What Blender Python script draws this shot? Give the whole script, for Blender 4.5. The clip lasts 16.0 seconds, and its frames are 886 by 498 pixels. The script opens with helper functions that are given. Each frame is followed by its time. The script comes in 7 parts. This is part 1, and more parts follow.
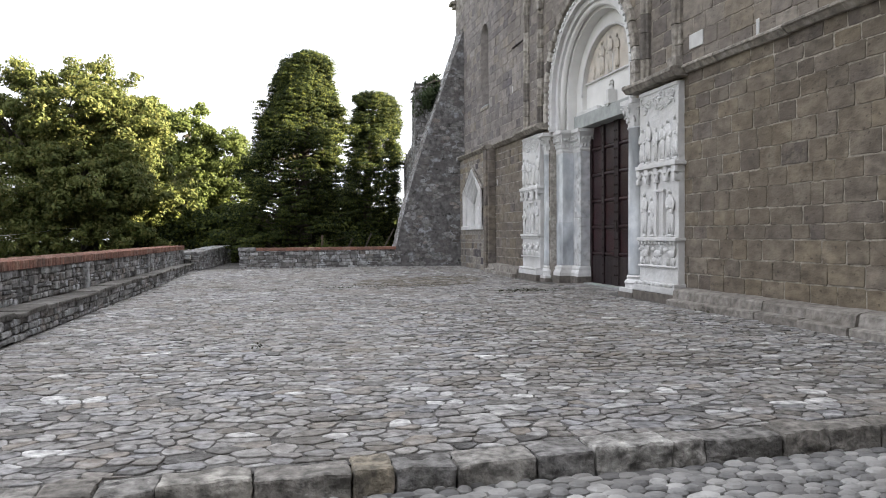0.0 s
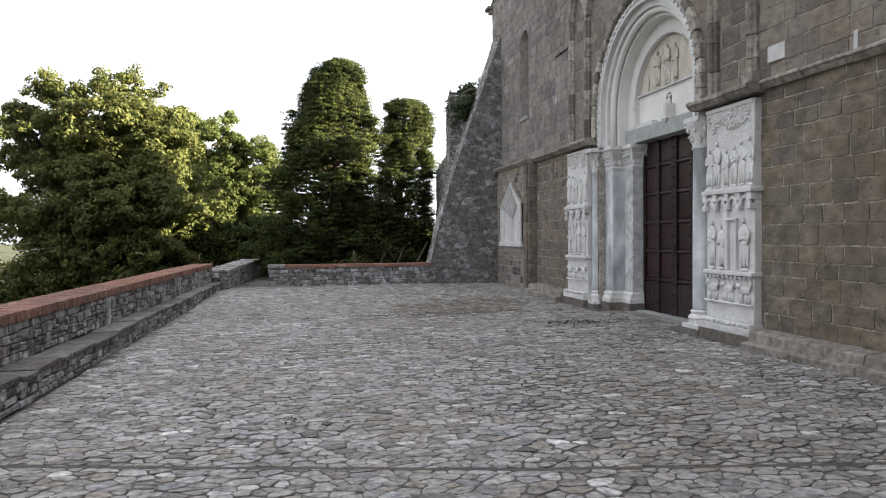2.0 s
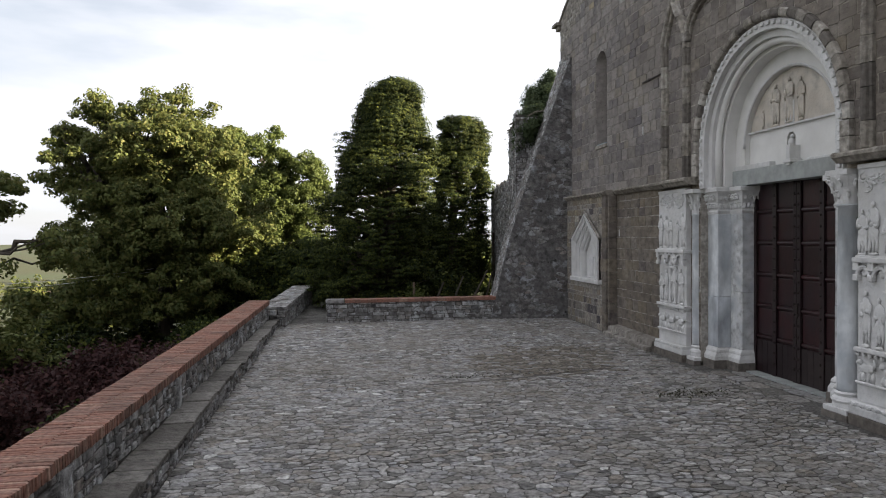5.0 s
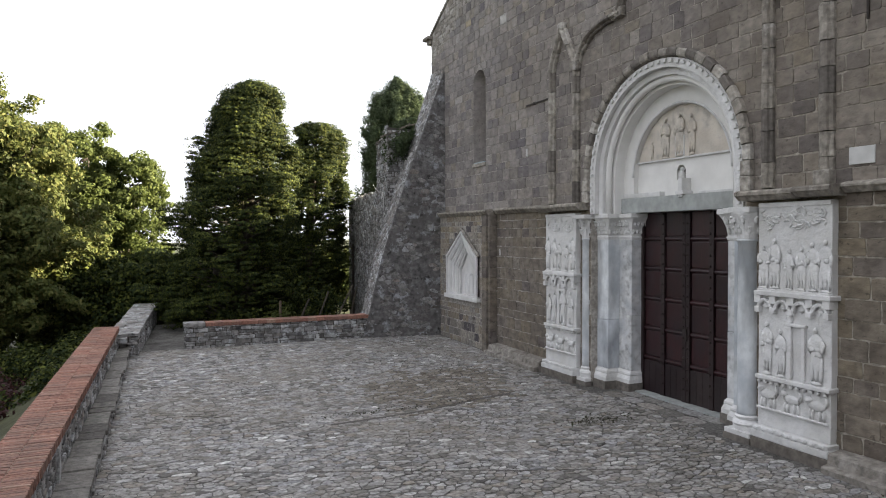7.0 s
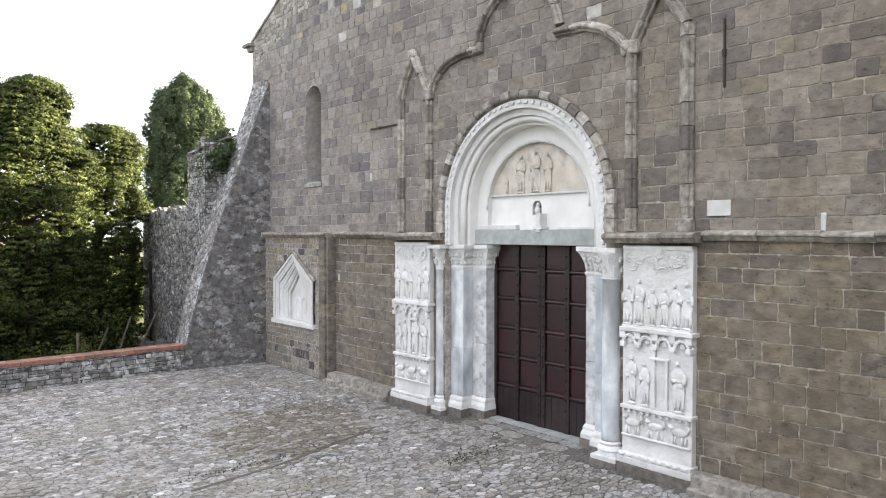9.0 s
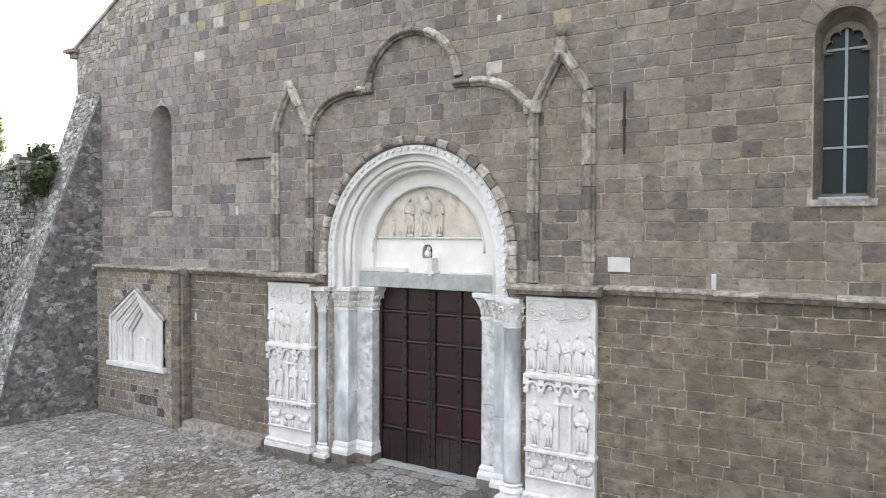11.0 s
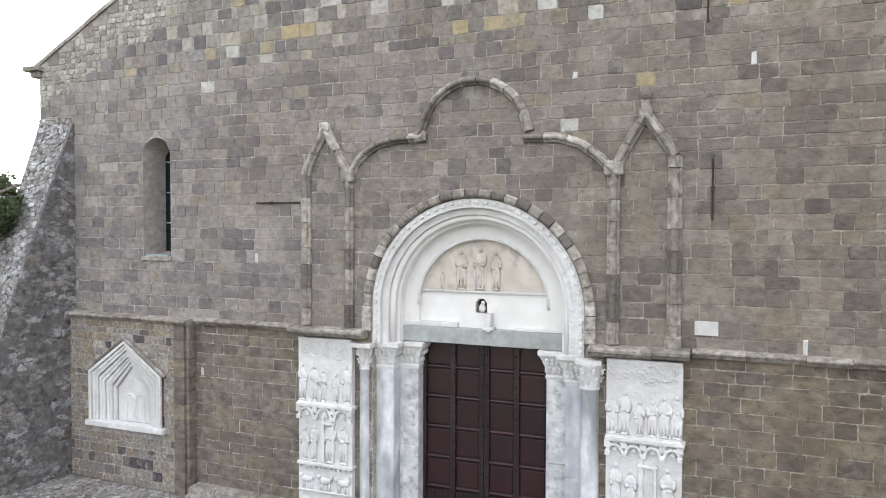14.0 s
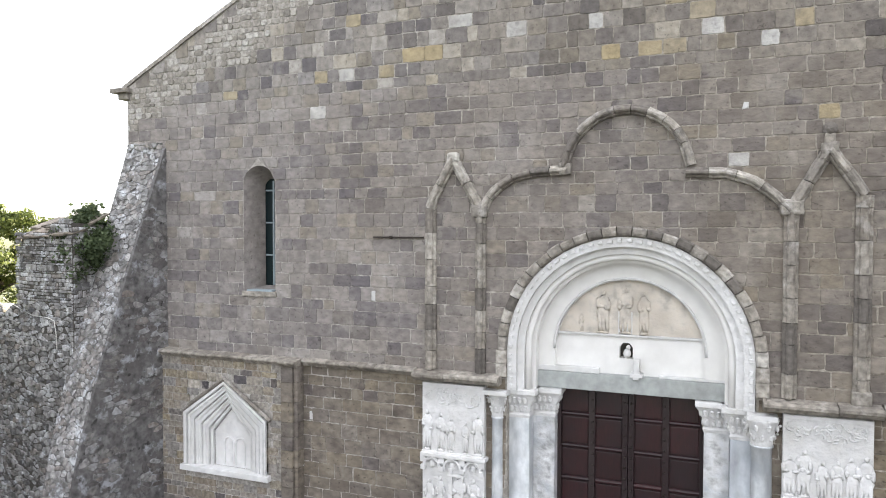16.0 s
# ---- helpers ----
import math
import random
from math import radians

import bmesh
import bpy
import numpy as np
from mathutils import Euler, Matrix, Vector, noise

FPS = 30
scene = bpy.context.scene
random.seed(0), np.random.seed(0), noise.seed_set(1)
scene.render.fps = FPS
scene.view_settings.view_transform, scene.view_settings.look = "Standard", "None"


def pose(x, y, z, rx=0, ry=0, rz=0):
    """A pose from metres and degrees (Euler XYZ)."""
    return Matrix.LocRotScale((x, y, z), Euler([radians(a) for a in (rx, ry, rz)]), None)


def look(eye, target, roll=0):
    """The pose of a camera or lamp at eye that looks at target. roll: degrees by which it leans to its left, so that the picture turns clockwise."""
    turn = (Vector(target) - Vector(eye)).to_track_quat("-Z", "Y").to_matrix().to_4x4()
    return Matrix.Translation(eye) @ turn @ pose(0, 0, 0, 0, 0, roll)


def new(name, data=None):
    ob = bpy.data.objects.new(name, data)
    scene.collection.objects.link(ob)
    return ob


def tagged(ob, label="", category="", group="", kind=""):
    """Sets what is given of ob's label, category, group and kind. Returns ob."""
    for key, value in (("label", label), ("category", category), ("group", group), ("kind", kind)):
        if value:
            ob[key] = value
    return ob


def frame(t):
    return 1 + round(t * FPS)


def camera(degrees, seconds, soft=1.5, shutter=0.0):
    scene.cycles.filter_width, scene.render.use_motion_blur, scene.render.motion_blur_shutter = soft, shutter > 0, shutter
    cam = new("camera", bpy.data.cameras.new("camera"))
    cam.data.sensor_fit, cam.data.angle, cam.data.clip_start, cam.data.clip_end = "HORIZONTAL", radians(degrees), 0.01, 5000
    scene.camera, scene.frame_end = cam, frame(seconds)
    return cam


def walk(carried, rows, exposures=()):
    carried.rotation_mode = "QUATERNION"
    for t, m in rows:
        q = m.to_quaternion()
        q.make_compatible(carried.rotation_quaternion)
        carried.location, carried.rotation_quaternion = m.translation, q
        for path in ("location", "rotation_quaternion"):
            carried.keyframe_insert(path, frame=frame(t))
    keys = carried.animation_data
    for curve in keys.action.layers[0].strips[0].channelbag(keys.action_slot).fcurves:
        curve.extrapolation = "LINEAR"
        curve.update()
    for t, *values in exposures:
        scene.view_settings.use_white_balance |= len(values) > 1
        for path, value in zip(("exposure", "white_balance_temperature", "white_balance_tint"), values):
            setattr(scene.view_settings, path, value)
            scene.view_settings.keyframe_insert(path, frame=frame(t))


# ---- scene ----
cam = camera(64.7, 16.0, soft=1.05)
METRES, EYE, TILT, LEAN, TURN = 17.31, 1.32, -0.65, 0.0, -13.7
ROWS = [
    (0.0, 0.0, 0.0, 0.0, -0.0, -0.51, 0.41),
    (0.5, -0.0038, 0.0204, 0.0069, 0.42, -0.48, 0.4),
    (1.0, -0.0075, 0.0388, 0.0117, 0.88, -0.47, 0.41),
    (1.5, -0.0129, 0.0531, 0.0217, 1.39, -0.47, 0.43),
    (2.0, -0.0207, 0.0669, 0.0344, 2.2, -0.46, 0.45),
    (2.5, -0.0319, 0.0808, 0.0481, 3.63, -0.46, 0.45),
    (3.0, -0.04, 0.0938, 0.0582, 5.36, -0.45, 0.45),
    (3.5, -0.0492, 0.107, 0.0687, 6.09, -0.47, 0.46),
    (6.0, -0.1398, 0.1742, 0.1225, -0.2, -0.48, 0.38),
    (6.5, -0.1642, 0.1838, 0.1296, -4.66, -0.49, 0.36),
    (7.0, -0.1883, 0.1945, 0.1357, -9.43, -0.53, 0.31),
    (7.5, -0.2104, 0.209, 0.1434, -14.18, -0.56, 0.31),
    (8.0, -0.2328, 0.2245, 0.1535, -19.08, -0.61, 0.32),
    (8.5, -0.2583, 0.2394, 0.1655, -23.58, -0.68, 0.34),
    (9.0, -0.2834, 0.2555, 0.1793, -27.75, -0.72, 0.34),
    (9.5, -0.3062, 0.2732, 0.1929, -31.93, -0.79, 0.41),
    (10.0, -0.3298, 0.2915, 0.2076, -36.11, -0.84, 0.39),
    (12.5, -0.4426, 0.4245, 0.2811, -53.23, -1.26, 0.35),
    (13.0, -0.4609, 0.4568, 0.2919, -53.94, -1.28, 0.34),
    (13.5, -0.4814, 0.4911, 0.302, -54.59, -1.29, 0.35),
    (14.0, -0.4989, 0.5285, 0.3125, -54.8, -1.38, 0.38),
    (14.5, -0.5112, 0.5716, 0.324, -54.75, -1.35, 0.38),
    (15.0, -0.522, 0.615, 0.3359, -54.75, -1.41, 0.42),
    (15.5, -0.5314, 0.6557, 0.3482, -54.71, -1.4, 0.42),
    (16.0, -0.541, 0.6982, 0.3596, -54.73, -1.41, 0.46),
]
EXPOSURES = [(0.0, 3.28), (1.5, 3.16), (2.5, 2.84), (3.5, 2.58), (6.0, 2.34), (7.0, 2.84), (8.0, 3.42), (9.0, 3.8), (10.0, 3.88), (12.5, 3.84), (16.0, 3.84)]
walk(cam, [(t, pose(0, 0, EYE, TILT, LEAN, TURN) @ pose(METRES * x, METRES * y, METRES * z, 90 + pitch, roll, yaw)) for t, x, y, z, yaw, pitch, roll in ROWS], EXPOSURES)

# ---- light: low morning sun behind the church, bright thin cloud all over the sky ----
SUN_FROM = Vector((0.94, -0.155, 0.272)).normalized()
world = bpy.data.worlds.new("sky")
scene.world = world
world.use_nodes = True
wn, wl = world.node_tree.nodes, world.node_tree.links
sky = wn.new("ShaderNodeTexSky")
sky.sky_type, sky.sun_disc = "NISHITA", False
sky.sun_elevation = math.asin(SUN_FROM.z)
sky.sun_rotation = math.atan2(SUN_FROM.x, SUN_FROM.y)
sky_gain = wn.new("ShaderNodeMix")
sky_gain.data_type, sky_gain.blend_type = "RGBA", "MULTIPLY"
sky_gain.inputs["Factor"].default_value = 1.0
sky_gain.inputs["B"].default_value = (0.03, 0.03, 0.03, 1)
wl.new(sky.outputs[0], sky_gain.inputs["A"])
coord = wn.new("ShaderNodeTexCoord")
squash = wn.new("ShaderNodeMapping")
squash.inputs["Scale"].default_value = (1.2, 1.2, 4.5)
wl.new(coord.outputs["Generated"], squash.inputs["Vector"])
cloud = wn.new("ShaderNodeTexNoise")
cloud.inputs["Scale"].default_value, cloud.inputs["Detail"].default_value = 1.6, 6.0
wl.new(squash.outputs[0], cloud.inputs["Vector"])
cover = wn.new("ShaderNodeValToRGB")
cover.color_ramp.elements[0].position, cover.color_ramp.elements[0].color = 0.36, (0.55, 0.55, 0.55, 1)
cover.color_ramp.elements[1].position, cover.color_ramp.elements[1].color = 0.52, (1, 1, 1, 1)
wl.new(cloud.outputs["Fac"], cover.inputs[0])
veil = wn.new("ShaderNodeMix")
veil.data_type = "RGBA"
bright = wn.new("ShaderNodeVectorMath")
bright.operation = "DOT_PRODUCT"
bright.inputs[1].default_value = SUN_FROM
wl.new(coord.outputs["Generated"], bright.inputs[0])
glow = wn.new("ShaderNodeMapRange")
glow.inputs["From Min"].default_value, glow.inputs["From Max"].default_value = -1.0, 1.0
glow.inputs["To Min"].default_value, glow.inputs["To Max"].default_value = 0.153, 0.333
wl.new(bright.outputs["Value"], glow.inputs["Value"])
haze = wn.new("ShaderNodeMix")
haze.data_type, haze.blend_type = "RGBA", "MULTIPLY"
haze.inputs["Factor"].default_value = 1.0
haze.inputs["B"].default_value = (1.0, 1.012, 1.08, 1)
wl.new(glow.outputs[0], haze.inputs["A"])
wl.new(haze.outputs["Result"], veil.inputs["B"])
wl.new(cover.outputs[0], veil.inputs["Factor"])
wl.new(sky_gain.outputs["Result"], veil.inputs["A"])
wl.new(veil.outputs["Result"], wn["Background"].inputs["Color"])
wn["Background"].inputs["Strength"].default_value = 1.0
sun = new("sun", bpy.data.lights.new("sun", "SUN"))
sun.data.energy, sun.data.angle, sun.data.color = 5.0, radians(0.6), (1.0, 0.87, 0.62)
sun.matrix_world = look(SUN_FROM * 60, (0, 0, 0))


# ---- materials ----
def ramp_node(nodes, stops, constant=False):
    r = nodes.new("ShaderNodeValToRGB")
    cr = r.color_ramp
    cr.interpolation = "CONSTANT" if constant else "LINEAR"
    while len(cr.elements) < len(stops):
        cr.elements.new(0.5)
    for e, (p, c) in zip(cr.elements, stops):
        e.position, e.color = p, (*c, 1)
    return r


def make_mat(name, stops, rough=0.85, grain=14.0, mottle=0.35, stain=0.25, stain_scale=0.5, stain_col=(0.09, 0.08, 0.07),
             bump=0.4, bump_scale=30.0, bump_dist=0.01, metal=0.0, translucent=0.0, spec=0.3, stretch=(1, 1, 1), constant=False,
             smear=0.0, smear_scale=2.2, smear_col=(0.4, 0.38, 0.35), pits=0.0, pit_scale=30.0, wash=None):
    """A stone, wood, plaster or leaf surface: its own tone for each piece, mottling, stains and relief."""
    m = bpy.data.materials.new(name)
    m.use_nodes = True
    n, l = m.node_tree.nodes, m.node_tree.links
    bsdf = n["Principled BSDF"]
    bsdf.inputs["Roughness"].default_value = rough
    bsdf.inputs["Metallic"].default_value = metal
    bsdf.inputs["Specular IOR Level"].default_value = spec
    geo, info = n.new("ShaderNodeNewGeometry"), n.new("ShaderNodeObjectInfo")
    add = n.new("ShaderNodeMath")
    add.operation = "ADD"
    l.new(geo.outputs["Random Per Island"], add.inputs[0])
    l.new(info.outputs["Random"], add.inputs[1])
    frac = n.new("ShaderNodeMath")
    frac.operation = "FRACT"
    l.new(add.outputs[0], frac.inputs[0])
    tone = ramp_node(n, stops, constant)
    l.new(frac.outputs[0], tone.inputs[0])
    mapped = n.new("ShaderNodeMapping")
    mapped.inputs["Scale"].default_value = stretch
    l.new(geo.outputs["Position"], mapped.inputs["Vector"])
    fine = n.new("ShaderNodeTexNoise")
    fine.inputs["Scale"].default_value, fine.inputs["Detail"].default_value = grain, 7.0
    l.new(mapped.outputs[0], fine.inputs["Vector"])
    fr = ramp_node(n, [(0.3, (1 - mottle,) * 3), (0.7, (1 + mottle * 0.6,) * 3)])
    l.new(fine.outputs["Fac"], fr.inputs[0])
    mul = n.new("ShaderNodeMix")
    mul.data_type, mul.blend_type = "RGBA", "MULTIPLY"
    mul.clamp_result = False
    mul.inputs["Factor"].default_value = 1.0
    l.new(tone.outputs[0], mul.inputs["A"])
    l.new(fr.outputs[0], mul.inputs["B"])
    big = n.new("ShaderNodeTexNoise")
    big.inputs["Scale"].default_value, big.inputs["Detail"].default_value, big.inputs["Roughness"].default_value = stain_scale, 8.0, 0.65
    l.new(geo.outputs["Position"], big.inputs["Vector"])
    br = ramp_node(n, [(0.45, (0, 0, 0)), (0.68, (stain,) * 3)])
    l.new(big.outputs["Fac"], br.inputs[0])
    st = n.new("ShaderNodeMix")
    st.data_type = "RGBA"
    st.inputs["B"].default_value = (*stain_col, 1)
    l.new(br.outputs[0], st.inputs["Factor"])
    l.new(mul.outputs["Result"], st.inputs["A"])
    last = st

    def layer(source, stops_, colour, blend="MIX"):
        """One more layer: where the source says, the colour goes over what lies below."""
        amount = ramp_node(n, stops_)
        l.new(source, amount.inputs[0])
        over = n.new("ShaderNodeMix")
        over.data_type, over.blend_type = "RGBA", blend
        over.inputs["B"].default_value = (*colour, 1)
        l.new(amount.outputs[0], over.inputs["Factor"])
        l.new(last.outputs["Result"], over.inputs["A"])
        return over

    if smear:
        sm = n.new("ShaderNodeTexNoise")
        sm.inputs["Scale"].default_value, sm.inputs["Detail"].default_value, sm.inputs["Roughness"].default_value = smear_scale, 10.0, 0.68
        l.new(geo.outputs["Position"], sm.inputs["Vector"])
        last = layer(sm.outputs["Fac"], [(0.54, (0, 0, 0)), (0.63, (smear,) * 3)], smear_col)
    if pits:
        pt = n.new("ShaderNodeTexNoise")
        pt.inputs["Scale"].default_value, pt.inputs["Detail"].default_value = pit_scale, 3.0
        l.new(mapped.outputs[0], pt.inputs["Vector"])
        last = layer(pt.outputs["Fac"], [(0.29, (pits,) * 3), (0.37, (0, 0, 0))], (0.2, 0.19, 0.18), "MULTIPLY")
    if wash:
        # tint that grows browner and darker towards low y along the front, broken by noise
        sep = n.new("ShaderNodeSeparateXYZ")
        l.new(geo.outputs["Position"], sep.inputs[0])
        along = n.new("ShaderNodeMapRange")
        along.inputs["From Min"].default_value, along.inputs["From Max"].default_value = 25.0, 8.0
        l.new(sep.outputs["Y"], along.inputs["Value"])
        wn_ = n.new("ShaderNodeTexNoise")
        wn_.inputs["Scale"].default_value, wn_.inputs["Detail"].default_value = 0.5, 5.0
        l.new(geo.outputs["Position"], wn_.inputs["Vector"])
        both = n.new("ShaderNodeMath")
        both.operation = "MULTIPLY_ADD"
        both.inputs[1].default_value, both.use_clamp = 1.2, True
        l.new(wn_.outputs["Fac"], both.inputs[0])
        shift = n.new("ShaderNodeMath")
        shift.operation = "SUBTRACT"
        shift.inputs[1].default_value = 0.6
        l.new(along.outputs[0], shift.inputs[0])
        l.new(shift.outputs[0], both.inputs[2])
        last = layer(both.outputs[0], [(0.0, (0, 0, 0)), (1.0, (1, 1, 1))], wash, "MULTIPLY")
    l.new(last.outputs["Result"], bsdf.inputs["Base Color"])
    if bump:
        rel = n.new("ShaderNodeTexNoise")
        rel.inputs["Scale"].default_value, rel.inputs["Detail"].default_value = bump_scale, 6.0
        l.new(mapped.outputs[0], rel.inputs["Vector"])
        b = n.new("ShaderNodeBump")
        b.inputs["Strength"].default_value, b.inputs["Distance"].default_value = bump, bump_dist
        l.new(rel.outputs["Fac"], b.inputs["Height"])
        l.new(b.outputs[0], bsdf.inputs["Normal"])
    if translucent:
        tr = n.new("ShaderNodeBsdfTranslucent")
        l.new(last.outputs["Result"], tr.inputs["Color"])
        mix = n.new("ShaderNodeMixShader")
        mix.inputs[0].default_value = translucent
        l.new(bsdf.outputs[0], mix.inputs[1])
        l.new(tr.outputs[0], mix.inputs[2])
        l.new(mix.outputs[0], n["Material Output"].inputs["Surface"])
    return m


ASHLAR = make_mat("brown_ashlar", [(0.0, (0.185, 0.168, 0.162)), (0.18, (0.265, 0.243, 0.228)), (0.36, (0.215, 0.196, 0.187)), (0.52, (0.15, 0.138, 0.14)),
                                   (0.64, (0.275, 0.252, 0.236)), (0.76, (0.25, 0.223, 0.188)), (0.86, (0.125, 0.115, 0.121)), (0.93, (0.235, 0.215, 0.205)), (1.0, (0.32, 0.302, 0.285))],
                  grain=7, mottle=0.34, stain=0.6, stain_scale=1.1, stain_col=(0.165, 0.15, 0.137), bump=0.8, bump_scale=18, bump_dist=0.014, stretch=(1, 0.75, 1.2),
                  smear=0.45, smear_scale=1.5, smear_col=(0.33, 0.312, 0.292), pits=0.55, pit_scale=15, wash=(0.78, 0.735, 0.645))
ASHLAR_TOP = make_mat("mixed_upper_ashlar", [(0.0, (0.11, 0.102, 0.108)), (0.2, (0.255, 0.235, 0.215)), (0.35, (0.17, 0.158, 0.155)), (0.5, (0.29, 0.268, 0.24)), (0.62, (0.09, 0.085, 0.093)), (0.75, (0.24, 0.215, 0.175)), (0.85, (0.19, 0.18, 0.182)), (0.93, (0.37, 0.35, 0.32)), (1.0, (0.31, 0.262, 0.17))],
                      grain=7, mottle=0.36, stain=0.4, stain_scale=1.1, stain_col=(0.165, 0.15, 0.137), bump=0.8, bump_scale=18, bump_dist=0.014, smear=0.35, smear_scale=1.5, smear_col=(0.33, 0.312, 0.292), pits=0.55, pit_scale=15, wash=(0.8, 0.755, 0.67))
ASHLAR_LOW = make_mat("yellow_brown_ashlar", [(0.0, (0.145, 0.125, 0.106)), (0.2, (0.195, 0.17, 0.142)), (0.4, (0.154, 0.137, 0.122)), (0.6, (0.205, 0.178, 0.142)), (0.75, (0.195, 0.166, 0.128)), (0.88, (0.11, 0.097, 0.094)), (1.0, (0.225, 0.2, 0.175))],
                      grain=6, mottle=0.46, stain=0.65, stain_scale=1.0, stain_col=(0.125, 0.108, 0.09), bump=0.9, bump_scale=17, bump_dist=0.016, stretch=(1, 0.75, 1.2),
                      smear=0.45, smear_scale=1.7, smear_col=(0.27, 0.245, 0.21), pits=0.6, pit_scale=15, wash=(0.88, 0.84, 0.75))
RUBBLE_ASHLAR = make_mat("mixed_small_ashlar", [(0.0, (0.21, 0.175, 0.135)), (0.25, (0.29, 0.262, 0.22)), (0.5, (0.22, 0.21, 0.2)), (0.7, (0.29, 0.25, 0.18)), (0.84, (0.07, 0.064, 0.072)), (0.92, (0.38, 0.35, 0.3)), (1.0, (0.1, 0.09, 0.09))],
                         grain=12, mottle=0.45, stain=0.35, bump=0.8, bump_scale=24, smear=0.4, smear_scale=3.0, smear_col=(0.38, 0.36, 0.32))
MORTAR = make_mat("lime_mortar", [(0, (0.38, 0.36, 0.333)), (1, (0.38, 0.36, 0.333))], grain=14, mottle=0.45, stain=0.9, stain_scale=1.6, stain_col=(0.19, 0.174, 0.155), bump=0.8, bump_scale=50, wash=(0.86, 0.82, 0.74))
DARK_MORTAR = make_mat("dark_mortar", [(0, (0.07, 0.065, 0.059)), (1, (0.07, 0.065, 0.059))], grain=25, stain=0.4, bump=0.7, bump_scale=50)
TRACERY = make_mat("weathered_trim_stone", [(0.0, (0.12, 0.108, 0.098)), (0.2, (0.34, 0.315, 0.275)), (0.4, (0.2, 0.182, 0.16)), (0.6, (0.42, 0.395, 0.35)), (0.8, (0.26, 0.235, 0.2)), (1.0, (0.46, 0.44, 0.4))], grain=9, mottle=0.5, stain=0.55, stain_scale=2.0, stain_col=(0.15, 0.135, 0.115), bump=1.0, bump_scale=18, bump_dist=0.02,
                   smear=0.5, smear_scale=3.0, smear_col=(0.48, 0.46, 0.43))
TRIM = make_mat("string_stone", [(0.0, (0.19, 0.168, 0.142)), (1.0, (0.32, 0.295, 0.255))], grain=9, mottle=0.5, stain=0.6, stain_scale=1.6, stain_col=(0.1, 0.09, 0.078), bump=1.0, bump_scale=16, bump_dist=0.025, smear=0.5, smear_scale=2.5, smear_col=(0.42, 0.40, 0.365))
TRACERY_DARK = make_mat("dark_trim_stone", [(0.0, (0.11, 0.10, 0.09)), (1.0, (0.20, 0.18, 0.157))], grain=12, mottle=0.4, stain=0.3, bump=0.6)
COBBLE = make_mat("grey_paving_stone", [(0.0, (0.085, 0.083, 0.08)), (0.14, (0.205, 0.197, 0.187)), (0.3, (0.315, 0.31, 0.3)), (0.45, (0.145, 0.132, 0.117)), (0.58, (0.28, 0.28, 0.287)), (0.7, (0.225, 0.2, 0.172)), (0.82, (0.37, 0.366, 0.357)), (0.93, (0.165, 0.165, 0.172)), (1.0, (0.58, 0.575, 0.56))],
                  rough=0.75, grain=14, mottle=0.62, stain=0.6, stain_scale=0.35, stain_col=(0.155, 0.137, 0.11), bump=1.0, bump_scale=26, bump_dist=0.018, smear=0.35, smear_scale=4.0, smear_col=(0.4, 0.395, 0.385))
PEBBLE = make_mat("river_pebble", [(0, (0.15, 0.15, 0.15)), (0.5, (0.27, 0.268, 0.26)), (1, (0.42, 0.415, 0.4))], rough=0.7, grain=8, mottle=0.4, bump=0.4, stain=0.5, stain_scale=2.0)
BED = make_mat("earth_and_cement_joint", [(0, (0.125, 0.12, 0.113)), (1, (0.125, 0.12, 0.113))], grain=20, mottle=0.75, stain=1.0, stain_scale=1.3, stain_col=(0.022, 0.019, 0.015), bump=1.0, bump_scale=40, bump_dist=0.02)
KERB = make_mat("kerb_stone", [(0, (0.204, 0.190, 0.170)), (0.4, (0.300, 0.288, 0.266)), (0.7, (0.216, 0.211, 0.204)), (0.9, (0.282, 0.246, 0.186)), (1, (0.408, 0.402, 0.384))], grain=14, mottle=0.7, stain=0.8, stain_scale=3.0, stain_col=(0.085, 0.08, 0.07), bump=1.0, bump_scale=24, bump_dist=0.03)
PLINTH = make_mat("worn_plinth_stone", [(0, (0.15, 0.135, 0.118)), (0.5, (0.23, 0.213, 0.19)), (1, (0.29, 0.272, 0.247))], grain=10, mottle=0.5, stain=0.6, stain_scale=1.5, stain_col=(0.13, 0.115, 0.095), bump=1.0, bump_scale=16, bump_dist=0.02, smear=0.4, smear_scale=2.0, smear_col=(0.36, 0.345, 0.32))
RUBBLE = make_mat("grey_rubble", [(0.0, (0.12, 0.118, 0.118)), (0.2, (0.24, 0.236, 0.232)), (0.4, (0.34, 0.338, 0.335)), (0.55, (0.16, 0.15, 0.142)), (0.7, (0.40, 0.402, 0.405)), (0.85, (0.25, 0.225, 0.205)), (0.95, (0.085, 0.085, 0.09)), (1.0, (0.52, 0.525, 0.53))],
                  grain=9, mottle=0.6, stain=0.6, stain_scale=1.4, stain_col=(0.1, 0.097, 0.094), bump=1.0, bump_scale=20, bump_dist=0.03, smear=0.75, smear_scale=3.2, smear_col=(0.5, 0.52, 0.54), pits=0.7, pit_scale=8)
BENCH = make_mat("dark_bench_slab", [(0.0, (0.085, 0.08, 0.072)), (0.6, (0.14, 0.132, 0.12)), (1.0, (0.2, 0.19, 0.175))], grain=10, mottle=0.5, stain=0.5, stain_scale=1.5, bump=1.0, bump_scale=16, bump_dist=0.03)
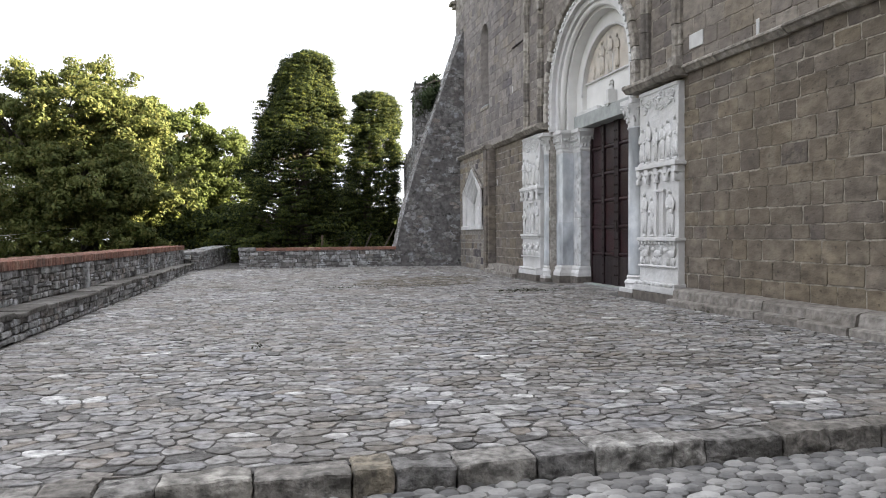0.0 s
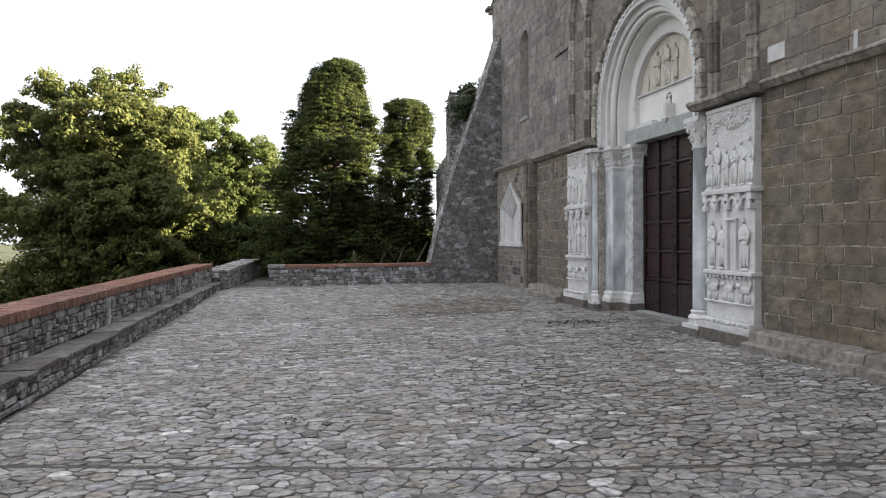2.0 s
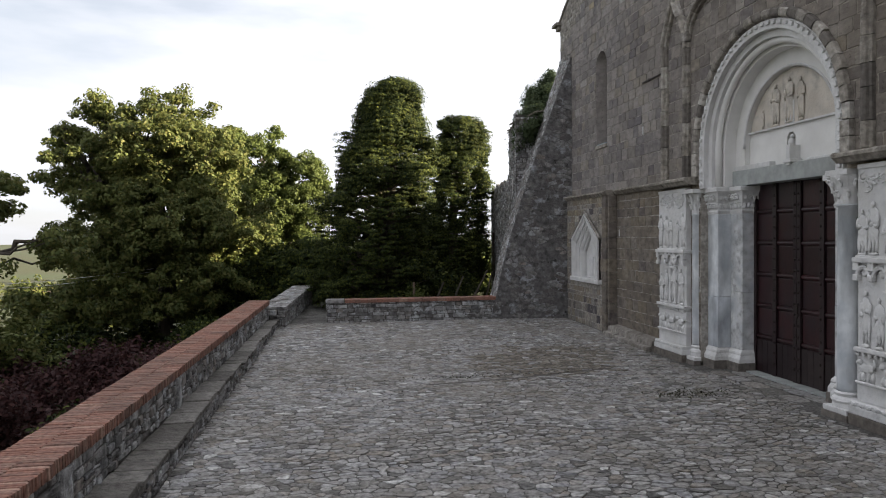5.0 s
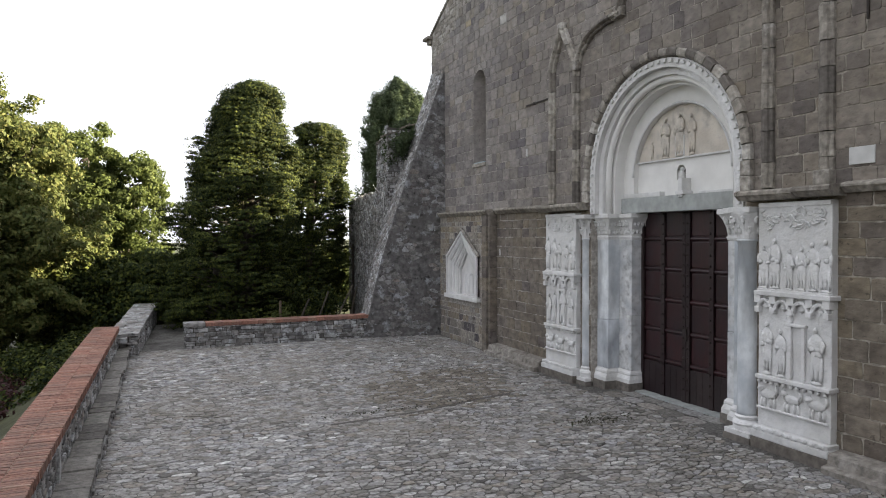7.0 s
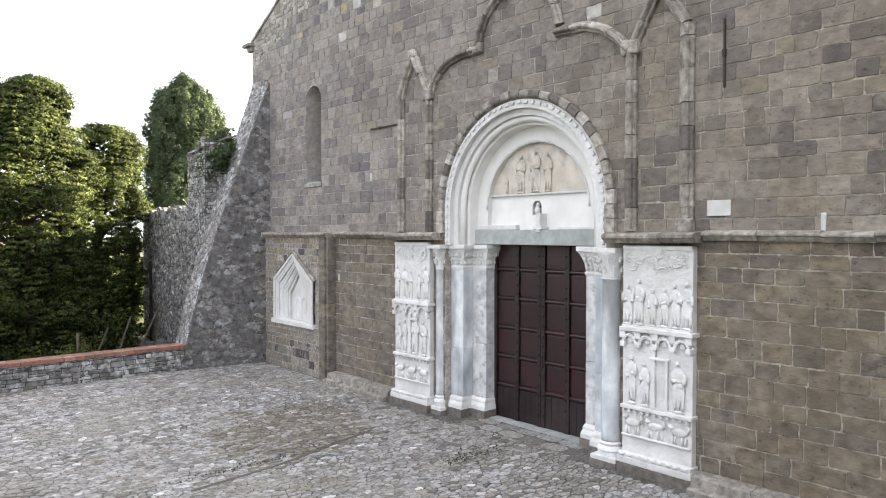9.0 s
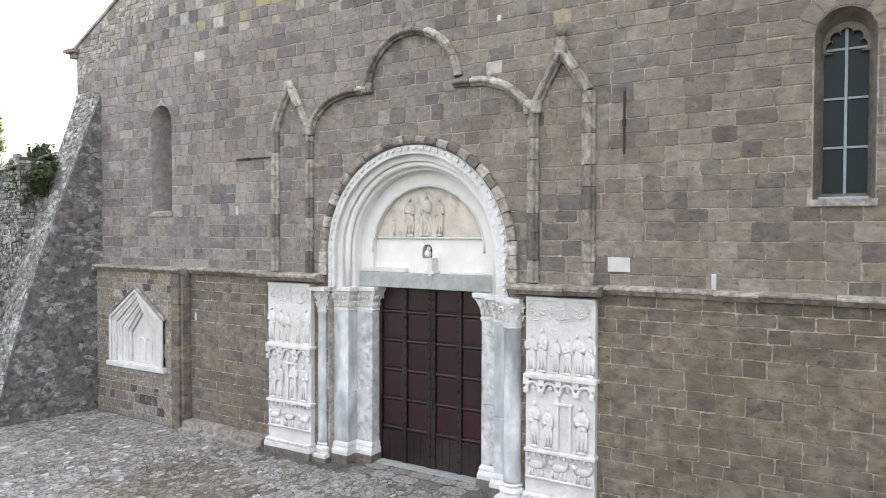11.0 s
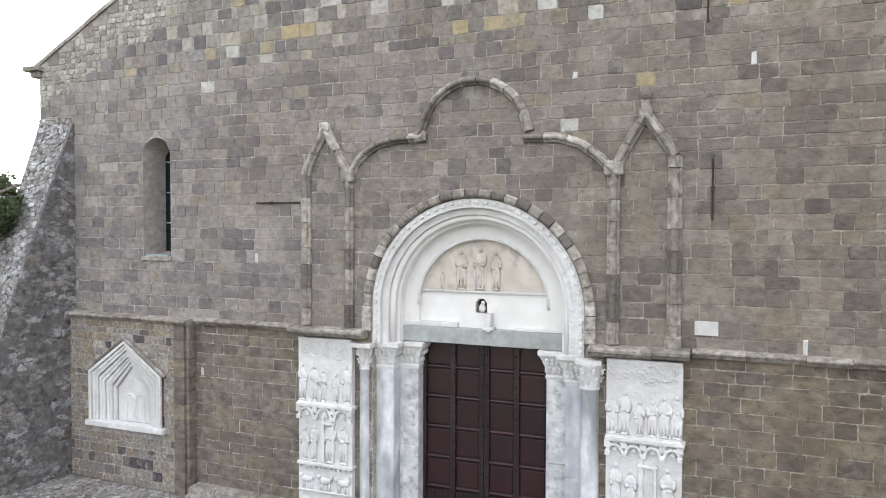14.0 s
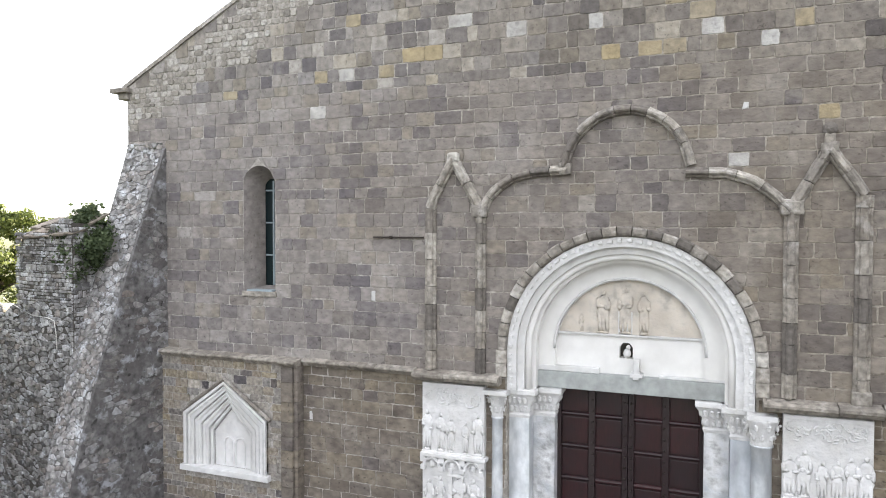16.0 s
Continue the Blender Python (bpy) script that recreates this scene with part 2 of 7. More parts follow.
BUTTRESS = make_mat("patched_buttress_render", [(0.0, (0.12, 0.116, 0.114)), (1.0, (0.165, 0.162, 0.162))],
                    grain=7, mottle=0.6, stain=0.85, stain_scale=1.3, stain_col=(0.085, 0.08, 0.077), bump=1.0, bump_scale=14, bump_dist=0.04, smear=0.8, smear_scale=2.2, smear_col=(0.33, 0.342, 0.365), pits=0.85, pit_scale=5)
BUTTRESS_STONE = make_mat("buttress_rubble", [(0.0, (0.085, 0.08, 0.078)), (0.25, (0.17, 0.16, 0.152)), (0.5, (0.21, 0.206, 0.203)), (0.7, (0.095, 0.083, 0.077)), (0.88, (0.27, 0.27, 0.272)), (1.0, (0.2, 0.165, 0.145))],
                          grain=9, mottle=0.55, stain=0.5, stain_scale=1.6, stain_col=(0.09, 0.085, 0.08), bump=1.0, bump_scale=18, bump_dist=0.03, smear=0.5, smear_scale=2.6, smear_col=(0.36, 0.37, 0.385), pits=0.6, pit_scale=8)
PALE_STONE = make_mat("pale_mottled_stone", [(0.0, (0.18, 0.178, 0.175)), (0.35, (0.29, 0.288, 0.282)), (0.6, (0.22, 0.2, 0.185)), (1.0, (0.40, 0.402, 0.40))], grain=8, mottle=0.6, stain=0.8, stain_scale=2.2, stain_col=(0.1, 0.095, 0.09), bump=1.0, bump_scale=18, bump_dist=0.03, smear=0.85, smear_scale=2.4, smear_col=(0.5, 0.52, 0.545), pits=0.7, pit_scale=7)
BRICK = make_mat("red_brick", [(0.0, (0.22, 0.108, 0.08)), (0.4, (0.28, 0.14, 0.102)), (0.75, (0.19, 0.105, 0.082)), (1.0, (0.34, 0.215, 0.165))], grain=20, mottle=0.45, stain=0.45, stain_scale=1.2, bump=0.6)
BRICK_MORTAR = make_mat("brick_joint", [(0, (0.2, 0.15, 0.12)), (1, (0.2, 0.15, 0.12))], grain=25, bump=0.6)
MARBLE = make_mat("carved_white_marble", [(0.0, (0.58, 0.58, 0.575)), (1.0, (0.66, 0.66, 0.655))], rough=0.55, grain=6, mottle=0.16, stain=0.55, stain_scale=1.5, stain_col=(0.44, 0.43, 0.40), bump=0.9, bump_scale=11, bump_dist=0.03)
PLASTER = make_mat("white_plaster", [(0.0, (0.68, 0.675, 0.655)), (1.0, (0.72, 0.715, 0.695))], rough=0.75, grain=3, mottle=0.07, stain=0.25, stain_scale=1.0, stain_col=(0.5, 0.48, 0.44), bump=0.15)
GREY_MARBLE = make_mat("blue_grey_marble", [(0.0, (0.44, 0.47, 0.50)), (1.0, (0.58, 0.60, 0.61))], rough=0.45, grain=3.2, mottle=0.5, stain=0.75, stain_scale=2.4, stain_col=(0.36, 0.395, 0.43), bump=0.3, stretch=(1, 1, 0.45))
LINTEL = make_mat("grey_lintel_stone", [(0, (0.34, 0.36, 0.35)), (1, (0.34, 0.36, 0.35))], rough=0.6, grain=6, mottle=0.2, bump=0.25)
WORN = make_mat("worn_jamb_marble", [(0, (0.52, 0.53, 0.53)), (1, (0.60, 0.605, 0.60))], rough=0.6, grain=7, mottle=0.5, stain=0.8, stain_scale=3.5, stain_col=(0.27, 0.295, 0.33), bump=0.9, bump_scale=11, bump_dist=0.03)
WOOD = make_mat("red_brown_door_wood", [(0, (0.016, 0.0048, 0.0062)), (1, (0.034, 0.0085, 0.0105))], rough=0.33, grain=9, mottle=0.5, stain=0.8, stain_scale=1.6, stain_col=(0.011, 0.007, 0.010), bump=0.3, bump_scale=30, stretch=(1, 4, 0.5), spec=0.5)
WOOD_DARK = make_mat("dark_door_strap", [(0, (0.012, 0.0062, 0.0075)), (1, (0.019, 0.009, 0.0105))], rough=0.45, grain=16, mottle=0.3, bump=0.2, spec=0.4)
IRON = make_mat("rusted_iron", [(0, (0.03, 0.026, 0.024)), (1, (0.045, 0.036, 0.03))], rough=0.65, grain=30, metal=0.5)
STEEL = make_mat("painted_window_bar", [(0, (0.27, 0.33, 0.36)), (1, (0.27, 0.33, 0.36))], rough=0.5, grain=20, mottle=0.1, bump=0)
BARK = make_mat("bark", [(0, (0.05, 0.042, 0.033)), (1, (0.08, 0.066, 0.05))], grain=10, mottle=0.5, bump=1.0, bump_scale=14, stretch=(1, 1, 0.25), bump_dist=0.03)
OAK_LEAF = make_mat("oak_leaf", [(0.0, (0.05, 0.068, 0.022)), (0.4, (0.095, 0.113, 0.034)), (0.8, (0.125, 0.135, 0.042)), (1.0, (0.155, 0.145, 0.05))], rough=0.6, grain=1.2, mottle=0.35, stain=0, bump=0, translucent=0.36, spec=0.15)
LIME_LEAF = make_mat("bright_leaf", [(0.0, (0.06, 0.082, 0.025)), (1.0, (0.11, 0.13, 0.038))], rough=0.6, grain=1.2, mottle=0.3, stain=0, bump=0, translucent=0.36, spec=0.1)
PINE_LEAF = make_mat("conifer_foliage", [(0.0, (0.013, 0.021, 0.010)), (0.5, (0.03, 0.042, 0.014)), (1.0, (0.1, 0.112, 0.026))], rough=0.7, grain=1.5, mottle=0.35, stain=0, bump=0, translucent=0.2, spec=0.06)
CYPRESS_LEAF = make_mat("cypress_foliage", [(0.0, (0.045, 0.064, 0.034)), (1.0, (0.085, 0.11, 0.055))], rough=0.7, grain=1.5, mottle=0.3, stain=0, bump=0, translucent=0.25, spec=0.1)
PURPLE_LEAF = make_mat("purple_leaf", [(0.0, (0.035, 0.018, 0.02)), (1.0, (0.075, 0.035, 0.032))], rough=0.6, grain=2, mottle=0.3, stain=0, bump=0, translucent=0.25, spec=0.1)
WEED = make_mat("dark_moss", [(0.0, (0.022, 0.022, 0.014)), (1.0, (0.05, 0.052, 0.026))], grain=5, bump=0, stain=0, translucent=0.1)
SOIL = make_mat("grass_and_soil", [(0, (0.052, 0.055, 0.026)), (1, (0.052, 0.055, 0.026))], grain=1.5, mottle=0.5, stain=0.9, stain_scale=0.02, stain_col=(0.04, 0.06, 0.025), bump=0.8, bump_scale=5, bump_dist=0.05)
OLD_SLAB = make_mat("old_roof_slab", [(0, (0.1, 0.088, 0.075)), (0.5, (0.17, 0.15, 0.125)), (1, (0.24, 0.205, 0.165))], grain=9, mottle=0.5, stain=0.5, stain_scale=2.0, bump=0.9, bump_scale=18)
ROOF_TILE = make_mat("old_roof_tile", [(0, (0.22, 0.13, 0.085)), (1, (0.30, 0.2, 0.14))], grain=8, bump=0.6)
PLANK = make_mat("grey_old_wood", [(0, (0.10, 0.075, 0.055)), (1, (0.15, 0.115, 0.085))], grain=8, bump=0.5, stretch=(1, 1, 0.3))
WHITE_SLAB = make_mat("white_plaque_marble", [(0, (0.5, 0.5, 0.49)), (1, (0.5, 0.5, 0.49))], rough=0.5, grain=8, mottle=0.2, stain=0.4, stain_scale=4.0, stain_col=(0.36, 0.35, 0.33), bump=0.2)
BEIGE = make_mat("beige_relief_stone", [(0, (0.57, 0.525, 0.46)), (1, (0.62, 0.575, 0.51))], rough=0.75, grain=5, mottle=0.35, stain=0.7, stain_scale=2.5, stain_col=(0.36, 0.31, 0.25), bump=0.8, bump_scale=14, bump_dist=0.02)
COBBLE_BROWN = make_mat("brown_stained_paving_stone", [(0.0, (0.1, 0.089, 0.074)), (0.3, (0.185, 0.165, 0.138)), (0.6, (0.25, 0.23, 0.2)), (0.85, (0.135, 0.117, 0.095)), (1.0, (0.34, 0.325, 0.3))],
                        rough=0.85, grain=13, mottle=0.55, stain=0.7, stain_scale=0.8, stain_col=(0.12, 0.102, 0.08), bump=1.0, bump_scale=28, bump_dist=0.016)
OCHRE_BLOCK = make_mat("ochre_block", [(0, (0.33, 0.27, 0.16)), (1, (0.36, 0.3, 0.2))], grain=8, mottle=0.35, stain=0.5, stain_scale=2.0, stain_col=(0.2, 0.17, 0.12), bump=0.9, bump_scale=22, bump_dist=0.016)
WHITE_BLOCK = make_mat("pale_grey_block", [(0, (0.38, 0.37, 0.35)), (1, (0.48, 0.47, 0.45))], grain=8, mottle=0.4, stain=0.6, stain_scale=2.0, stain_col=(0.24, 0.22, 0.2), bump=0.9, bump_scale=22, bump_dist=0.016)
GABLE_STONE = make_mat("pale_gable_rubble", [(0.0, (0.2, 0.185, 0.165)), (0.4, (0.29, 0.27, 0.24)), (0.7, (0.36, 0.34, 0.31)), (1.0, (0.44, 0.425, 0.4))], grain=12, mottle=0.45, stain=0.5, stain_scale=1.2, stain_col=(0.16, 0.145, 0.125), bump=0.9, bump_scale=24, bump_dist=0.02)
WIRE = make_mat("pale_cable", [(0, (0.55, 0.55, 0.53)), (1, (0.55, 0.55, 0.53))], rough=0.5, bump=0, mottle=0.1)


def make_glass():
    m = bpy.data.materials.new("dark_leaded_glass")
    m.use_nodes = True
    n, l = m.node_tree.nodes, m.node_tree.links
    b = n["Principled BSDF"]
    b.inputs["Base Color"].default_value = (0.010, 0.019, 0.021, 1)
    b.inputs["Roughness"].default_value = 0.3
    b.inputs["Specular IOR Level"].default_value = 0.18
    noi = n.new("ShaderNodeTexNoise")
    noi.inputs["Scale"].default_value = 2.5
    bp = n.new("ShaderNodeBump")
    bp.inputs["Strength"].default_value = 0.15
    l.new(noi.outputs["Fac"], bp.inputs["Height"])
    l.new(bp.outputs[0], b.inputs["Normal"])
    return m


GLASS = make_glass()


# ---- building helpers ----
def link_mesh(name, mesh, mat, parent=None, label=""):
    ob = new(name, mesh)
    if mat and not mesh.materials:
        mesh.materials.append(mat)
    if parent:
        ob.parent = parent
    if label:
        ob["label"] = label
    return ob


def part(name, bm, mat, parent=None, label="", smooth=False):
    me = bpy.data.meshes.new(name)
    bm.normal_update()
    bm.to_mesh(me)
    bm.free()
    if smooth:
        me.shade_smooth()
    return link_mesh(name, me, mat, parent, label)


def raw(name, verts, faces, mat, parent=None, label=""):
    me = bpy.data.meshes.new(name)
    me.from_pydata(verts, [], faces)
    me.update()
    return link_mesh(name, me, mat, parent, label)


def thing(name, label, category, at=(0, 0, 0), kind="", group=""):
    e = new(name)
    e.empty_display_size = 0.2
    e.location = at
    return tagged(e, label, category, group, kind)


def box(bm, x0, x1, y0, y1, z0, z1, bevel=0.0):
    g = bmesh.ops.create_cube(bm, size=1.0)
    for v in g["verts"]:
        v.co = Vector(((x0 + x1) / 2 + v.co.x * (x1 - x0), (y0 + y1) / 2 + v.co.y * (y1 - y0), (z0 + z1) / 2 + v.co.z * (z1 - z0)))
    if bevel:
        es = {e for v in g["verts"] for e in v.link_edges}
        bmesh.ops.bevel(bm, geom=list(es), offset=bevel, segments=2, affect="EDGES", profile=0.6)
    return bm


def blob(bm, c, r, sub=1):
    g = bmesh.ops.create_icosphere(bm, subdivisions=sub, radius=1.0)
    for v in g["verts"]:
        v.co = Vector((c[0] + v.co.x * r[0], c[1] + v.co.y * r[1], c[2] + v.co.z * r[2]))


def lathe(bm, cx, cy, profile, seg=16):
    """A turned shape about an upright axis; profile rows of radius and height."""
    rings = []
    for r, z in profile:
        rings.append([bm.verts.new((cx + r * math.cos(2 * math.pi * k / seg), cy + r * math.sin(2 * math.pi * k / seg), z)) for k in range(seg)])
    for a, b in zip(rings, rings[1:]):
        for k in range(seg):
            bm.faces.new((a[k], a[(k + 1) % seg], b[(k + 1) % seg], b[k]))
    bm.faces.new(rings[-1])
    bm.faces.new(rings[0][::-1])


def tube(bm, pts, radii, seg=7):
    pts = [Vector(p) for p in pts]
    rings = []
    for i, p in enumerate(pts):
        d = (pts[min(i + 1, len(pts) - 1)] - pts[max(i - 1, 0)]).normalized()
        side = d.orthogonal().normalized()
        up = d.cross(side)
        rings.append([bm.verts.new(p + radii[i] * (math.cos(2 * math.pi * k / seg) * side + math.sin(2 * math.pi * k / seg) * up)) for k in range(seg)])
    for a, b in zip(rings, rings[1:]):
        da = [(a[0].co - q.co).length for q in b]
        o = da.index(min(da))
        for k in range(seg):
            bm.faces.new((a[k], a[(k + 1) % seg], b[(k + 1 + o) % seg], b[(k + o) % seg]))
    bm.faces.new(rings[-1])
    bm.faces.new(rings[0][::-1])


def clip(poly, a, b, c):
    """What of a convex outline lies where a*u + b*v <= c."""
    out = []
    for i, p in enumerate(poly):
        q = poly[(i + 1) % len(poly)]
        dp, dq = a * p[0] + b * p[1] - c, a * q[0] + b * q[1] - c
        if dp <= 0:
            out.append(p)
        if dp * dq < 0:
            s = dp / (dp - dq)
            out.append((p[0] + s * (q[0] - p[0]), p[1] + s * (q[1] - p[1])))
    return out


def cells(u0, u1, v0, v1, su, sv, rng, jit=0.38, drop=0.0):
    """Irregular stones that fill a rectangle, each an outline of its own."""
    nu, nv = max(1, round((u1 - u0) / su)), max(1, round((v1 - v0) / sv))
    su, sv = (u1 - u0) / nu, (v1 - v0) / nv
    pts = {}
    for j in range(-2, nv + 2):
        for i in range(-2, nu + 2):
            if drop and rng.random() < drop:
                continue
            pts[i, j] = (i + 0.5 + (0.5 if j % 2 else 0) + rng.uniform(-jit, jit), j + 0.5 + rng.uniform(-jit, jit))
    out = []
    for (i, j), (x, y) in pts.items():
        poly = [(x - 1.4, y - 1.4), (x + 1.4, y - 1.4), (x + 1.4, y + 1.4), (x - 1.4, y + 1.4)]
        for dj in (-2, -1, 0, 1, 2):
            for di in (-2, -1, 0, 1, 2):
                q = pts.get((i + di, j + dj))
                if q and (di or dj):
                    a, b = q[0] - x, q[1] - y
                    poly = clip(poly, a, b, a * (q[0] + x) / 2 + b * (q[1] + y) / 2)
                    if len(poly) < 3:
                        break
            if len(poly) < 3:
                break
        poly = [(u0 + p[0] * su, v0 + p[1] * sv) for p in poly]
        for a, b, c in ((1, 0, u1), (-1, 0, -u0), (0, 1, v1), (0, -1, -v0)):
            poly = clip(poly, a, b, c) if len(poly) > 2 else poly
        if len(poly) > 2:
            out.append(poly)
    return out


def tidy(poly, least=0.02):
    out = []
    for p in poly:
        if not out or math.hypot(p[0] - out[-1][0], p[1] - out[-1][1]) > least:
            out.append(p)
    if len(out) > 2 and math.hypot(out[0][0] - out[-1][0], out[0][1] - out[-1][1]) <= least:
        out.pop()
    return out


def shrink(poly, d):
    cu, cv = sum(p[0] for p in poly) / len(poly), sum(p[1] for p in poly) / len(poly)
    eu, ev = max(abs(p[0] - cu) for p in poly) or 1e-6, max(abs(p[1] - cv) for p in poly) or 1e-6
    fu, fv = max(0.2, 1 - d / eu), max(0.2, 1 - d / ev)
    return [(cu + (u - cu) * fu, cv + (v - cv) * fv) for u, v in poly]


class Stones:
    """Stones with chamfered edges, set on a plane: place(u, v, w) gives a stone's corner from its outline and height."""

    def __init__(self, place, rng, joint=0.008, chamfer=0.012, low=0.012, high=0.03, lean=0.008, sink=0.03, rounded=False):
        self.place, self.rng, self.joint, self.chamfer, self.low, self.high, self.lean, self.sink = place, rng, joint, chamfer, low, high, lean, sink
        self.rounded = rounded

    def one(self, poly):
        rng = self.rng
        poly = tidy(poly)
        if len(poly) < 3:
            return None
        if self.rounded:
            soft = []
            for i, p in enumerate(poly):
                a, b = poly[i - 1], poly[(i + 1) % len(poly)]
                soft += [(p[0] * 0.79 + a[0] * 0.21, p[1] * 0.79 + a[1] * 0.21), (p[0] * 0.79 + b[0] * 0.21, p[1] * 0.79 + b[1] * 0.21)]
            poly = tidy(soft, 0.015)
            if len(poly) < 3:
                return None
        h = rng.uniform(self.low, self.high)
        lu, lv = rng.uniform(-self.lean, self.lean), rng.uniform(-self.lean, self.lean)
        cu, cv = sum(p[0] for p in poly) / len(poly), sum(p[1] for p in poly) / len(poly)
        size = max(max(abs(p[0] - cu), abs(p[1] - cv)) for p in poly) or 1
        n = len(poly)
        gap = self.joint * rng.uniform(0.55, 1.6)
        ring0 = shrink(poly, gap)
        ring2 = shrink(poly, gap + self.chamfer)
        verts = [self.place(u, v, -self.sink) for u, v in ring0]
        verts += [self.place(u, v, h - self.chamfer * 0.7 + (lu * (u - cu) + lv * (v - cv)) / size) for u, v in ring0]
        verts += [self.place(u, v, h + (lu * (u - cu) + lv * (v - cv)) / size) for u, v in ring2]
        faces = []
        for k in range(n):
            m = (k + 1) % n
            faces += [(k, m, n + m, n + k), (n + k, n + m, 2 * n + m, 2 * n + k)]
        faces.append(tuple(2 * n + k for k in range(n)))
        return verts, faces

    def joined(self, name, polys, mat, parent, label=""):
        V, F = [], []
        for p in polys:
            s = self.one(p)
            if s:
                o = len(V)
                V += s[0]
                F += [tuple(i + o for i in f) for f in s[1]]
        ob = raw(name, V, F, mat, parent, label)
        ob["kind"] = "stuff"
        return ob

    def singles(self, name, polys, mat, parent):
        for p in polys:
            s = self.one(p)
            if s:
                raw(name, s[0], s[1], mat, parent)


def slab_with_holes(name, outer, holes, x0, x1, mat, parent=None, label=""):
    """An upright wall between x0 and x1: outline and holes as lists of (y, z)."""
    bm = bmesh.new()
    loops = []
    for loop in [outer] + holes:
        vs = [bm.verts.new((x0, y, z)) for y, z in loop]
        loops.append(vs)
        for i in range(len(vs)):
            bm.edges.new((vs[i], vs[(i + 1) % len(vs)]))
    bmesh.ops.triangle_fill(bm, use_beauty=True, use_dissolve=False, edges=bm.edges[:])
    front = bm.faces[:]
    twin = {v: bm.verts.new((x1, v.co.y, v.co.z)) for vs in loops for v in vs}
    for fc in front:
        bm.faces.new([twin[v] for v in reversed(fc.verts[:])])
    for vs in loops:
        for i in range(len(vs)):
            a, b = vs[i], vs[(i + 1) % len(vs)]
            bm.faces.new((a, b, twin[b], twin[a]))
    bmesh.ops.recalc_face_normals(bm, faces=bm.faces[:])
    return part(name, bm, mat, parent, label)


def arch_outline(cy, half, z0, cz, radius=None, steps=24, tall=1.0):
    """Upright sides from z0 to cz, closed by a round head."""
    r = radius or half
    pts = [(cy + half, z0), (cy + half, cz)] if z0 < cz - 1e-4 else [(cy + half, cz)]
    pts += [(cy + r * math.cos(math.pi * k / steps), cz + tall * r * math.sin(math.pi * k / steps)) for k in range(1, steps)]
    pts += [(cy - half, cz), (cy - half, z0)] if z0 < cz - 1e-4 else [(cy - half, cz)]
    return pts


# ---- ground ----
FX = 7.45          # front plane of the facade
CY, CZ = 15.70, 4.92   # axis of the portal and springing of its arch
FAR_Y = 27.3       # inner face of the far parapet


def terrain(x, y):
    """The hill top is level; it falls away beyond the left parapet, and far off lies a lower plain with hills."""
    left = max(0.0, min(1.0, (-4.3 - x) / 5.0))
    h = -0.35 - 3.0 * left * left * (3 - 2 * left)
    far = max(0.0, math.hypot(x, y - 15) - 45)
    h -= min(46.0, far * 0.30)
    if far > 400:
        h += min(1.0, (far - 400) / 700) * (24 + 20 * noise.noise(Vector((x * 0.0012, y * 0.0012, 0.3))) + 8 * noise.noise(Vector((x * 0.006, y * 0.006, 1.3))))
    elif far > 0:
        h += min(1.0, far / 60) * 3 * noise.noise(Vector((x * 0.02, y * 0.02, 5)))
    h += 0.12 * noise.noise(Vector((x * 0.5, y * 0.5, 2))) * (1 if x < -4.4 or y > 29 else 0)
    return h


def make_ground():
    axis = [-3000, -2400, -1900, -1500, -1150, -900, -700, -540, -420, -330, -260, -200, -160, -125, -100, -80, -65, -54]
    axis += [-45 + 1.5 * k for k in range(61)] + [-a for a in (-54, -65, -80, -100, -125, -160, -200, -260, -330, -420, -540, -700, -900, -1150, -1500, -1900, -2400, -3000)]
    xs, ys = axis, [a + 15 for a in axis]
    V = [(x, y, terrain(x, y)) for y in ys for x in xs]
    n = len(xs)
    F = [(j * n + i, j * n + i + 1, (j + 1) * n + i + 1, (j + 1) * n + i) for j in range(len(ys) - 1) for i in range(n - 1)]
    ob = raw("ground", V, F, SOIL)
    ob.data.shade_smooth()
    tagged(ob, "grassy hill top falling away to a wooded plain", "ground", kind="structure")


make_ground()


def rise(y):
    """The paving climbs a little towards the far wall."""
    return 0.09 * max(0.0, min(1.0, (y - 19.0) / 7.0))


# paving bed, lower street, kerb bed
def paving_bed():
    ys = [4.02, 8, 12, 16, 19, 20.5, 22, 23.5, 25, 26, 28.6, 34.0]
    V, F = [], []
    for y in ys:
        V += [(-3.6, y, rise(y) - 0.004), (8.7, y, rise(y) - 0.004), (-3.6, y, -0.34), (8.7, y, -0.34)]
    for k in range(len(ys) - 1):
        a, b = 4 * k, 4 * k + 4
        F += [(a, a + 1, b + 1, b), (a + 2, b + 2, b + 3, a + 3), (a, b, b + 2, a + 2), (a + 1, a + 3, b + 3, b + 1)]
    F += [(0, 2, 3, 1), (a + 4, a + 5, a + 7, a + 6)]
    ob = raw("pavement", V, F, BED)
    return tagged(ob, "forecourt of worn irregular grey paving stones with earth joints", "pavement", kind="structure")


pavement = paving_bed()
bm = box(bmesh.new(), -4.3, 16, -12, 3.9, -0.36, -0.15)
street = tagged(part("road", bm, BED), "street bed of rounded pale river pebbles below the kerb", "road", kind="structure")

# ---- church facade ----
def gable(y):
    return 12.78 + 0.52 * (8.8 - abs(y - CY))


Y_LEFT, Y_RIGHT = 28.05, 3.35
PORTAL = arch_outline(CY, 2.32, -0.3, CZ, steps=30)
WIN_L = arch_outline(24.06, 0.44, 5.88, 8.40, steps=22)
WIN_R = arch_outline(7.68, 0.42, 5.88, 8.42, steps=22)
wall = thing("wall_facade", "church front of brown-grey ashlar with lime joints", "wall", (FX, CY, 0), kind="structure")


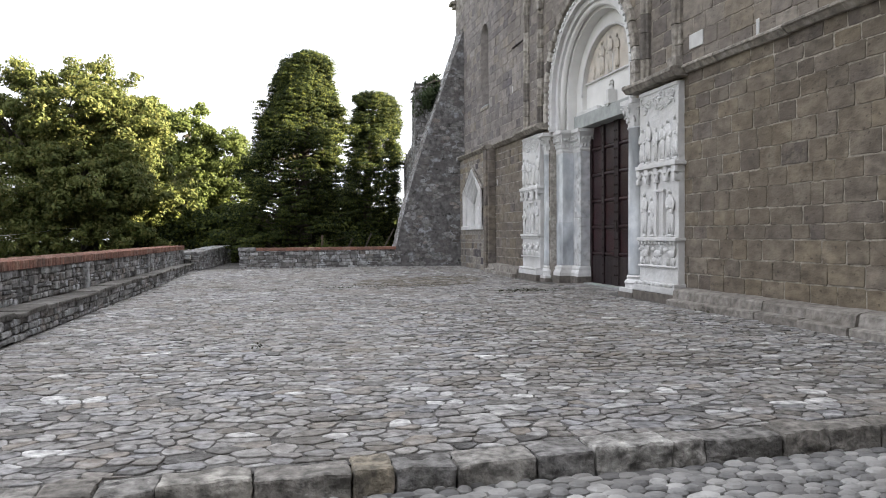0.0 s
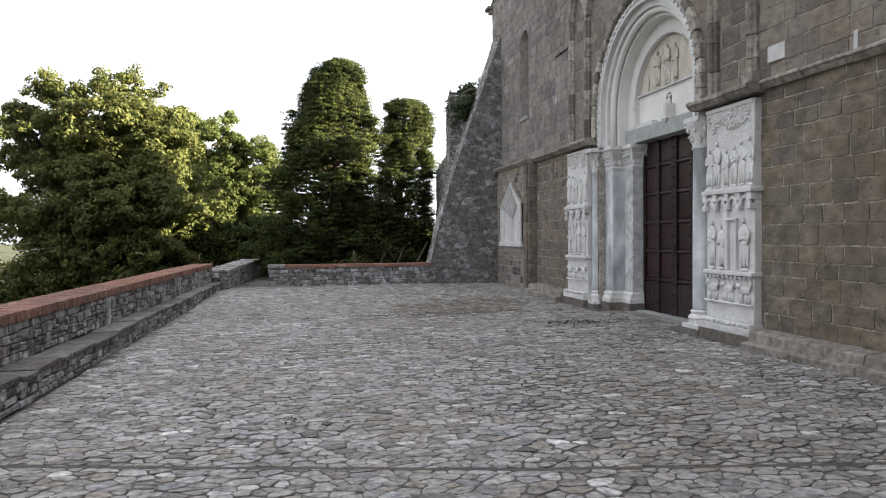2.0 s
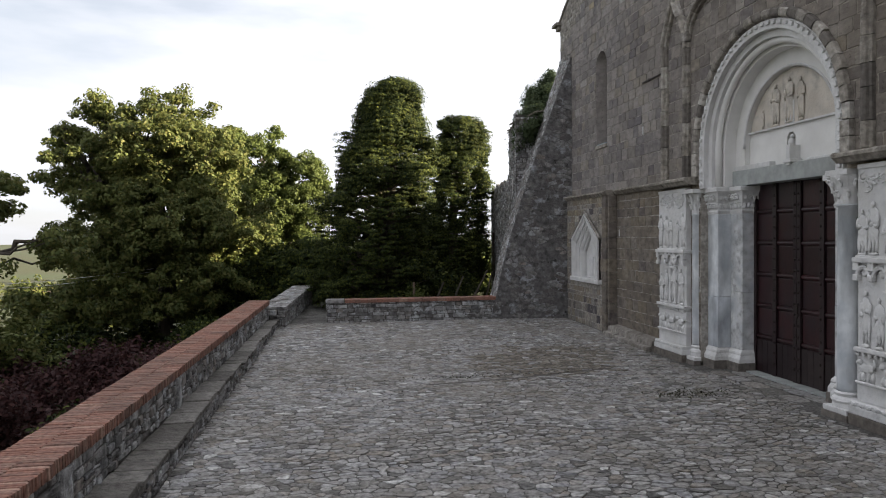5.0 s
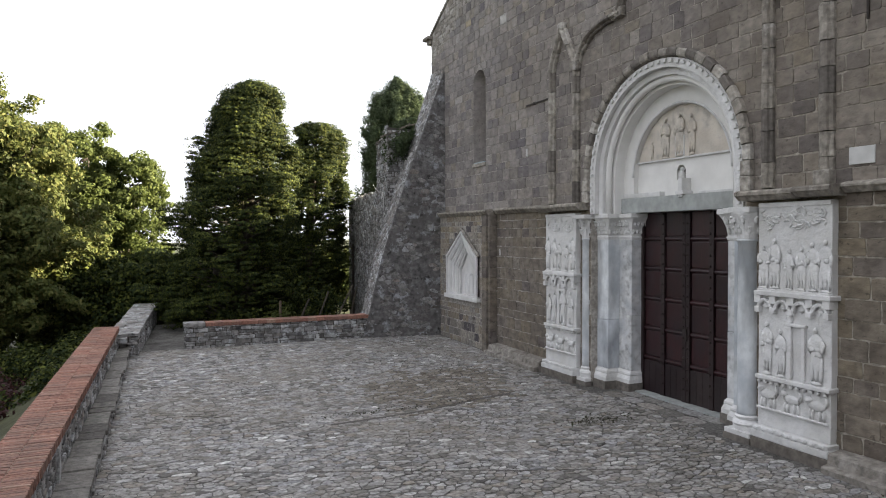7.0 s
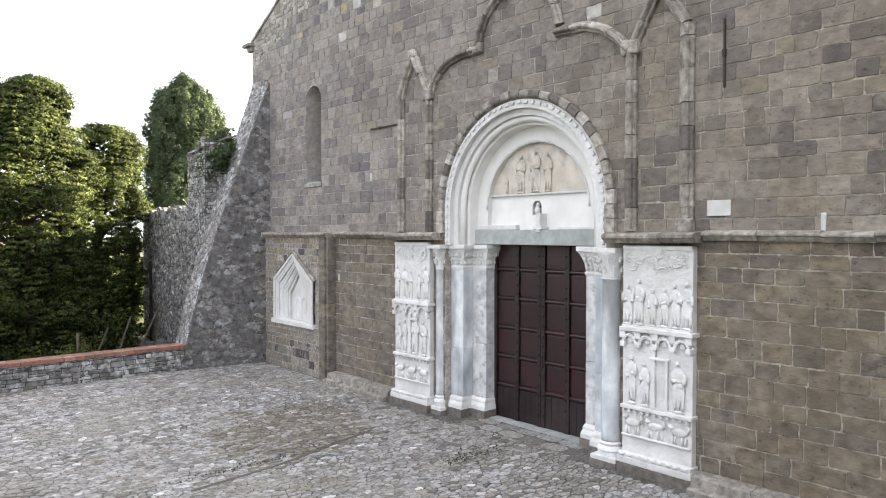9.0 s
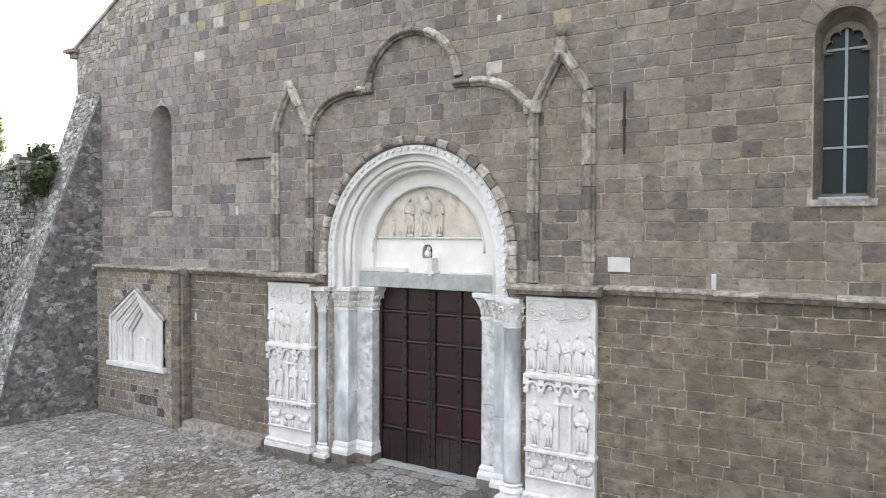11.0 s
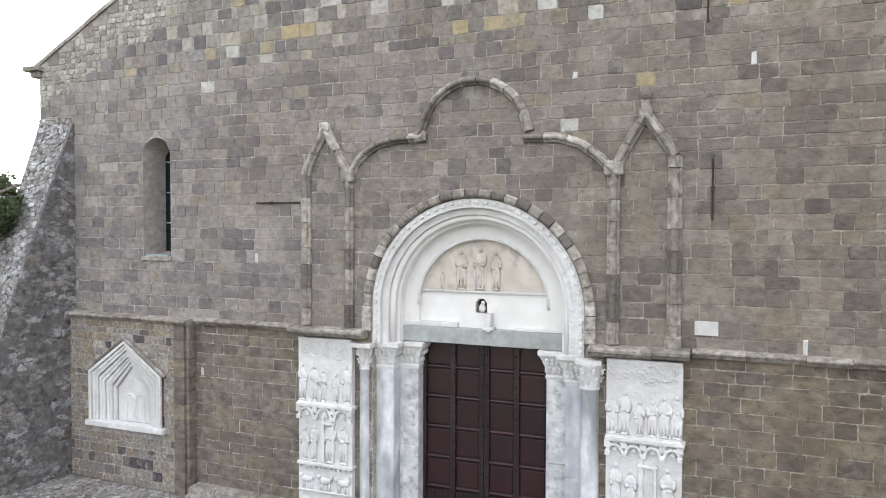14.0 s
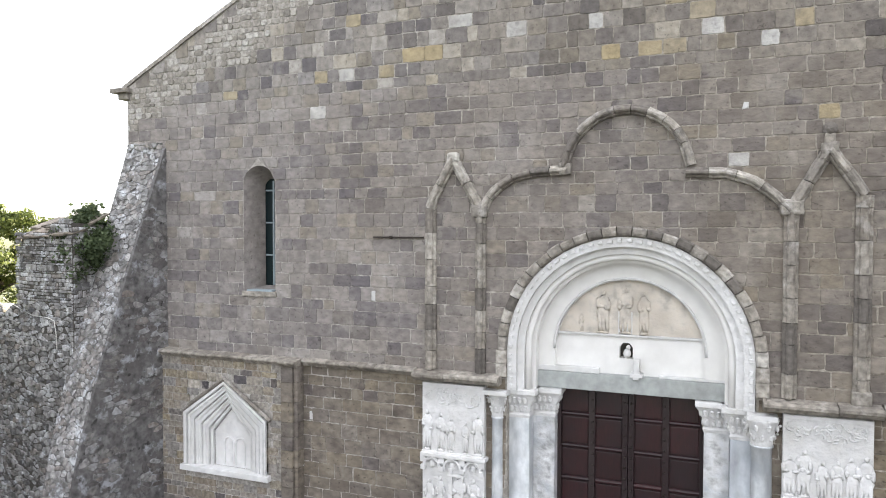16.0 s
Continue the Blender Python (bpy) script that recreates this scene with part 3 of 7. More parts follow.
def under(ob, parent):
    """Hang a part, built in world coordinates, under a thing that stands elsewhere."""
    ob.parent = parent
    ob.matrix_parent_inverse = parent.matrix_basis.inverted()
    return ob


under(slab_with_holes("wall_core", [(Y_RIGHT, -0.3), (Y_LEFT, -0.3), (Y_LEFT, gable(Y_LEFT)), (CY, gable(CY)), (Y_RIGHT, gable(Y_RIGHT))],
                      [PORTAL, WIN_L, WIN_R], FX, 8.75, MORTAR), wall)


def hole_span(z):
    """Stretches of y that openings take from a course at height z."""
    spans = []
    if z < CZ:
        spans.append((CY - 2.34, CY + 2.34))
    elif z < CZ + 2.33:
        w = math.sqrt(max(0, 2.34 ** 2 - (z - CZ) ** 2))
        spans.append((CY - w, CY + w))
    for cy, half, cz in ((24.06, 0.45, 8.40), (7.68, 0.43, 8.42)):
        if 5.86 < z < cz:
            spans.append((cy - half, cy + half))
        elif cz <= z < cz + half:
            w = math.sqrt(half ** 2 - (z - cz) ** 2)
            spans.append((cy - w, cy + w))
    return spans


def clear_of_holes(poly):
    """Cuts a block back to the edge of an opening, or None."""
    z0, z1 = min(p[1] for p in poly), max(p[1] for p in poly)
    y0, y1 = min(p[0] for p in poly), max(p[0] for p in poly)
    quads = [[y0, y1, y0, y1]]     # bottom left, bottom right, top left, top right
    lo, hi = hole_span(z0 + 0.01), hole_span(z1 - 0.01)
    for h in {*(round((s[0] + s[1]) / 2, 1) for s in lo + hi)}:
        a = next((s for s in lo if abs((s[0] + s[1]) / 2 - h) < 0.1), None)
        b = next((s for s in hi if abs((s[0] + s[1]) / 2 - h) < 0.1), None)
        if a is None and z0 < 6.2 and abs(h - CY) > 1:
            a = b
        a, b = a or (h, h), b or (h, h)
        nxt = []
        for q in quads:
            if q[1] <= a[0] and q[3] <= b[0] or q[0] >= a[1] and q[2] >= b[1]:
                nxt.append(q)
                continue
            if q[0] < a[0] or q[2] < b[0]:
                nxt.append([min(q[0], a[0]), min(q[1], a[0]), min(q[2], b[0]), min(q[3], b[0])])
            if q[1] > a[1] or q[3] > b[1]:
                nxt.append([max(q[0], a[1]), max(q[1], a[1]), max(q[2], b[1]), max(q[3], b[1])])
        quads = nxt
    return [[(q[0], z0), (q[1], z0), (q[3], z1), (q[2], z1)] for q in quads if max(q[1] - q[0], q[3] - q[2]) > 0.07]


gable_rubble = []


def ashlar_courses():
    rng = random.Random(11)
    polys, z = [], 0.30
    while z < 17:
        h = rng.choice((0.23, 0.25, 0.265, 0.28, 0.30, 0.33)) * (1.0 if z < 9 else 0.95)
        if z < 4.3 < z + h + 0.12:
            h = 4.32 - z
        if z < 5.78 < z + h + 0.12:
            h = 5.78 - z
        y = Y_RIGHT + 0.02 - rng.uniform(0, 0.3)
        while y < Y_LEFT:
            w = rng.uniform(0.34, 0.58) if rng.random() < 0.75 else rng.uniform(0.2, 0.78)
            if z > 5.7:
                w *= 0.78 if z > 9 else 0.86
            a, b = max(y, Y_RIGHT), min(y + w, Y_LEFT)
            y += w
            if b - a < 0.1 or z + h > min(gable(a), gable(b)) - 0.02 or (z < 4.3 and 23.2 < (a + b) / 2):
                if b - a > 0.1 and z < min(gable(a), gable(b)) - 0.1 and not (z < 4.3 and 23.2 < (a + b) / 2):
                    polys.append([(a, z), (b, z), (b, gable(b) - 0.02), (a, gable(a) - 0.02)])
                continue
            j = lambda s: rng.uniform(-s, s)  # noqa: E731
            if a > 21.0 and gable(b) - z < 1.35 + 0.5 * noise.noise(Vector((a * 0.8, z, 2.0))):
                m, k = (a + b) / 2 + j(0.06), z + h * rng.uniform(0.42, 0.58)
                gable_rubble.extend([[(a, z), (m, z), (m, k), (a, k)], [(m, z), (b, z), (b, k), (m, k)], [(a, k), (m, k), (m, z + h), (a, z + h)], [(m, k), (b, k), (b, z + h), (m, z + h)]])
                continue
            for q in clear_of_holes([(a, z), (b, z), (b, z + h), (a, z + h)]):
                polys.append([(p[0] + j(0.008), p[1] + j(0.007)) for p in q])
        z += h
    return polys


edge_rng = random.Random(15)


def block_shape(poly):
    """The stone's outline, with worn corners and uneven edges."""
    out = []
    for i, p in enumerate(poly):
        a, b = poly[i - 1], poly[(i + 1) % len(poly)]
        for q in (a, b):
            d = math.hypot(q[0] - p[0], q[1] - p[1]) or 1
            s = min(0.3, edge_rng.uniform(0.006, 0.026) / d)
            out.append((p[0] + (q[0] - p[0]) * s + edge_rng.uniform(-0.005, 0.005), p[1] + (q[1] - p[1]) * s + edge_rng.uniform(-0.005, 0.005)))
        d = math.hypot(b[0] - p[0], b[1] - p[1])
        cuts = int(d / 0.11)
        for k in range(cuts):
            m = (k + 0.75 + edge_rng.uniform(-0.2, 0.2)) / (cuts + 0.5)
            out.append((p[0] + (b[0] - p[0]) * m + edge_rng.uniform(-0.009, 0.009), p[1] + (b[1] - p[1]) * m + edge_rng.uniform(-0.009, 0.009)))
    return out


def rubble_rows(u0, u1, v0, v1, su, sv, rng, jit=0.36):
    """Roughly coursed rubble: wavering rows of long flat stones, some of them doubled."""
    out, v, row = [], v0, 0

    def wave(u, r):
        return 0.0 if r == 0 else 0.30 * sv * noise.noise(Vector((u * 0.9, r * 1.7, su * 10)))

    while v < v1 - 0.02:
        h = min(sv * rng.uniform(0.6, 1.5), v1 - v)
        if v1 - v - h < 0.04:
            h = v1 - v
        u = u0 - rng.uniform(0, su * 0.6)
        while u < u1 - 0.02:
            w = su * rng.choice((0.5, 0.75, 1.0, 1.2, 1.6)) * rng.uniform(0.8, 1.2)
            a, b = max(u, u0), min(u + w, u1)
            u += w
            if b - a < 0.04:
                continue
            top = row + 1 if v + h < v1 - 0.005 else 0
            q = [(a, v + wave(a, row)), (b, v + wave(b, row)), (b, v + h + wave(b, top)), (a, v + h + wave(a, top))]
            j = [(p[0] + rng.uniform(-1, 1) * 0.04 * su * (u0 < p[0] < u1), p[1] + rng.uniform(-1, 1) * 0.07 * sv) for p in q]
            if h > sv * 1.15 and rng.random() < 0.4:
                m = rng.uniform(0.4, 0.6)
                l_, r_ = (a, v + h * m + rng.uniform(-0.01, 0.01)), (b, v + h * m + rng.uniform(-0.01, 0.01))
                out += [block_shape([j[0], j[1], r_, l_]), block_shape([l_, r_, j[2], j[3]])]
            else:
                out.append(block_shape(j))
        v += h
        row += 1
    return out


facade_stones = Stones(lambda u, v, w: (FX - w, u, v), random.Random(5), joint=0.0085, chamfer=0.006, low=0.006, high=0.016, lean=0.0025, sink=0.02)
all_blocks = [block_shape(p) for p in ashlar_courses()]
near_blocks = [p for p in all_blocks if p[0][1] < 4.2 and 5.4 < p[0][0] < 11.3]
near_set = {id(p) for p in near_blocks[:290]}
# odd ochre and white blocks high in the front
odd = []
for y, z, mat in ((14.22, 11.15, WHITE_BLOCK), (13.31, 10.88, WHITE_BLOCK), (19.45, 11.15, OCHRE_BLOCK), (18.95, 11.5, WHITE_BLOCK), (15.46, 10.87, OCHRE_BLOCK), (15.85, 10.9, OCHRE_BLOCK), (13.68, 8.59, WHITE_BLOCK),
                  (21.67, 10.91, WHITE_BLOCK), (16.44, 11.35, WHITE_BLOCK), (12.2, 9.37, OCHRE_BLOCK), (19.9, 11.1, OCHRE_BLOCK), (18.0, 11.3, WHITE_BLOCK), (10.6, 10.7, OCHRE_BLOCK), (22.6, 9.9, WHITE_BLOCK)):
    p = min((q for q in all_blocks if id(q) not in near_set), key=lambda q: math.hypot(sum(c[0] for c in q) / len(q) - y, sum(c[1] for c in q) / len(q) - z))
    near_set.add(id(p))
    odd.append((p, mat))
for p, mat in odd:
    s = facade_stones.one(p)
    under(raw("ashlar_block", s[0], s[1], mat), wall)
gable_stones = Stones(lambda u, v, w: (FX - w, u, v), random.Random(6), joint=0.006, chamfer=0.01, low=0.004, high=0.024, lean=0.006, sink=0.02, rounded=True)
under(gable_stones.joined("gable_rubble", gable_rubble, GABLE_STONE, None), wall)
under(facade_stones.joined("ashlar_blocks", [p for p in all_blocks if id(p) not in near_set and 4.25 <= p[0][1] < 10.2], ASHLAR, None), wall)
under(facade_stones.joined("upper_ashlar_blocks", [p for p in all_blocks if id(p) not in near_set and p[0][1] >= 10.2], ASHLAR_TOP, None), wall)
under(facade_stones.joined("lower_ashlar_blocks", [p for p in all_blocks if id(p) not in near_set and p[0][1] < 4.25], ASHLAR_LOW, None), wall)

# unseen plain body behind the front, closed by walls and roof, added to cast shadow
body = thing("unseen_church_body", "unseen plain nave with low aisles and tiled roofs, added for its shadow", "church", (22, CY, 0), kind="structure")
# narrow nave and low aisles are assumed, to let sun through to the conifers
NAVE = 5.6      # half the width of the nave
ridge, eave = gable(CY) - 0.7, gable(CY) - 0.7 - 0.52 * NAVE
for name, sec in (("nave_wall", [(CY - NAVE, -0.3), (CY + NAVE, -0.3), (CY + NAVE, eave), (CY, ridge), (CY - NAVE, eave)]),
                  ("aisle_wall", [(CY + NAVE + 0.01, -0.3), (Y_LEFT - 0.2, -0.3), (Y_LEFT - 0.2, 5.6), (CY + NAVE + 0.01, 7.6)]),
                  ("aisle_wall", [(Y_RIGHT + 0.2, -0.3), (CY - NAVE - 0.01, -0.3), (CY - NAVE - 0.01, 7.6), (Y_RIGHT + 0.2, 5.6)])):
    bm = bmesh.new()
    a = [bm.verts.new((8.76, y, z)) for y, z in sec]
    b = [bm.verts.new((42.0, y, z)) for y, z in sec]
    bm.faces.new(a), bm.faces.new(b[::-1])
    for i in range(len(sec)):
        k = (i + 1) % len(sec)
        bm.faces.new((a[i], b[i], b[k], a[k]))
    bmesh.ops.recalc_face_normals(bm, faces=bm.faces[:])
    under(part(name, bm, RUBBLE), body)
for name, y0, z0, y1, z1 in (("roof", CY, ridge, CY + NAVE + 0.2, eave - 0.1), ("roof", CY, ridge, CY - NAVE - 0.2, eave - 0.1),
                             ("aisle_roof", CY + NAVE + 0.02, 7.6, Y_LEFT, 5.56), ("aisle_roof", CY - NAVE - 0.02, 7.6, Y_RIGHT, 5.56)):
    bm = bmesh.new()
    vs = [bm.verts.new((x, y, z + dz)) for dz in (0.05, 0.2) for x, y, z in ((8.78, y0, z0), (42.2, y0, z0), (42.2, y1, z1), (8.78, y1, z1))]
    for f in ((0, 1, 2, 3), (4, 5, 6, 7), (0, 1, 5, 4), (1, 2, 6, 5), (2, 3, 7, 6), (3, 0, 4, 7)):
        bm.faces.new([vs[i] for i in f])
    bmesh.ops.recalc_face_normals(bm, faces=bm.faces[:])
    under(part(name, bm, ROOF_TILE), body)

# unseen closing wall beyond the church's corner, added to keep sun off the street
bm = box(bmesh.new(), 8.9, 30.0, -14.0, Y_RIGHT + 0.18, -0.4, 9.5)
tagged(part("wall_south", bm, RUBBLE), "unseen plain wall added to block the sun beside the church", "wall", kind="structure")

# coping of the gable, thin stone slabs with a small corbel at the eave
coping = thing("gable_coping", "thin weathered stone slabs along the gable edge", "coping", (FX, CY, 14), kind="structure")
rng = random.Random(3)
for s in (1, -1):
    d = 0.0
    while d < 12.4:
        w = rng.uniform(0.45, 0.75)
        e = min(d + w, 12.5)
        bm = bmesh.new()
        y0, y1 = CY + s * d, CY + s * (e - 0.012)
        x0 = FX - 0.035 - rng.uniform(0, 0.02)
        t = rng.uniform(0.08, 0.11)
        vs = [bm.verts.new(p) for p in ((x0, y0, gable(y0)), (8.8, y0, gable(y0)), (8.8, y1, gable(y1)), (x0, y1, gable(y1)),
                                        (x0, y0, gable(y0) + t), (8.8, y0, gable(y0) + t), (8.8, y1, gable(y1) + t), (x0, y1, gable(y1) + t))]
        for f in ((0, 1, 2, 3), (4, 5, 6, 7), (0, 1, 5, 4), (1, 2, 6, 5), (2, 3, 7, 6), (3, 0, 4, 7)):
            bm.faces.new([vs[i] for i in f])
        bmesh.ops.recalc_face_normals(bm, faces=bm.faces[:])
        under(part("slab", bm, GABLE_STONE), coping)
        d = e
bm = bmesh.new()
box(bm, FX - 0.22, 8.7, 27.9, 28.42, 10.78, 10.90, 0.02)
box(bm, FX - 0.12, 8.7, 27.95, 28.25, 10.62, 10.78, 0.03)
under(part("corbel", bm, TRACERY), coping)


# ---- lower left bay: wall brought forward, pilaster ----
bay = thing("wall_niche_bay", "projecting bay of small mixed brown and ochre stones", "wall", (7.3, 25, 0), kind="structure")
NICHE = [(23.72, 1.62), (26.10, 1.62), (26.10, 2.92), (24.91, 3.74), (23.72, 2.92)]
under(slab_with_holes("wall_core", [(23.0, -0.3), (26.95, -0.3), (26.95, 4.26), (23.0, 4.26)], [NICHE], 7.27, FX + 0.02, MORTAR), bay)


def bay_stones():
    rng = random.Random(8)
    polys, z = [], 0.02
    while z < 4.24:
        h = rng.uniform(0.13, 0.22) if z > 1.0 else rng.uniform(0.2, 0.3)
        h = min(h, 4.25 - z)
        y = 23.26
        while y < 26.93:
            w = rng.uniform(0.16, 0.45)
            a, b = y, min(y + w, 26.94)
            y += w
            m = (a + b) / 2
            top = 2.92 + 0.82 * (1 - abs(m - 24.91) / 1.19) if abs(m - 24.91) < 1.25 else 0
            if abs(m - 24.91) < 1.25 and z + h > 1.5 and z < top + 0.06 or b - a < 0.08 or h < 0.06:
                continue
            polys.append(block_shape([(a, z), (b, z), (b + rng.uniform(-.01, .01), z + h), (a, z + h)]))
        z += h
    return polys


under(Stones(lambda u, v, w: (7.27 - w, u, v), random.Random(6), joint=0.008, chamfer=0.008, low=0.002, high=0.02, lean=0.004, sink=0.02).joined("bay_stones", bay_stones(), RUBBLE_ASHLAR, None), bay)
pil = thing("pilaster", "tall narrow pilaster of dressed brown stones", "pilaster", (7.2, 23.1, 0), kind="structure")
z, rng = 0.0, random.Random(4)
while z < 4.24:
    h = min(rng.uniform(0.28, 0.5), 4.26 - z)
    under(part("block", box(bmesh.new(), 7.12 + rng.uniform(-0.006, 0.006), 7.44, 22.96, 23.27, z + 0.004, z + h - 0.004, 0.012), ASHLAR_LOW), pil)
    under(part("roll", box(bmesh.new(), 7.18, 7.44, 22.86, 22.955, z + 0.004, z + h - 0.004, 0.02), ASHLAR_LOW), pil)
    z += h

# ---- string course ----
string = thing("string_course", "weathered projecting stone string course", "moulding", (FX, CY, 4.3), kind="structure")
rng = random.Random(9)


def string_run(y0, y1, x_out, z0=4.24, z1=4.39):
    y = y0
    while y < y1 - 0.05:
        e = min(y + rng.uniform(0.6, 1.3), y1)
        bm = bmesh.new()
        o = rng.uniform(-0.015, 0.015)
        dz = rng.uniform(-0.012, 0.012)
        prof = [(FX + 0.01, z0), (x_out + 0.09, z0), (x_out + 0.03 + o, z0 + 0.07), (x_out + o, z0 + 0.09), (x_out + o, z1 - 0.03), (x_out + 0.04 + o, z1), (FX + 0.01, z1 + 0.03)]
        r0 = [bm.verts.new((x, y + 0.004, z + dz)) for x, z in prof]
        r1 = [bm.verts.new((x, e - 0.004, z + dz)) for x, z in prof]
        for i in range(len(prof)):
            k = (i + 1) % len(prof)
            bm.faces.new((r0[i], r0[k], r1[k], r1[i]))
        bm.faces.new(r0[::-1]), bm.faces.new(r1)
        bmesh.ops.recalc_face_normals(bm, faces=bm.faces[:])
        under(part("moulding_block", bm, TRIM), string)
        y = e


string_run(Y_RIGHT, 11.42, 7.28)
string_run(11.44, 13.28, 7.08, 4.20, 4.37)
string_run(18.12, 20.0, 7.08, 4.20, 4.37)
string_run(20.02, 22.84, 7.28)
string_run(22.86, 23.30, 7.06)
string_run(23.32, 26.98, 7.14)

# ---- plinth along the foot of the front ----
plinth = thing("plinth", "pale worn stone plinth at the foot of the wall", "plinth", (7.3, 8, 0), kind="structure")
for y0, y1 in ((Y_RIGHT, 11.5), (19.95, 22.85)):
    y = y0
    while y < y1 - 0.05:
        e = min(y + rng.uniform(0.5, 1.1), y1)
        bm = bmesh.new()
        x0 = 7.16 + rng.uniform(-0.02, 0.02)
        base = 0.0 if y1 < 15 else rise(y)
        low = 0.12 + rng.uniform(-0.015, 0.015)
        prof = [(FX + 0.01, base - 0.1), (x0 - 0.16, base - 0.1), (x0 - 0.16, base + low - 0.02), (x0 - 0.14, base + low), (x0 - 0.02, base + low + 0.01), (x0, base + 0.26), (x0 + 0.03, base + 0.285), (FX - 0.03, base + 0.315), (FX + 0.01, base + 0.32)]
        r0 = [bm.verts.new((x, y + 0.005, zz)) for x, zz in prof]
        r1 = [bm.verts.new((x, e - 0.005, zz)) for x, zz in prof]
        for i in range(len(prof)):
            k = (i + 1) % len(prof)
            bm.faces.new((r0[i], r0[k], r1[k], r1[i]))
        bm.faces.new(r0[::-1]), bm.faces.new(r1)
        bmesh.ops.recalc_face_normals(bm, faces=bm.faces[:])
        bmesh.ops.subdivide_edges(bm, edges=[q for q in bm.edges if q.calc_length() > 0.4], cuts=3, use_grid_fill=True)
        for v in bm.verts:
            v.co += Vector((noise.noise(v.co * 5) * 0.010, 0, noise.noise(v.co * 5 + Vector((4, 0, 0))) * 0.010))
        under(part("plinth_block", bm, PLINTH), plinth)
        y = e

# ---- buttress ----
BUT = [(4.52, -0.05), (4.78, 1.04), (5.12, 2.52), (5.62, 4.22), (6.14, 5.76), (6.77, 7.53), (7.40, 9.32)]
butt = thing("buttress", "tall sloping buttress of patched grey rubble and render", "buttress", (6.4, 27.3, 0), kind="structure")
bm = bmesh.new()


def but_y(x):
    """Front face of the buttress, slightly askew to the church."""
    return 26.82 + 0.14 * (7.4 - x)


prof = BUT + [(7.62, 9.52), (8.0, 9.52), (8.0, -0.05)]
f0 = [bm.verts.new((x, but_y(x), z)) for x, z in prof]
f1 = [bm.verts.new((x, 28.05, z)) for x, z in prof]
bm.faces.new(f0), bm.faces.new(f1[::-1])
for i in range(len(prof)):
    k = (i + 1) % len(prof)
    bm.faces.new((f0[i], f0[k], f1[k], f1[i]))
bmesh.ops.recalc_face_normals(bm, faces=bm.faces[:])
under(part("core", bm, BUTTRESS), butt)


def slope_x(z):
    for (xa, za), (xb, zb) in zip(BUT, BUT[1:]):
        if z <= zb:
            return xa + (xb - xa) * (z - za) / (zb - za)
    return 7.4


rng = random.Random(21)
polys = []
for p in cells(4.5, 7.46, 0.0, 9.5, 0.22, 0.13, rng, 0.48, 0.2):
    cu, cv = sum(q[0] for q in p) / len(p), sum(q[1] for q in p) / len(p)
    if cu > slope_x(cv) + 0.10 and noise.noise(Vector((cu * 1.3, cv * 1.1, 4.0))) < 0.02 and rng.random() < 0.85:
        polys.append(p)
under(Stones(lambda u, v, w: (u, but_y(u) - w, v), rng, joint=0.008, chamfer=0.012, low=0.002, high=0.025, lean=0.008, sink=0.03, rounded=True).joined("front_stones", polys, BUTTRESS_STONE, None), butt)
length = 10.3
polys = cells(26.9, 28.04, 0.0, length, 0.2, 0.13, rng, 0.48, 0.25)


def on_slope(u, v, w):
    z = v * 9.5 / length
    x = slope_x(z)
    return (x - w * 0.95, u + 0.14 * max(0, 7.4 - x) * (28.04 - u) / 1.2, z + w * 0.28)


# slope stones take a paler material than the front face
under(Stones(on_slope, rng, joint=0.004, chamfer=0.016, low=0.0, high=0.03, lean=0.018, sink=0.03, rounded=True).joined("slope_stones", polys, PALE_STONE, None), butt)
for dy in (0, 0.25):
    yb = but_y(6.9 + dy)
    under(part("patch_stone", box(bmesh.new(), 6.78 + dy, 6.99 + dy, yb - 0.045, yb + 0.1, 3.76, 3.99 - 0.2 * dy, 0.03), PALE_STONE), butt)

# ---- ruined wall behind the buttress ----
ruin = thing("ruined_wall", "high ruined wall of grey rubble with a broken top", "wall", (6.6, 33, 0), kind="structure")


def ruin_x(y):
    return 5.95 + 0.14 * (y - 29.7)



def ruin_top(y):
    if y < 28.9:
        return 7.5 + 0.25 * noise.noise(Vector((y * 4, 1, 0)))
    if y < 30.25:
        return 7.2 + 0.12 * noise.noise(Vector((y * 3, 0, 0)))
    return 5.30 + 0.22 * noise.noise(Vector((y * 1.7, 4, 0))) - 0.25 * max(0, (y - 37.5))


bm = bmesh.new()
ys = [28.0 + 0.25 * k for k in range(43)]
lo0 = [bm.verts.new((ruin_x(y), y, -0.5)) for y in ys]
hi0 = [bm.verts.new((ruin_x(y), y, ruin_top(y))) for y in ys]
hi1 = [bm.verts.new((ruin_x(y) + 0.9, y, ruin_top(y) - 0.05)) for y in ys]
lo1 = [bm.verts.new((ruin_x(y) + 0.9, y, -0.5)) for y in ys]
for k in range(len(ys) - 1):
    for p, q in ((lo0, hi0), (hi0, hi1), (hi1, lo1)):
        bm.faces.new((p[k], p[k + 1], q[k + 1], q[k]))
bm.faces.new((lo0[0], hi0[0], hi1[0], lo1[0])), bm.faces.new((lo0[-1], lo1[-1], hi1[-1], hi0[-1]))
bmesh.ops.recalc_face_normals(bm, faces=bm.faces[:])
under(part("core", bm, DARK_MORTAR), ruin)
rng = random.Random(31)
polys = [p for p in cells(28.0, 38.5, -0.2, 5.6, 0.22, 0.11, rng, 0.48, 0.2) + rubble_rows(28.0, 30.3, 5.6, 7.6, 0.24, 0.09, rng) if max(q[1] for q in p) < ruin_top(sum(q[0] for q in p) / len(p)) + 0.12]
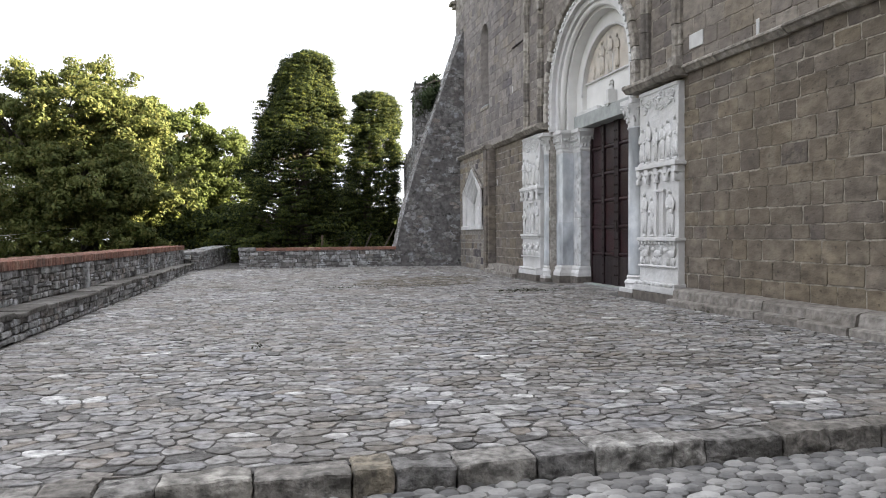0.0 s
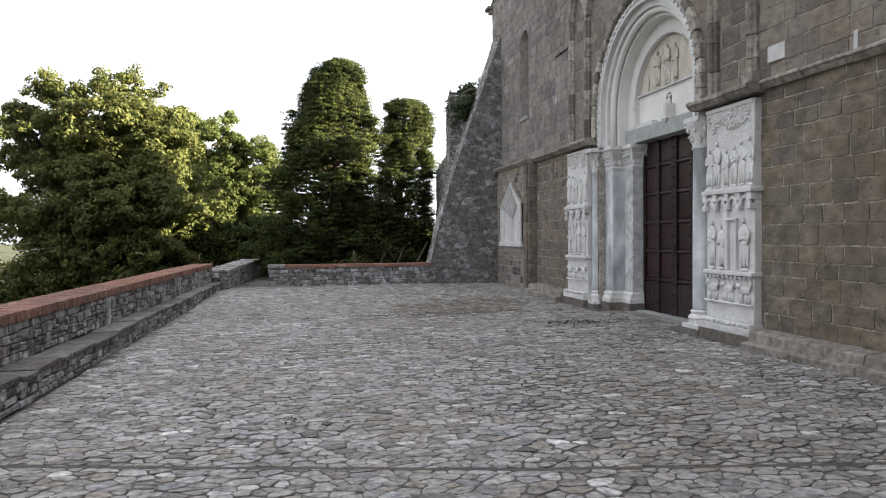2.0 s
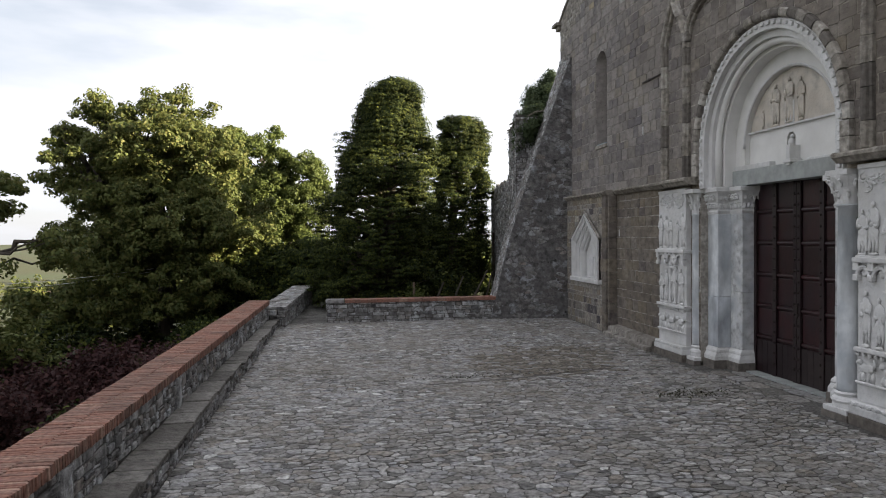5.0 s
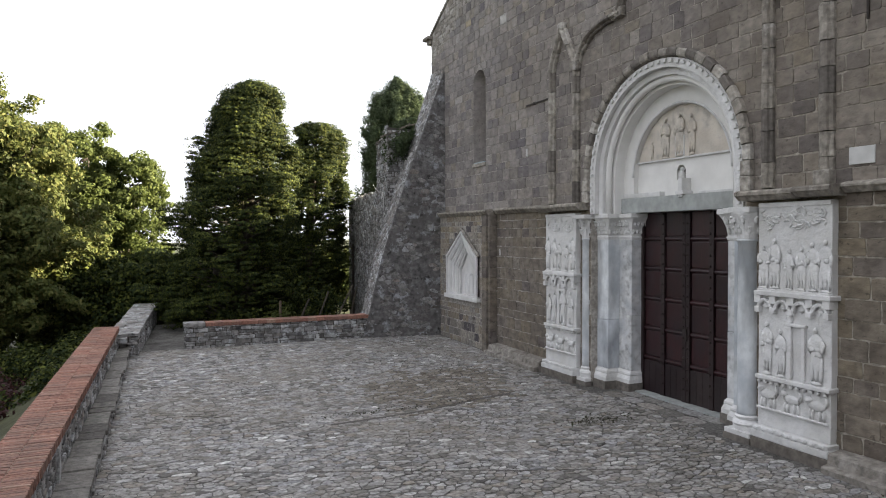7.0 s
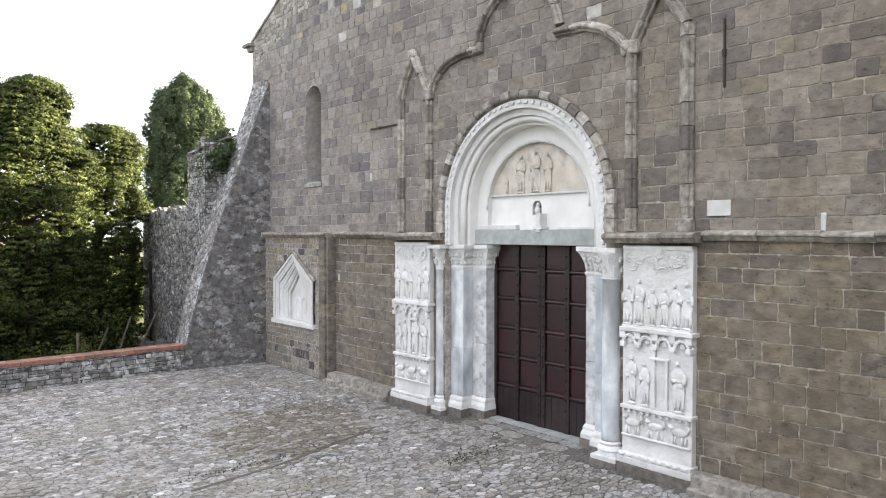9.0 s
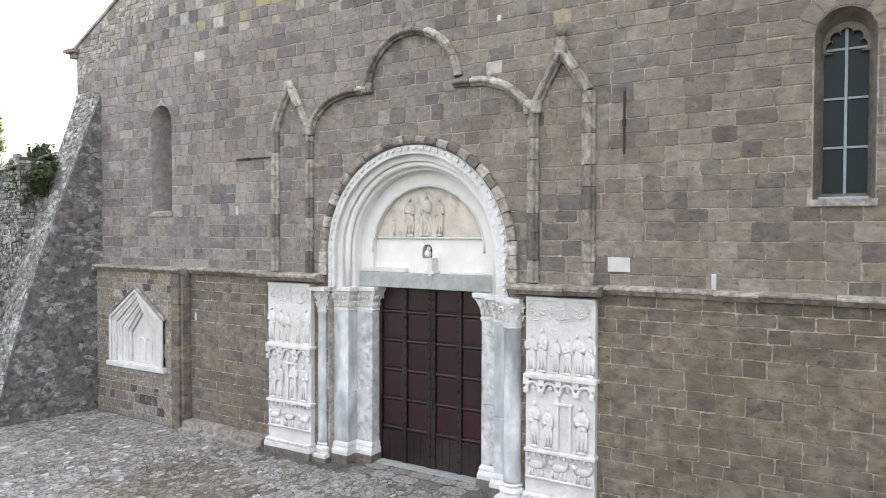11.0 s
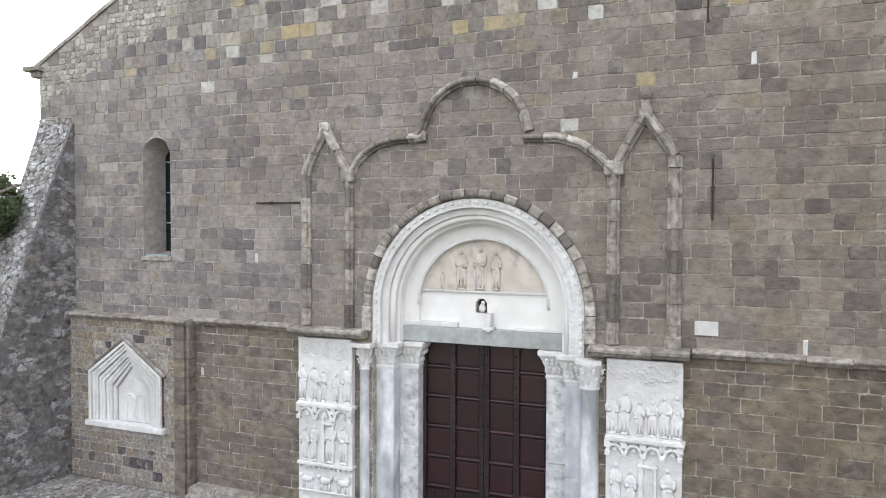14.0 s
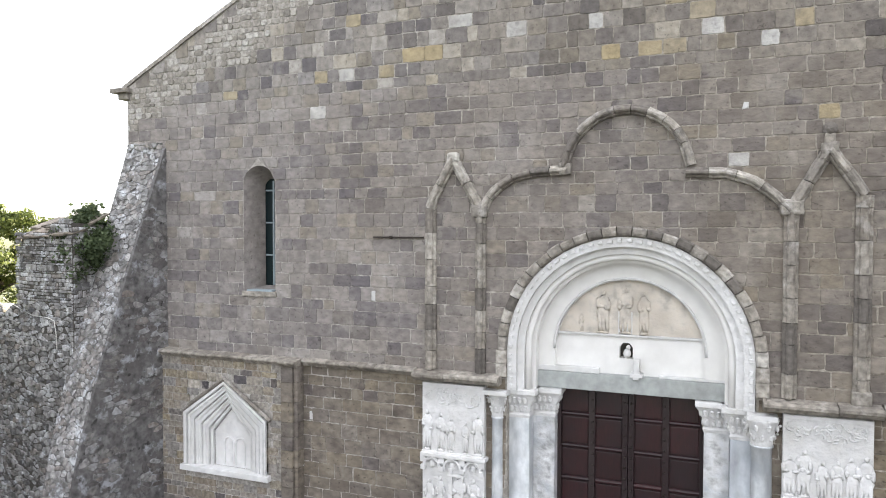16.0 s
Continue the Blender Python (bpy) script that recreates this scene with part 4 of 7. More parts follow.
under(Stones(lambda u, v, w: (ruin_x(u) - w, u, v), rng, joint=0.005, chamfer=0.014, low=0.0, high=0.04, lean=0.018, sink=0.04, rounded=True).joined("rubble_stones", polys, RUBBLE, None), ruin)
polys = [p for p in rubble_rows(5.72, 6.6, 3.0, 7.4, 0.25, 0.13, rng, 0.36)]
under(Stones(lambda u, v, w: (u, 28.0 - w, v), rng, joint=0.006, chamfer=0.014, low=0.005, high=0.05, lean=0.015, sink=0.04).joined("end_stones", polys, RUBBLE, None), ruin)
# old roof slabs on the tall stump, laid like shingles
for row in range(4):
    y = 27.95 + 0.12 * (row % 2)
    while y < 30.1:
        w = rng.uniform(0.22, 0.4)
        bm = box(bmesh.new(), -0.24, 0.26, 0.006, w - 0.006, 0.0, rng.uniform(0.035, 0.06), 0.012)
        bm.transform(Matrix.Translation((ruin_x(y) + 0.16 + 0.25 * row + rng.uniform(-0.05, 0.05), y, 7.14 + 0.115 * row + 0.06 * (30.3 - y))) @ Euler((rng.uniform(-.08, .08), -0.36 + rng.uniform(-.1, .1), rng.uniform(-.15, .15))).to_matrix().to_4x4())
        under(part("roof_slab", bm, OLD_SLAB), ruin)
        y += w
# broken crest
polys = []
for k in range(70):
    y = 30.7 + rng.random() * 7.6
    polys.append([(y + dx, ruin_x(y) + 0.45 + rng.uniform(-0.4, 0.4) + dy) for dx, dy in ((-.14, -.1), (.1, -.13), (.16, .08), (-.08, .12))])
under(Stones(lambda u, v, w: (v, u, ruin_top(u) + w - 0.03), rng, joint=0, chamfer=0.03, low=0.04, high=0.13, lean=0.03, sink=0.06).joined("crest_stones", polys, RUBBLE, None), ruin)


# ---- left parapet with brick coping, and the stone bench along it ----
def par_x(y):
    """Inner face of the left parapet."""
    return -3.60 + 0.031 * (y - 11.0)


par = thing("parapet_wall", "low rubble parapet with a red brick coping", "parapet", (-3.5, 15, 0), kind="structure")
P0, P1 = -12.0, 26.45
bm = bmesh.new()
w = 0.58
vs = [bm.verts.new((par_x(y) - o, y, z)) for y in (P0, P1) for o, z in ((0, -0.3), (0, 0.865), (w, 0.865), (w, -3.4))]
for f in ((0, 1, 5, 4), (1, 2, 6, 5), (2, 3, 7, 6), (3, 0, 4, 7), (0, 3, 2, 1), (4, 5, 6, 7)):
    bm.faces.new([vs[i] for i in f])
bmesh.ops.recalc_face_normals(bm, faces=bm.faces[:])
under(part("core", bm, DARK_MORTAR), par)
rng = random.Random(41)
polys = rubble_rows(4.0, P1, 0.36, 0.86, 0.24, 0.115, rng, 0.38)
par_stones = Stones(lambda u, v, w: (par_x(u) + w, u, v), rng, joint=0.007, chamfer=0.014, low=0.008, high=0.05, lean=0.012, sink=0.04)
under(par_stones.joined("rubble_stones", [p for p in polys], RUBBLE, None), par)
for y in (10.2, 14.6, 20.3):
    under(part("upright_stone", box(bmesh.new(), par_x(y) - 0.1, par_x(y) + 0.065, y - 0.13, y + 0.13, 0.35, 0.855, 0.03), RUBBLE), par)
# coping bed; the bricks on edge are added with the other pieces
bm = bmesh.new()
vs = [bm.verts.new((par_x(y) + o, y, z)) for y in (P0, P1) for o, z in ((0.045, 0.868), (0.045, 0.985), (-w - 0.03, 0.985), (-w - 0.03, 0.868))]
for f in ((0, 1, 5, 4), (1, 2, 6, 5), (2, 3, 7, 6), (3, 0, 4, 7), (0, 3, 2, 1), (4, 5, 6, 7)):
    bm.faces.new([vs[i] for i in f])
bmesh.ops.recalc_face_normals(bm, faces=bm.faces[:])
coping_bed = under(part("coping_bed", bm, BRICK_MORTAR), par)

bench = thing("stone_bench", "long rough stone bench of rubble with slab seats", "bench", (-3.2, 15, 0), kind="structure")


def bench_x(y):
    return -3.17 + 0.022 * (y - 11.0)


bm = bmesh.new()
vs = [bm.verts.new((o, y, z)) for y in (4.0, 26.6) for o, z in ((bench_x(y), -0.1), (bench_x(y), 0.31), (par_x(y) - 0.05, 0.31), (par_x(y) - 0.05, -0.1))]
for f in ((0, 1, 5, 4), (1, 2, 6, 5), (2, 3, 7, 6), (3, 0, 4, 7), (0, 3, 2, 1), (4, 5, 6, 7)):
    bm.faces.new([vs[i] for i in f])
bmesh.ops.recalc_face_normals(bm, faces=bm.faces[:])
under(part("core", bm, DARK_MORTAR), bench)
polys = rubble_rows(4.0, 26.55, 0.0, 0.31, 0.24, 0.12, rng, 0.36)
under(Stones(lambda u, v, w: (bench_x(u) + w, u, v), rng, joint=0.007, chamfer=0.016, low=0.005, high=0.05, lean=0.012, sink=0.04).joined("rubble_stones", polys, RUBBLE, None), bench)
y = 4.0
while y < 26.5:
    e = min(y + rng.uniform(0.35, 0.95), 26.6)
    bm = bmesh.new()
    o, t = rng.uniform(0.03, 0.10), rng.uniform(0.05, 0.085)
    yc = (y + e) / 2
    ob = box(bm, par_x(yc) + 0.01, bench_x(yc) + o, y + 0.008, e - 0.008, 0.30, 0.30 + t, 0.02)
    for v in ob.verts:
        v.co += Vector((noise.noise(v.co * 3) * 0.025, noise.noise(v.co * 3 + Vector((9, 0, 0))) * 0.02, noise.noise(v.co * 2) * 0.018))
    under(part("seat_slab", bm, BENCH), bench)
    y = e
bm = box(bmesh.new(), -3.15, -2.62, 26.62, 27.0, -0.05, 0.52, 0.03)
under(part("end_block", bm, RUBBLE), bench)
bm = box(bmesh.new(), -3.15, -2.85, 26.3, 26.9, 0.5, 0.66, 0.03)
under(part("end_cap", bm, RUBBLE), bench)

# ---- far parapet ----
far = thing("far_parapet_wall", "low rubble wall with a red brick coping closing the forecourt", "parapet", (1.7, 27.5, 0), kind="structure")
bm = box(bmesh.new(), -1.2, 4.95, FAR_Y, FAR_Y + 0.45, -0.4, 0.76)
under(part("core", bm, DARK_MORTAR), far)
polys = rubble_rows(-1.2, 4.75, 0.05, 0.755, 0.27, 0.12, rng, 0.36)
under(Stones(lambda u, v, w: (u, FAR_Y - w, v), rng, joint=0.007, chamfer=0.014, low=0.006, high=0.045, lean=0.012, sink=0.04).joined("rubble_stones", polys, RUBBLE, None), far)
polys = rubble_rows(FAR_Y, FAR_Y + 0.45, 0.0, 0.755, 0.2, 0.13, rng, 0.36)
under(Stones(lambda u, v, w: (-1.2 - w, u, v), rng, joint=0.007, chamfer=0.014, low=0.006, high=0.045, lean=0.012, sink=0.04).joined("end_stones", polys, RUBBLE, None), far)
under(part("end_slab", box(bmesh.new(), -1.26, -0.62, FAR_Y - 0.05, FAR_Y + 0.5, 0.762, 0.885, 0.02), RUBBLE), far)
x = -0.6
while x < 4.68:
    e = min(x + 0.27, 4.78)
    for k, yy in enumerate((FAR_Y - 0.05, FAR_Y + 0.24)):
        under(part("brick", box(bmesh.new(), x + 0.004, e - 0.004, yy, yy + 0.28, 0.762, 0.872 + rng.uniform(-0.004, 0.006), 0.006), BRICK), far)
    x = e

# wall that runs on past the corner, capped with pale slabs
spur = thing("spur_wall", "rubble wall capped with pale stone slabs beside a path", "wall", (-3.0, 30, 0), kind="structure")
bm = bmesh.new()
vs = [bm.verts.new((o + 0.075 * (y - 27), y, z)) for y, t in ((26.6, 0.73), (35.0, 0.84)) for o, z in ((-2.55, -0.4), (-2.55, t), (-3.3, t), (-3.3, -3.2))]
for f in ((0, 1, 5, 4), (1, 2, 6, 5), (2, 3, 7, 6), (3, 0, 4, 7), (0, 3, 2, 1), (4, 5, 6, 7)):
    bm.faces.new([vs[i] for i in f])
bmesh.ops.recalc_face_normals(bm, faces=bm.faces[:])
under(part("core", bm, DARK_MORTAR), spur)
polys = rubble_rows(26.6, 35.0, 0.0, 0.9, 0.26, 0.13, rng, 0.36)
under(Stones(lambda u, v, w: (-2.55 + 0.075 * (u - 27) + w, u, v * (0.73 + 0.013 * (u - 26.6)) / 0.9), rng, joint=0.007, chamfer=0.014, low=0.006, high=0.045, sink=0.04).joined("rubble_stones", polys, RUBBLE, None), spur)
polys = rubble_rows(26.6, 27.35, 0.0, 0.72, 0.2, 0.13, rng, 0.36)
under(Stones(lambda u, v, w: (-3.3 + (u - 26.6), 26.6 - w, v), rng, joint=0.007, chamfer=0.014, low=0.006, high=0.045, sink=0.04).joined("end_stones", polys, RUBBLE, None), spur)
polys = cells(26.5, 35.0, -3.36, -2.5, 0.42, 0.28, rng, 0.32)
under(Stones(lambda u, v, w: (v + 0.075 * (u - 27), u, 0.73 + 0.013 * (u - 26.6) + w), rng, joint=0.006, chamfer=0.014, low=0.03, high=0.06, sink=0.05).joined("cap_slabs", polys, PALE_STONE, None), spur)

# unseen wall behind the walk, added to hold sky light off street and facade
back = part("wall_street", box(bmesh.new(), -9.0, 18.0, -6.4, -5.8, -0.6, 12.5, 0.02), ASHLAR_LOW)
tagged(back, "unseen plain wall added to darken the street and facade end", "wall", kind="structure")


# ---- portal ----
def in_place(ob, parent):
    return under(ob, parent)


def ring(ri, ro, x0, x1, z_foot, steps=36):
    """An arch band with upright feet, between two radii and two depths."""
    bm = bmesh.new()
    path = [(-1, 0, z_foot)] + [(-math.cos(math.pi * k / steps), math.sin(math.pi * k / steps), None) for k in range(steps + 1)] + [(1, 0, z_foot)]
    rows = []
    for c, s, zf in path:
        row = []
        for r, x in ((ri, x0), (ro, x0), (ro, x1), (ri, x1)):
            row.append(bm.verts.new((x, CY - c * r, zf if zf is not None else CZ + s * r)))
        rows.append(row)
    for a, b in zip(rows, rows[1:]):
        for k in range(4):
            m = (k + 1) % 4
            bm.faces.new((a[k], b[k], b[m], a[m]))
    bm.faces.new(rows[0][::-1]), bm.faces.new(rows[-1])
    bmesh.ops.recalc_face_normals(bm, faces=bm.faces[:])
    return bm


portal = thing("church_portal", "white marble portal with carved jambs and a round arch", "portal", (7.8, CY, 0))
# outer arch of alternating dark and pale stones
rng = random.Random(77)
N = 27
for k in range(N):
    a0, a1 = math.pi * k / N + 0.004, math.pi * (k + 1) / N - 0.004
    bm = bmesh.new()
    xo = 7.31 + rng.uniform(-0.01, 0.012)
    ro = 2.50 + rng.uniform(-0.015, 0.02)
    rows = []
    for i in range(4):
        a = a0 + (a1 - a0) * i / 3
        rows.append([bm.verts.new((x, CY + r * math.cos(a), CZ + r * math.sin(a))) for r, x in ((2.31, 7.40), (2.34, xo + 0.02), (2.38, xo), (ro - 0.03, xo), (ro, xo + 0.03), (ro, 7.46), (2.31, 7.46))])
    for p, q in zip(rows, rows[1:]):
        for j in range(7):
            m = (j + 1) % 7
            bm.faces.new((p[j], q[j], q[m], p[m]))
    bm.faces.new(rows[0][::-1]), bm.faces.new(rows[-1])
    bmesh.ops.recalc_face_normals(bm, faces=bm.faces[:])
    in_place(part("voussoir", bm, (TRACERY_DARK, TRIM)[rng.random() < 0.35] if k % 2 else TRACERY), portal)
for s in (1, -1):
    for z0, z1 in ((4.38, 4.64), (4.645, 4.915)):
        in_place(part("voussoir", box(bmesh.new(), 7.32, 7.47, *sorted((CY + s * 2.31, CY + s * 2.53)), z0, z1, 0.014), TRACERY), portal)
in_place(part("boss_band", ring(2.12, 2.305, 7.40, 7.7, 4.10), MARBLE), portal)
for k in range(38):
    a = math.pi * (k + 0.5) / 38
    q, e = 0.034 + rng.uniform(-0.008, 0.006), 0.052 + rng.uniform(-0.014, 0.01)
    bm = box(bmesh.new(), -0.03, 0.04, -q, q, -e, e, 0.014)
    bm.transform(Matrix.Translation((7.39, CY + 2.235 * math.cos(a), CZ + 2.235 * math.sin(a))) @ Matrix.Rotation(a + rng.uniform(-.1, .1), 4, "X"))
    in_place(part("boss", bm, MARBLE), portal)
for s in (1, -1):
    for k in range(5):
        bm = box(bmesh.new(), 7.36, 7.43, CY + s * 2.235 - 0.035, CY + s * 2.235 + 0.035, 4.15 + 0.15 * k, 4.24 + 0.15 * k, 0.014)
        in_place(part("boss", bm, MARBLE), portal)
in_place(part("arch_band", ring(1.98, 2.125, 7.52, 8.0, 4.10), MARBLE), portal)
bm = bmesh.new()
steps = 40
pts = [(7.66, CY + 1.93, 4.1)] + [(7.66, CY + 1.93 * math.cos(math.pi * k / steps), CZ + 1.93 * math.sin(math.pi * k / steps)) for k in range(steps + 1)] + [(7.66, CY - 1.93, 4.1)]
tube(bm, pts, [0.075] * len(pts), 10)
in_place(part("roll_moulding", bm, PLASTER, smooth=True), portal)
in_place(part("arch_reveal", ring(1.80, 1.99, 7.74, 8.2, 4.10), PLASTER), portal)
in_place(part("flat_arch", ring(1.45, 1.815, 8.0, 8.3, 4.46), PLASTER), portal)
bm = bmesh.new()
tube(bm, [(8.0, CY + 1.47 * math.cos(math.pi * k / 32), CZ + 1.47 * math.sin(math.pi * k / 32)) for k in range(33)], [0.03] * 33, 6)
in_place(part("fillet", bm, MARBLE, smooth=True), portal)
# tympanum plate with its little niche
NICHE_Y = 15.74
hole = [(NICHE_Y - 0.13, 4.78), (NICHE_Y + 0.13, 4.78), (NICHE_Y + 0.13, 5.0), (NICHE_Y + 0.06, 5.09), (NICHE_Y - 0.06, 5.09), (NICHE_Y - 0.13, 5.0)]
outline = [(CY + 1.5, 4.44), (CY + 1.5, CZ)] + [(CY + 1.5 * math.cos(math.pi * k / 28), CZ + 1.5 * math.sin(math.pi * k / 28)) for k in range(1, 28)] + [(CY - 1.5, CZ), (CY - 1.5, 4.44)]
in_place(slab_with_holes("tympanum", outline, [hole], 8.12, 8.32, PLASTER), portal)
in_place(part("niche_back", box(bmesh.new(), 8.325, 8.36, NICHE_Y - 0.2, NICHE_Y + 0.2, 4.7, 5.15), DARK_MORTAR), portal)
outline = [(CY + 1.43 * math.cos(a), CZ + 1.43 * math.sin(a)) for a in (0.245 + (math.pi - 0.49) * k / 26 for k in range(27))]
in_place(slab_with_holes("relief_field", outline, [], 8.105, 8.119, BEIGE), portal)
in_place(part("relief_ledge", box(bmesh.new(), 8.06, 8.13, CY - 1.42, CY + 1.42, 5.22, 5.26, 0.01), MARBLE), portal)
in_place(part("lintel", box(bmesh.new(), 7.92, 8.6, CY - 1.82, CY + 1.82, 4.11, 4.45, 0.015), LINTEL), portal)
in_place(part("lintel_moulding", box(bmesh.new(), 7.98, 8.14, 16.25, 17.6, 4.452, 4.56, 0.015), MARBLE), portal)
in_place(part("lintel_moulding", box(bmesh.new(), 7.98, 8.14, 13.88, 15.1, 4.452, 4.50, 0.012), MARBLE), portal)
bm = box(bmesh.new(), 7.88, 8.14, 15.46, 15.58, 4.40, 4.80, 0.015)
box(bm, 7.86, 8.14, 15.40, 15.64, 4.452, 4.52, 0.01)
in_place(part("bracket", bm, MARBLE), portal)


def roughen(bm, amp=0.014, scale=17.0):
    """Worn, hand-cut unevenness."""
    for v in bm.verts:
        v.co += Vector((noise.noise(v.co * scale), noise.noise(v.co * scale + Vector((7, 0, 0))), noise.noise(v.co * scale + Vector((0, 7, 0))))) * amp


def figure(bm, x, y, z, h, rng, flip=1):
    """A plain robed shape in low relief."""
    w = h * rng.uniform(0.11, 0.165)
    d = 0.12 * w + 0.009
    lean = rng.uniform(-0.02, 0.02) * h
    blob(bm, (x - d * 0.7, y + lean, z + 0.90 * h), (d * 0.9, 0.04 * h, 0.054 * h), 2)
    blob(bm, (x, y + lean * 0.7, z + 0.68 * h), (d, w * 0.92, 0.17 * h), 2)
    blob(bm, (x, y, z + 0.42 * h), (d * 0.9, w * 0.85, 0.24 * h), 2)
    for k in range(3):
        blob(bm, (x - 0.2 * d, y + (k - 1) * w * 0.55, z + 0.25 * h), (d * 0.8, w * 0.28, 0.26 * h), 1)
    for s in (-1, 1):
        blob(bm, (x - 0.5 * d, y + s * w * 0.75, z + (0.62 + rng.uniform(-0.05, 0.05)) * h), (d * 0.7, w * 0.35, 0.14 * h), 1)
        blob(bm, (x - 0.8 * d, y + s * w * rng.uniform(0.1, 0.9), z + rng.uniform(0.5, 0.62) * h), (d * 0.55, w * 0.45, 0.05 * h), 1)
    blob(bm, (x - 0.2 * d, y, z + 0.03 * h), (d, w * 0.9, 0.035 * h), 1)
    roughen(bm, 0.018, 21.0)


rng = random.Random(91)
for y, h, z in ((16.63, 0.42, 5.27), (16.19, 0.93, 5.26), (15.76, 0.98, 5.27), (15.40, 0.9, 5.27)):
    bm = bmesh.new()
    figure(bm, 8.09, y, z, h, rng)
    in_place(part("relief_statue", bm, BEIGE, smooth=True), portal)
in_place(part("throne_back", box(bmesh.new(), 8.085, 8.13, 15.62, 15.9, 5.27, 5.72, 0.012), MARBLE), portal)
bm = bmesh.new()
blob(bm, (8.12, 15.72, 4.88), (0.07, 0.08, 0.1), 2)
blob(bm, (8.12, 15.70, 5.0), (0.05, 0.045, 0.05), 2)
tagged(part("small_statue", bm, MARBLE, smooth=True), "tiny worn white stone bust in a wall niche", "statue")


def capital(y0, y1, x0, x1, parent, toward):
    """A leafy capital, wider above; toward is the side that leans into the doorway."""
    bm = bmesh.new()
    rows = []
    for z, g in ((3.50, 0.0), (3.56, 0.015), (3.60, 0.0), (3.75, 0.015), (3.90, 0.05), (4.0, 0.09)):
        ya, yb = y0 - g * (1.7 if toward < 0 else 0.4), y1 + g * (1.7 if toward > 0 else 0.4)
        rows.append([bm.verts.new(p) for p in ((x0 - g, ya, z), (x0 - g, yb, z), (x1, yb, z), (x1, ya, z))])
    for a, b in zip(rows, rows[1:]):
        for k in range(4):
            m = (k + 1) % 4
            bm.faces.new((a[k], a[m], b[m], b[k]))
    bm.faces.new(rows[-1]), bm.faces.new(rows[0][::-1])
    r = random.Random(int(y0 * 100))
    for lay, z in ((0, 3.68), (1, 3.86)):
        n = max(2, round((y1 - y0) / 0.11))
        for k in range(n):
            yy = y0 + (y1 - y0) * (k + 0.5 + 0.25 * lay) / n
            blob(bm, (x0 - 0.02 - 0.05 * lay, yy, z), (0.035, 0.045, 0.075), 1)
            blob(bm, (x0 - 0.055 - 0.05 * lay, yy + r.uniform(-.01, .01), z + 0.06), (0.03, 0.035, 0.028), 1)
        for k in range(4):
            xx = x0 + 0.05 + 0.1 * k
            yy = (y1 + 0.02 + 0.05 * lay) if toward > 0 else (y0 - 0.02 - 0.05 * lay)
            blob(bm, (xx, yy, z), (0.045, 0.03, 0.07), 1)
    bmesh.ops.recalc_face_normals(bm, faces=bm.faces[:])
    in_place(part("capital", bm, MARBLE), parent)
    bm = box(bmesh.new(), x0 - 0.13, x1, y0 - (0.16 if toward < 0 else 0.03), y1 + (0.16 if toward > 0 else 0.03), 4.0, 4.10, 0.012)
    in_place(part("abacus", bm, MARBLE), parent)


def moulded_base(y0, y1, x0, x1, parent):
    bm = bmesh.new()
    rows = []
    for z, g in ((0.19, 0.10), (0.27, 0.10), (0.30, 0.085), (0.36, 0.05), (0.38, 0.06), (0.42, 0.05), (0.47, 0.0)):
        rows.append([bm.verts.new(p) for p in ((x0 - g, y0 - g * 0.5, z), (x0 - g, y1 + g * 0.5, z), (x1, y1 + g * 0.5, z), (x1, y0 - g * 0.5, z))])
    for a, b in zip(rows, rows[1:]):
        for k in range(4):
            m = (k + 1) % 4
            bm.faces.new((a[k], a[m], b[m], b[k]))
    bm.faces.new(rows[-1]), bm.faces.new(rows[0][::-1])
    bmesh.ops.recalc_face_normals(bm, faces=bm.faces[:])
    in_place(part("base", bm, MARBLE), parent)
    in_place(part("base_block", box(bmesh.new(), x0 - 0.13, x1, y0 - 0.06, y1 + 0.06, -0.05, 0.19, 0.012), LINTEL_DARK), parent)


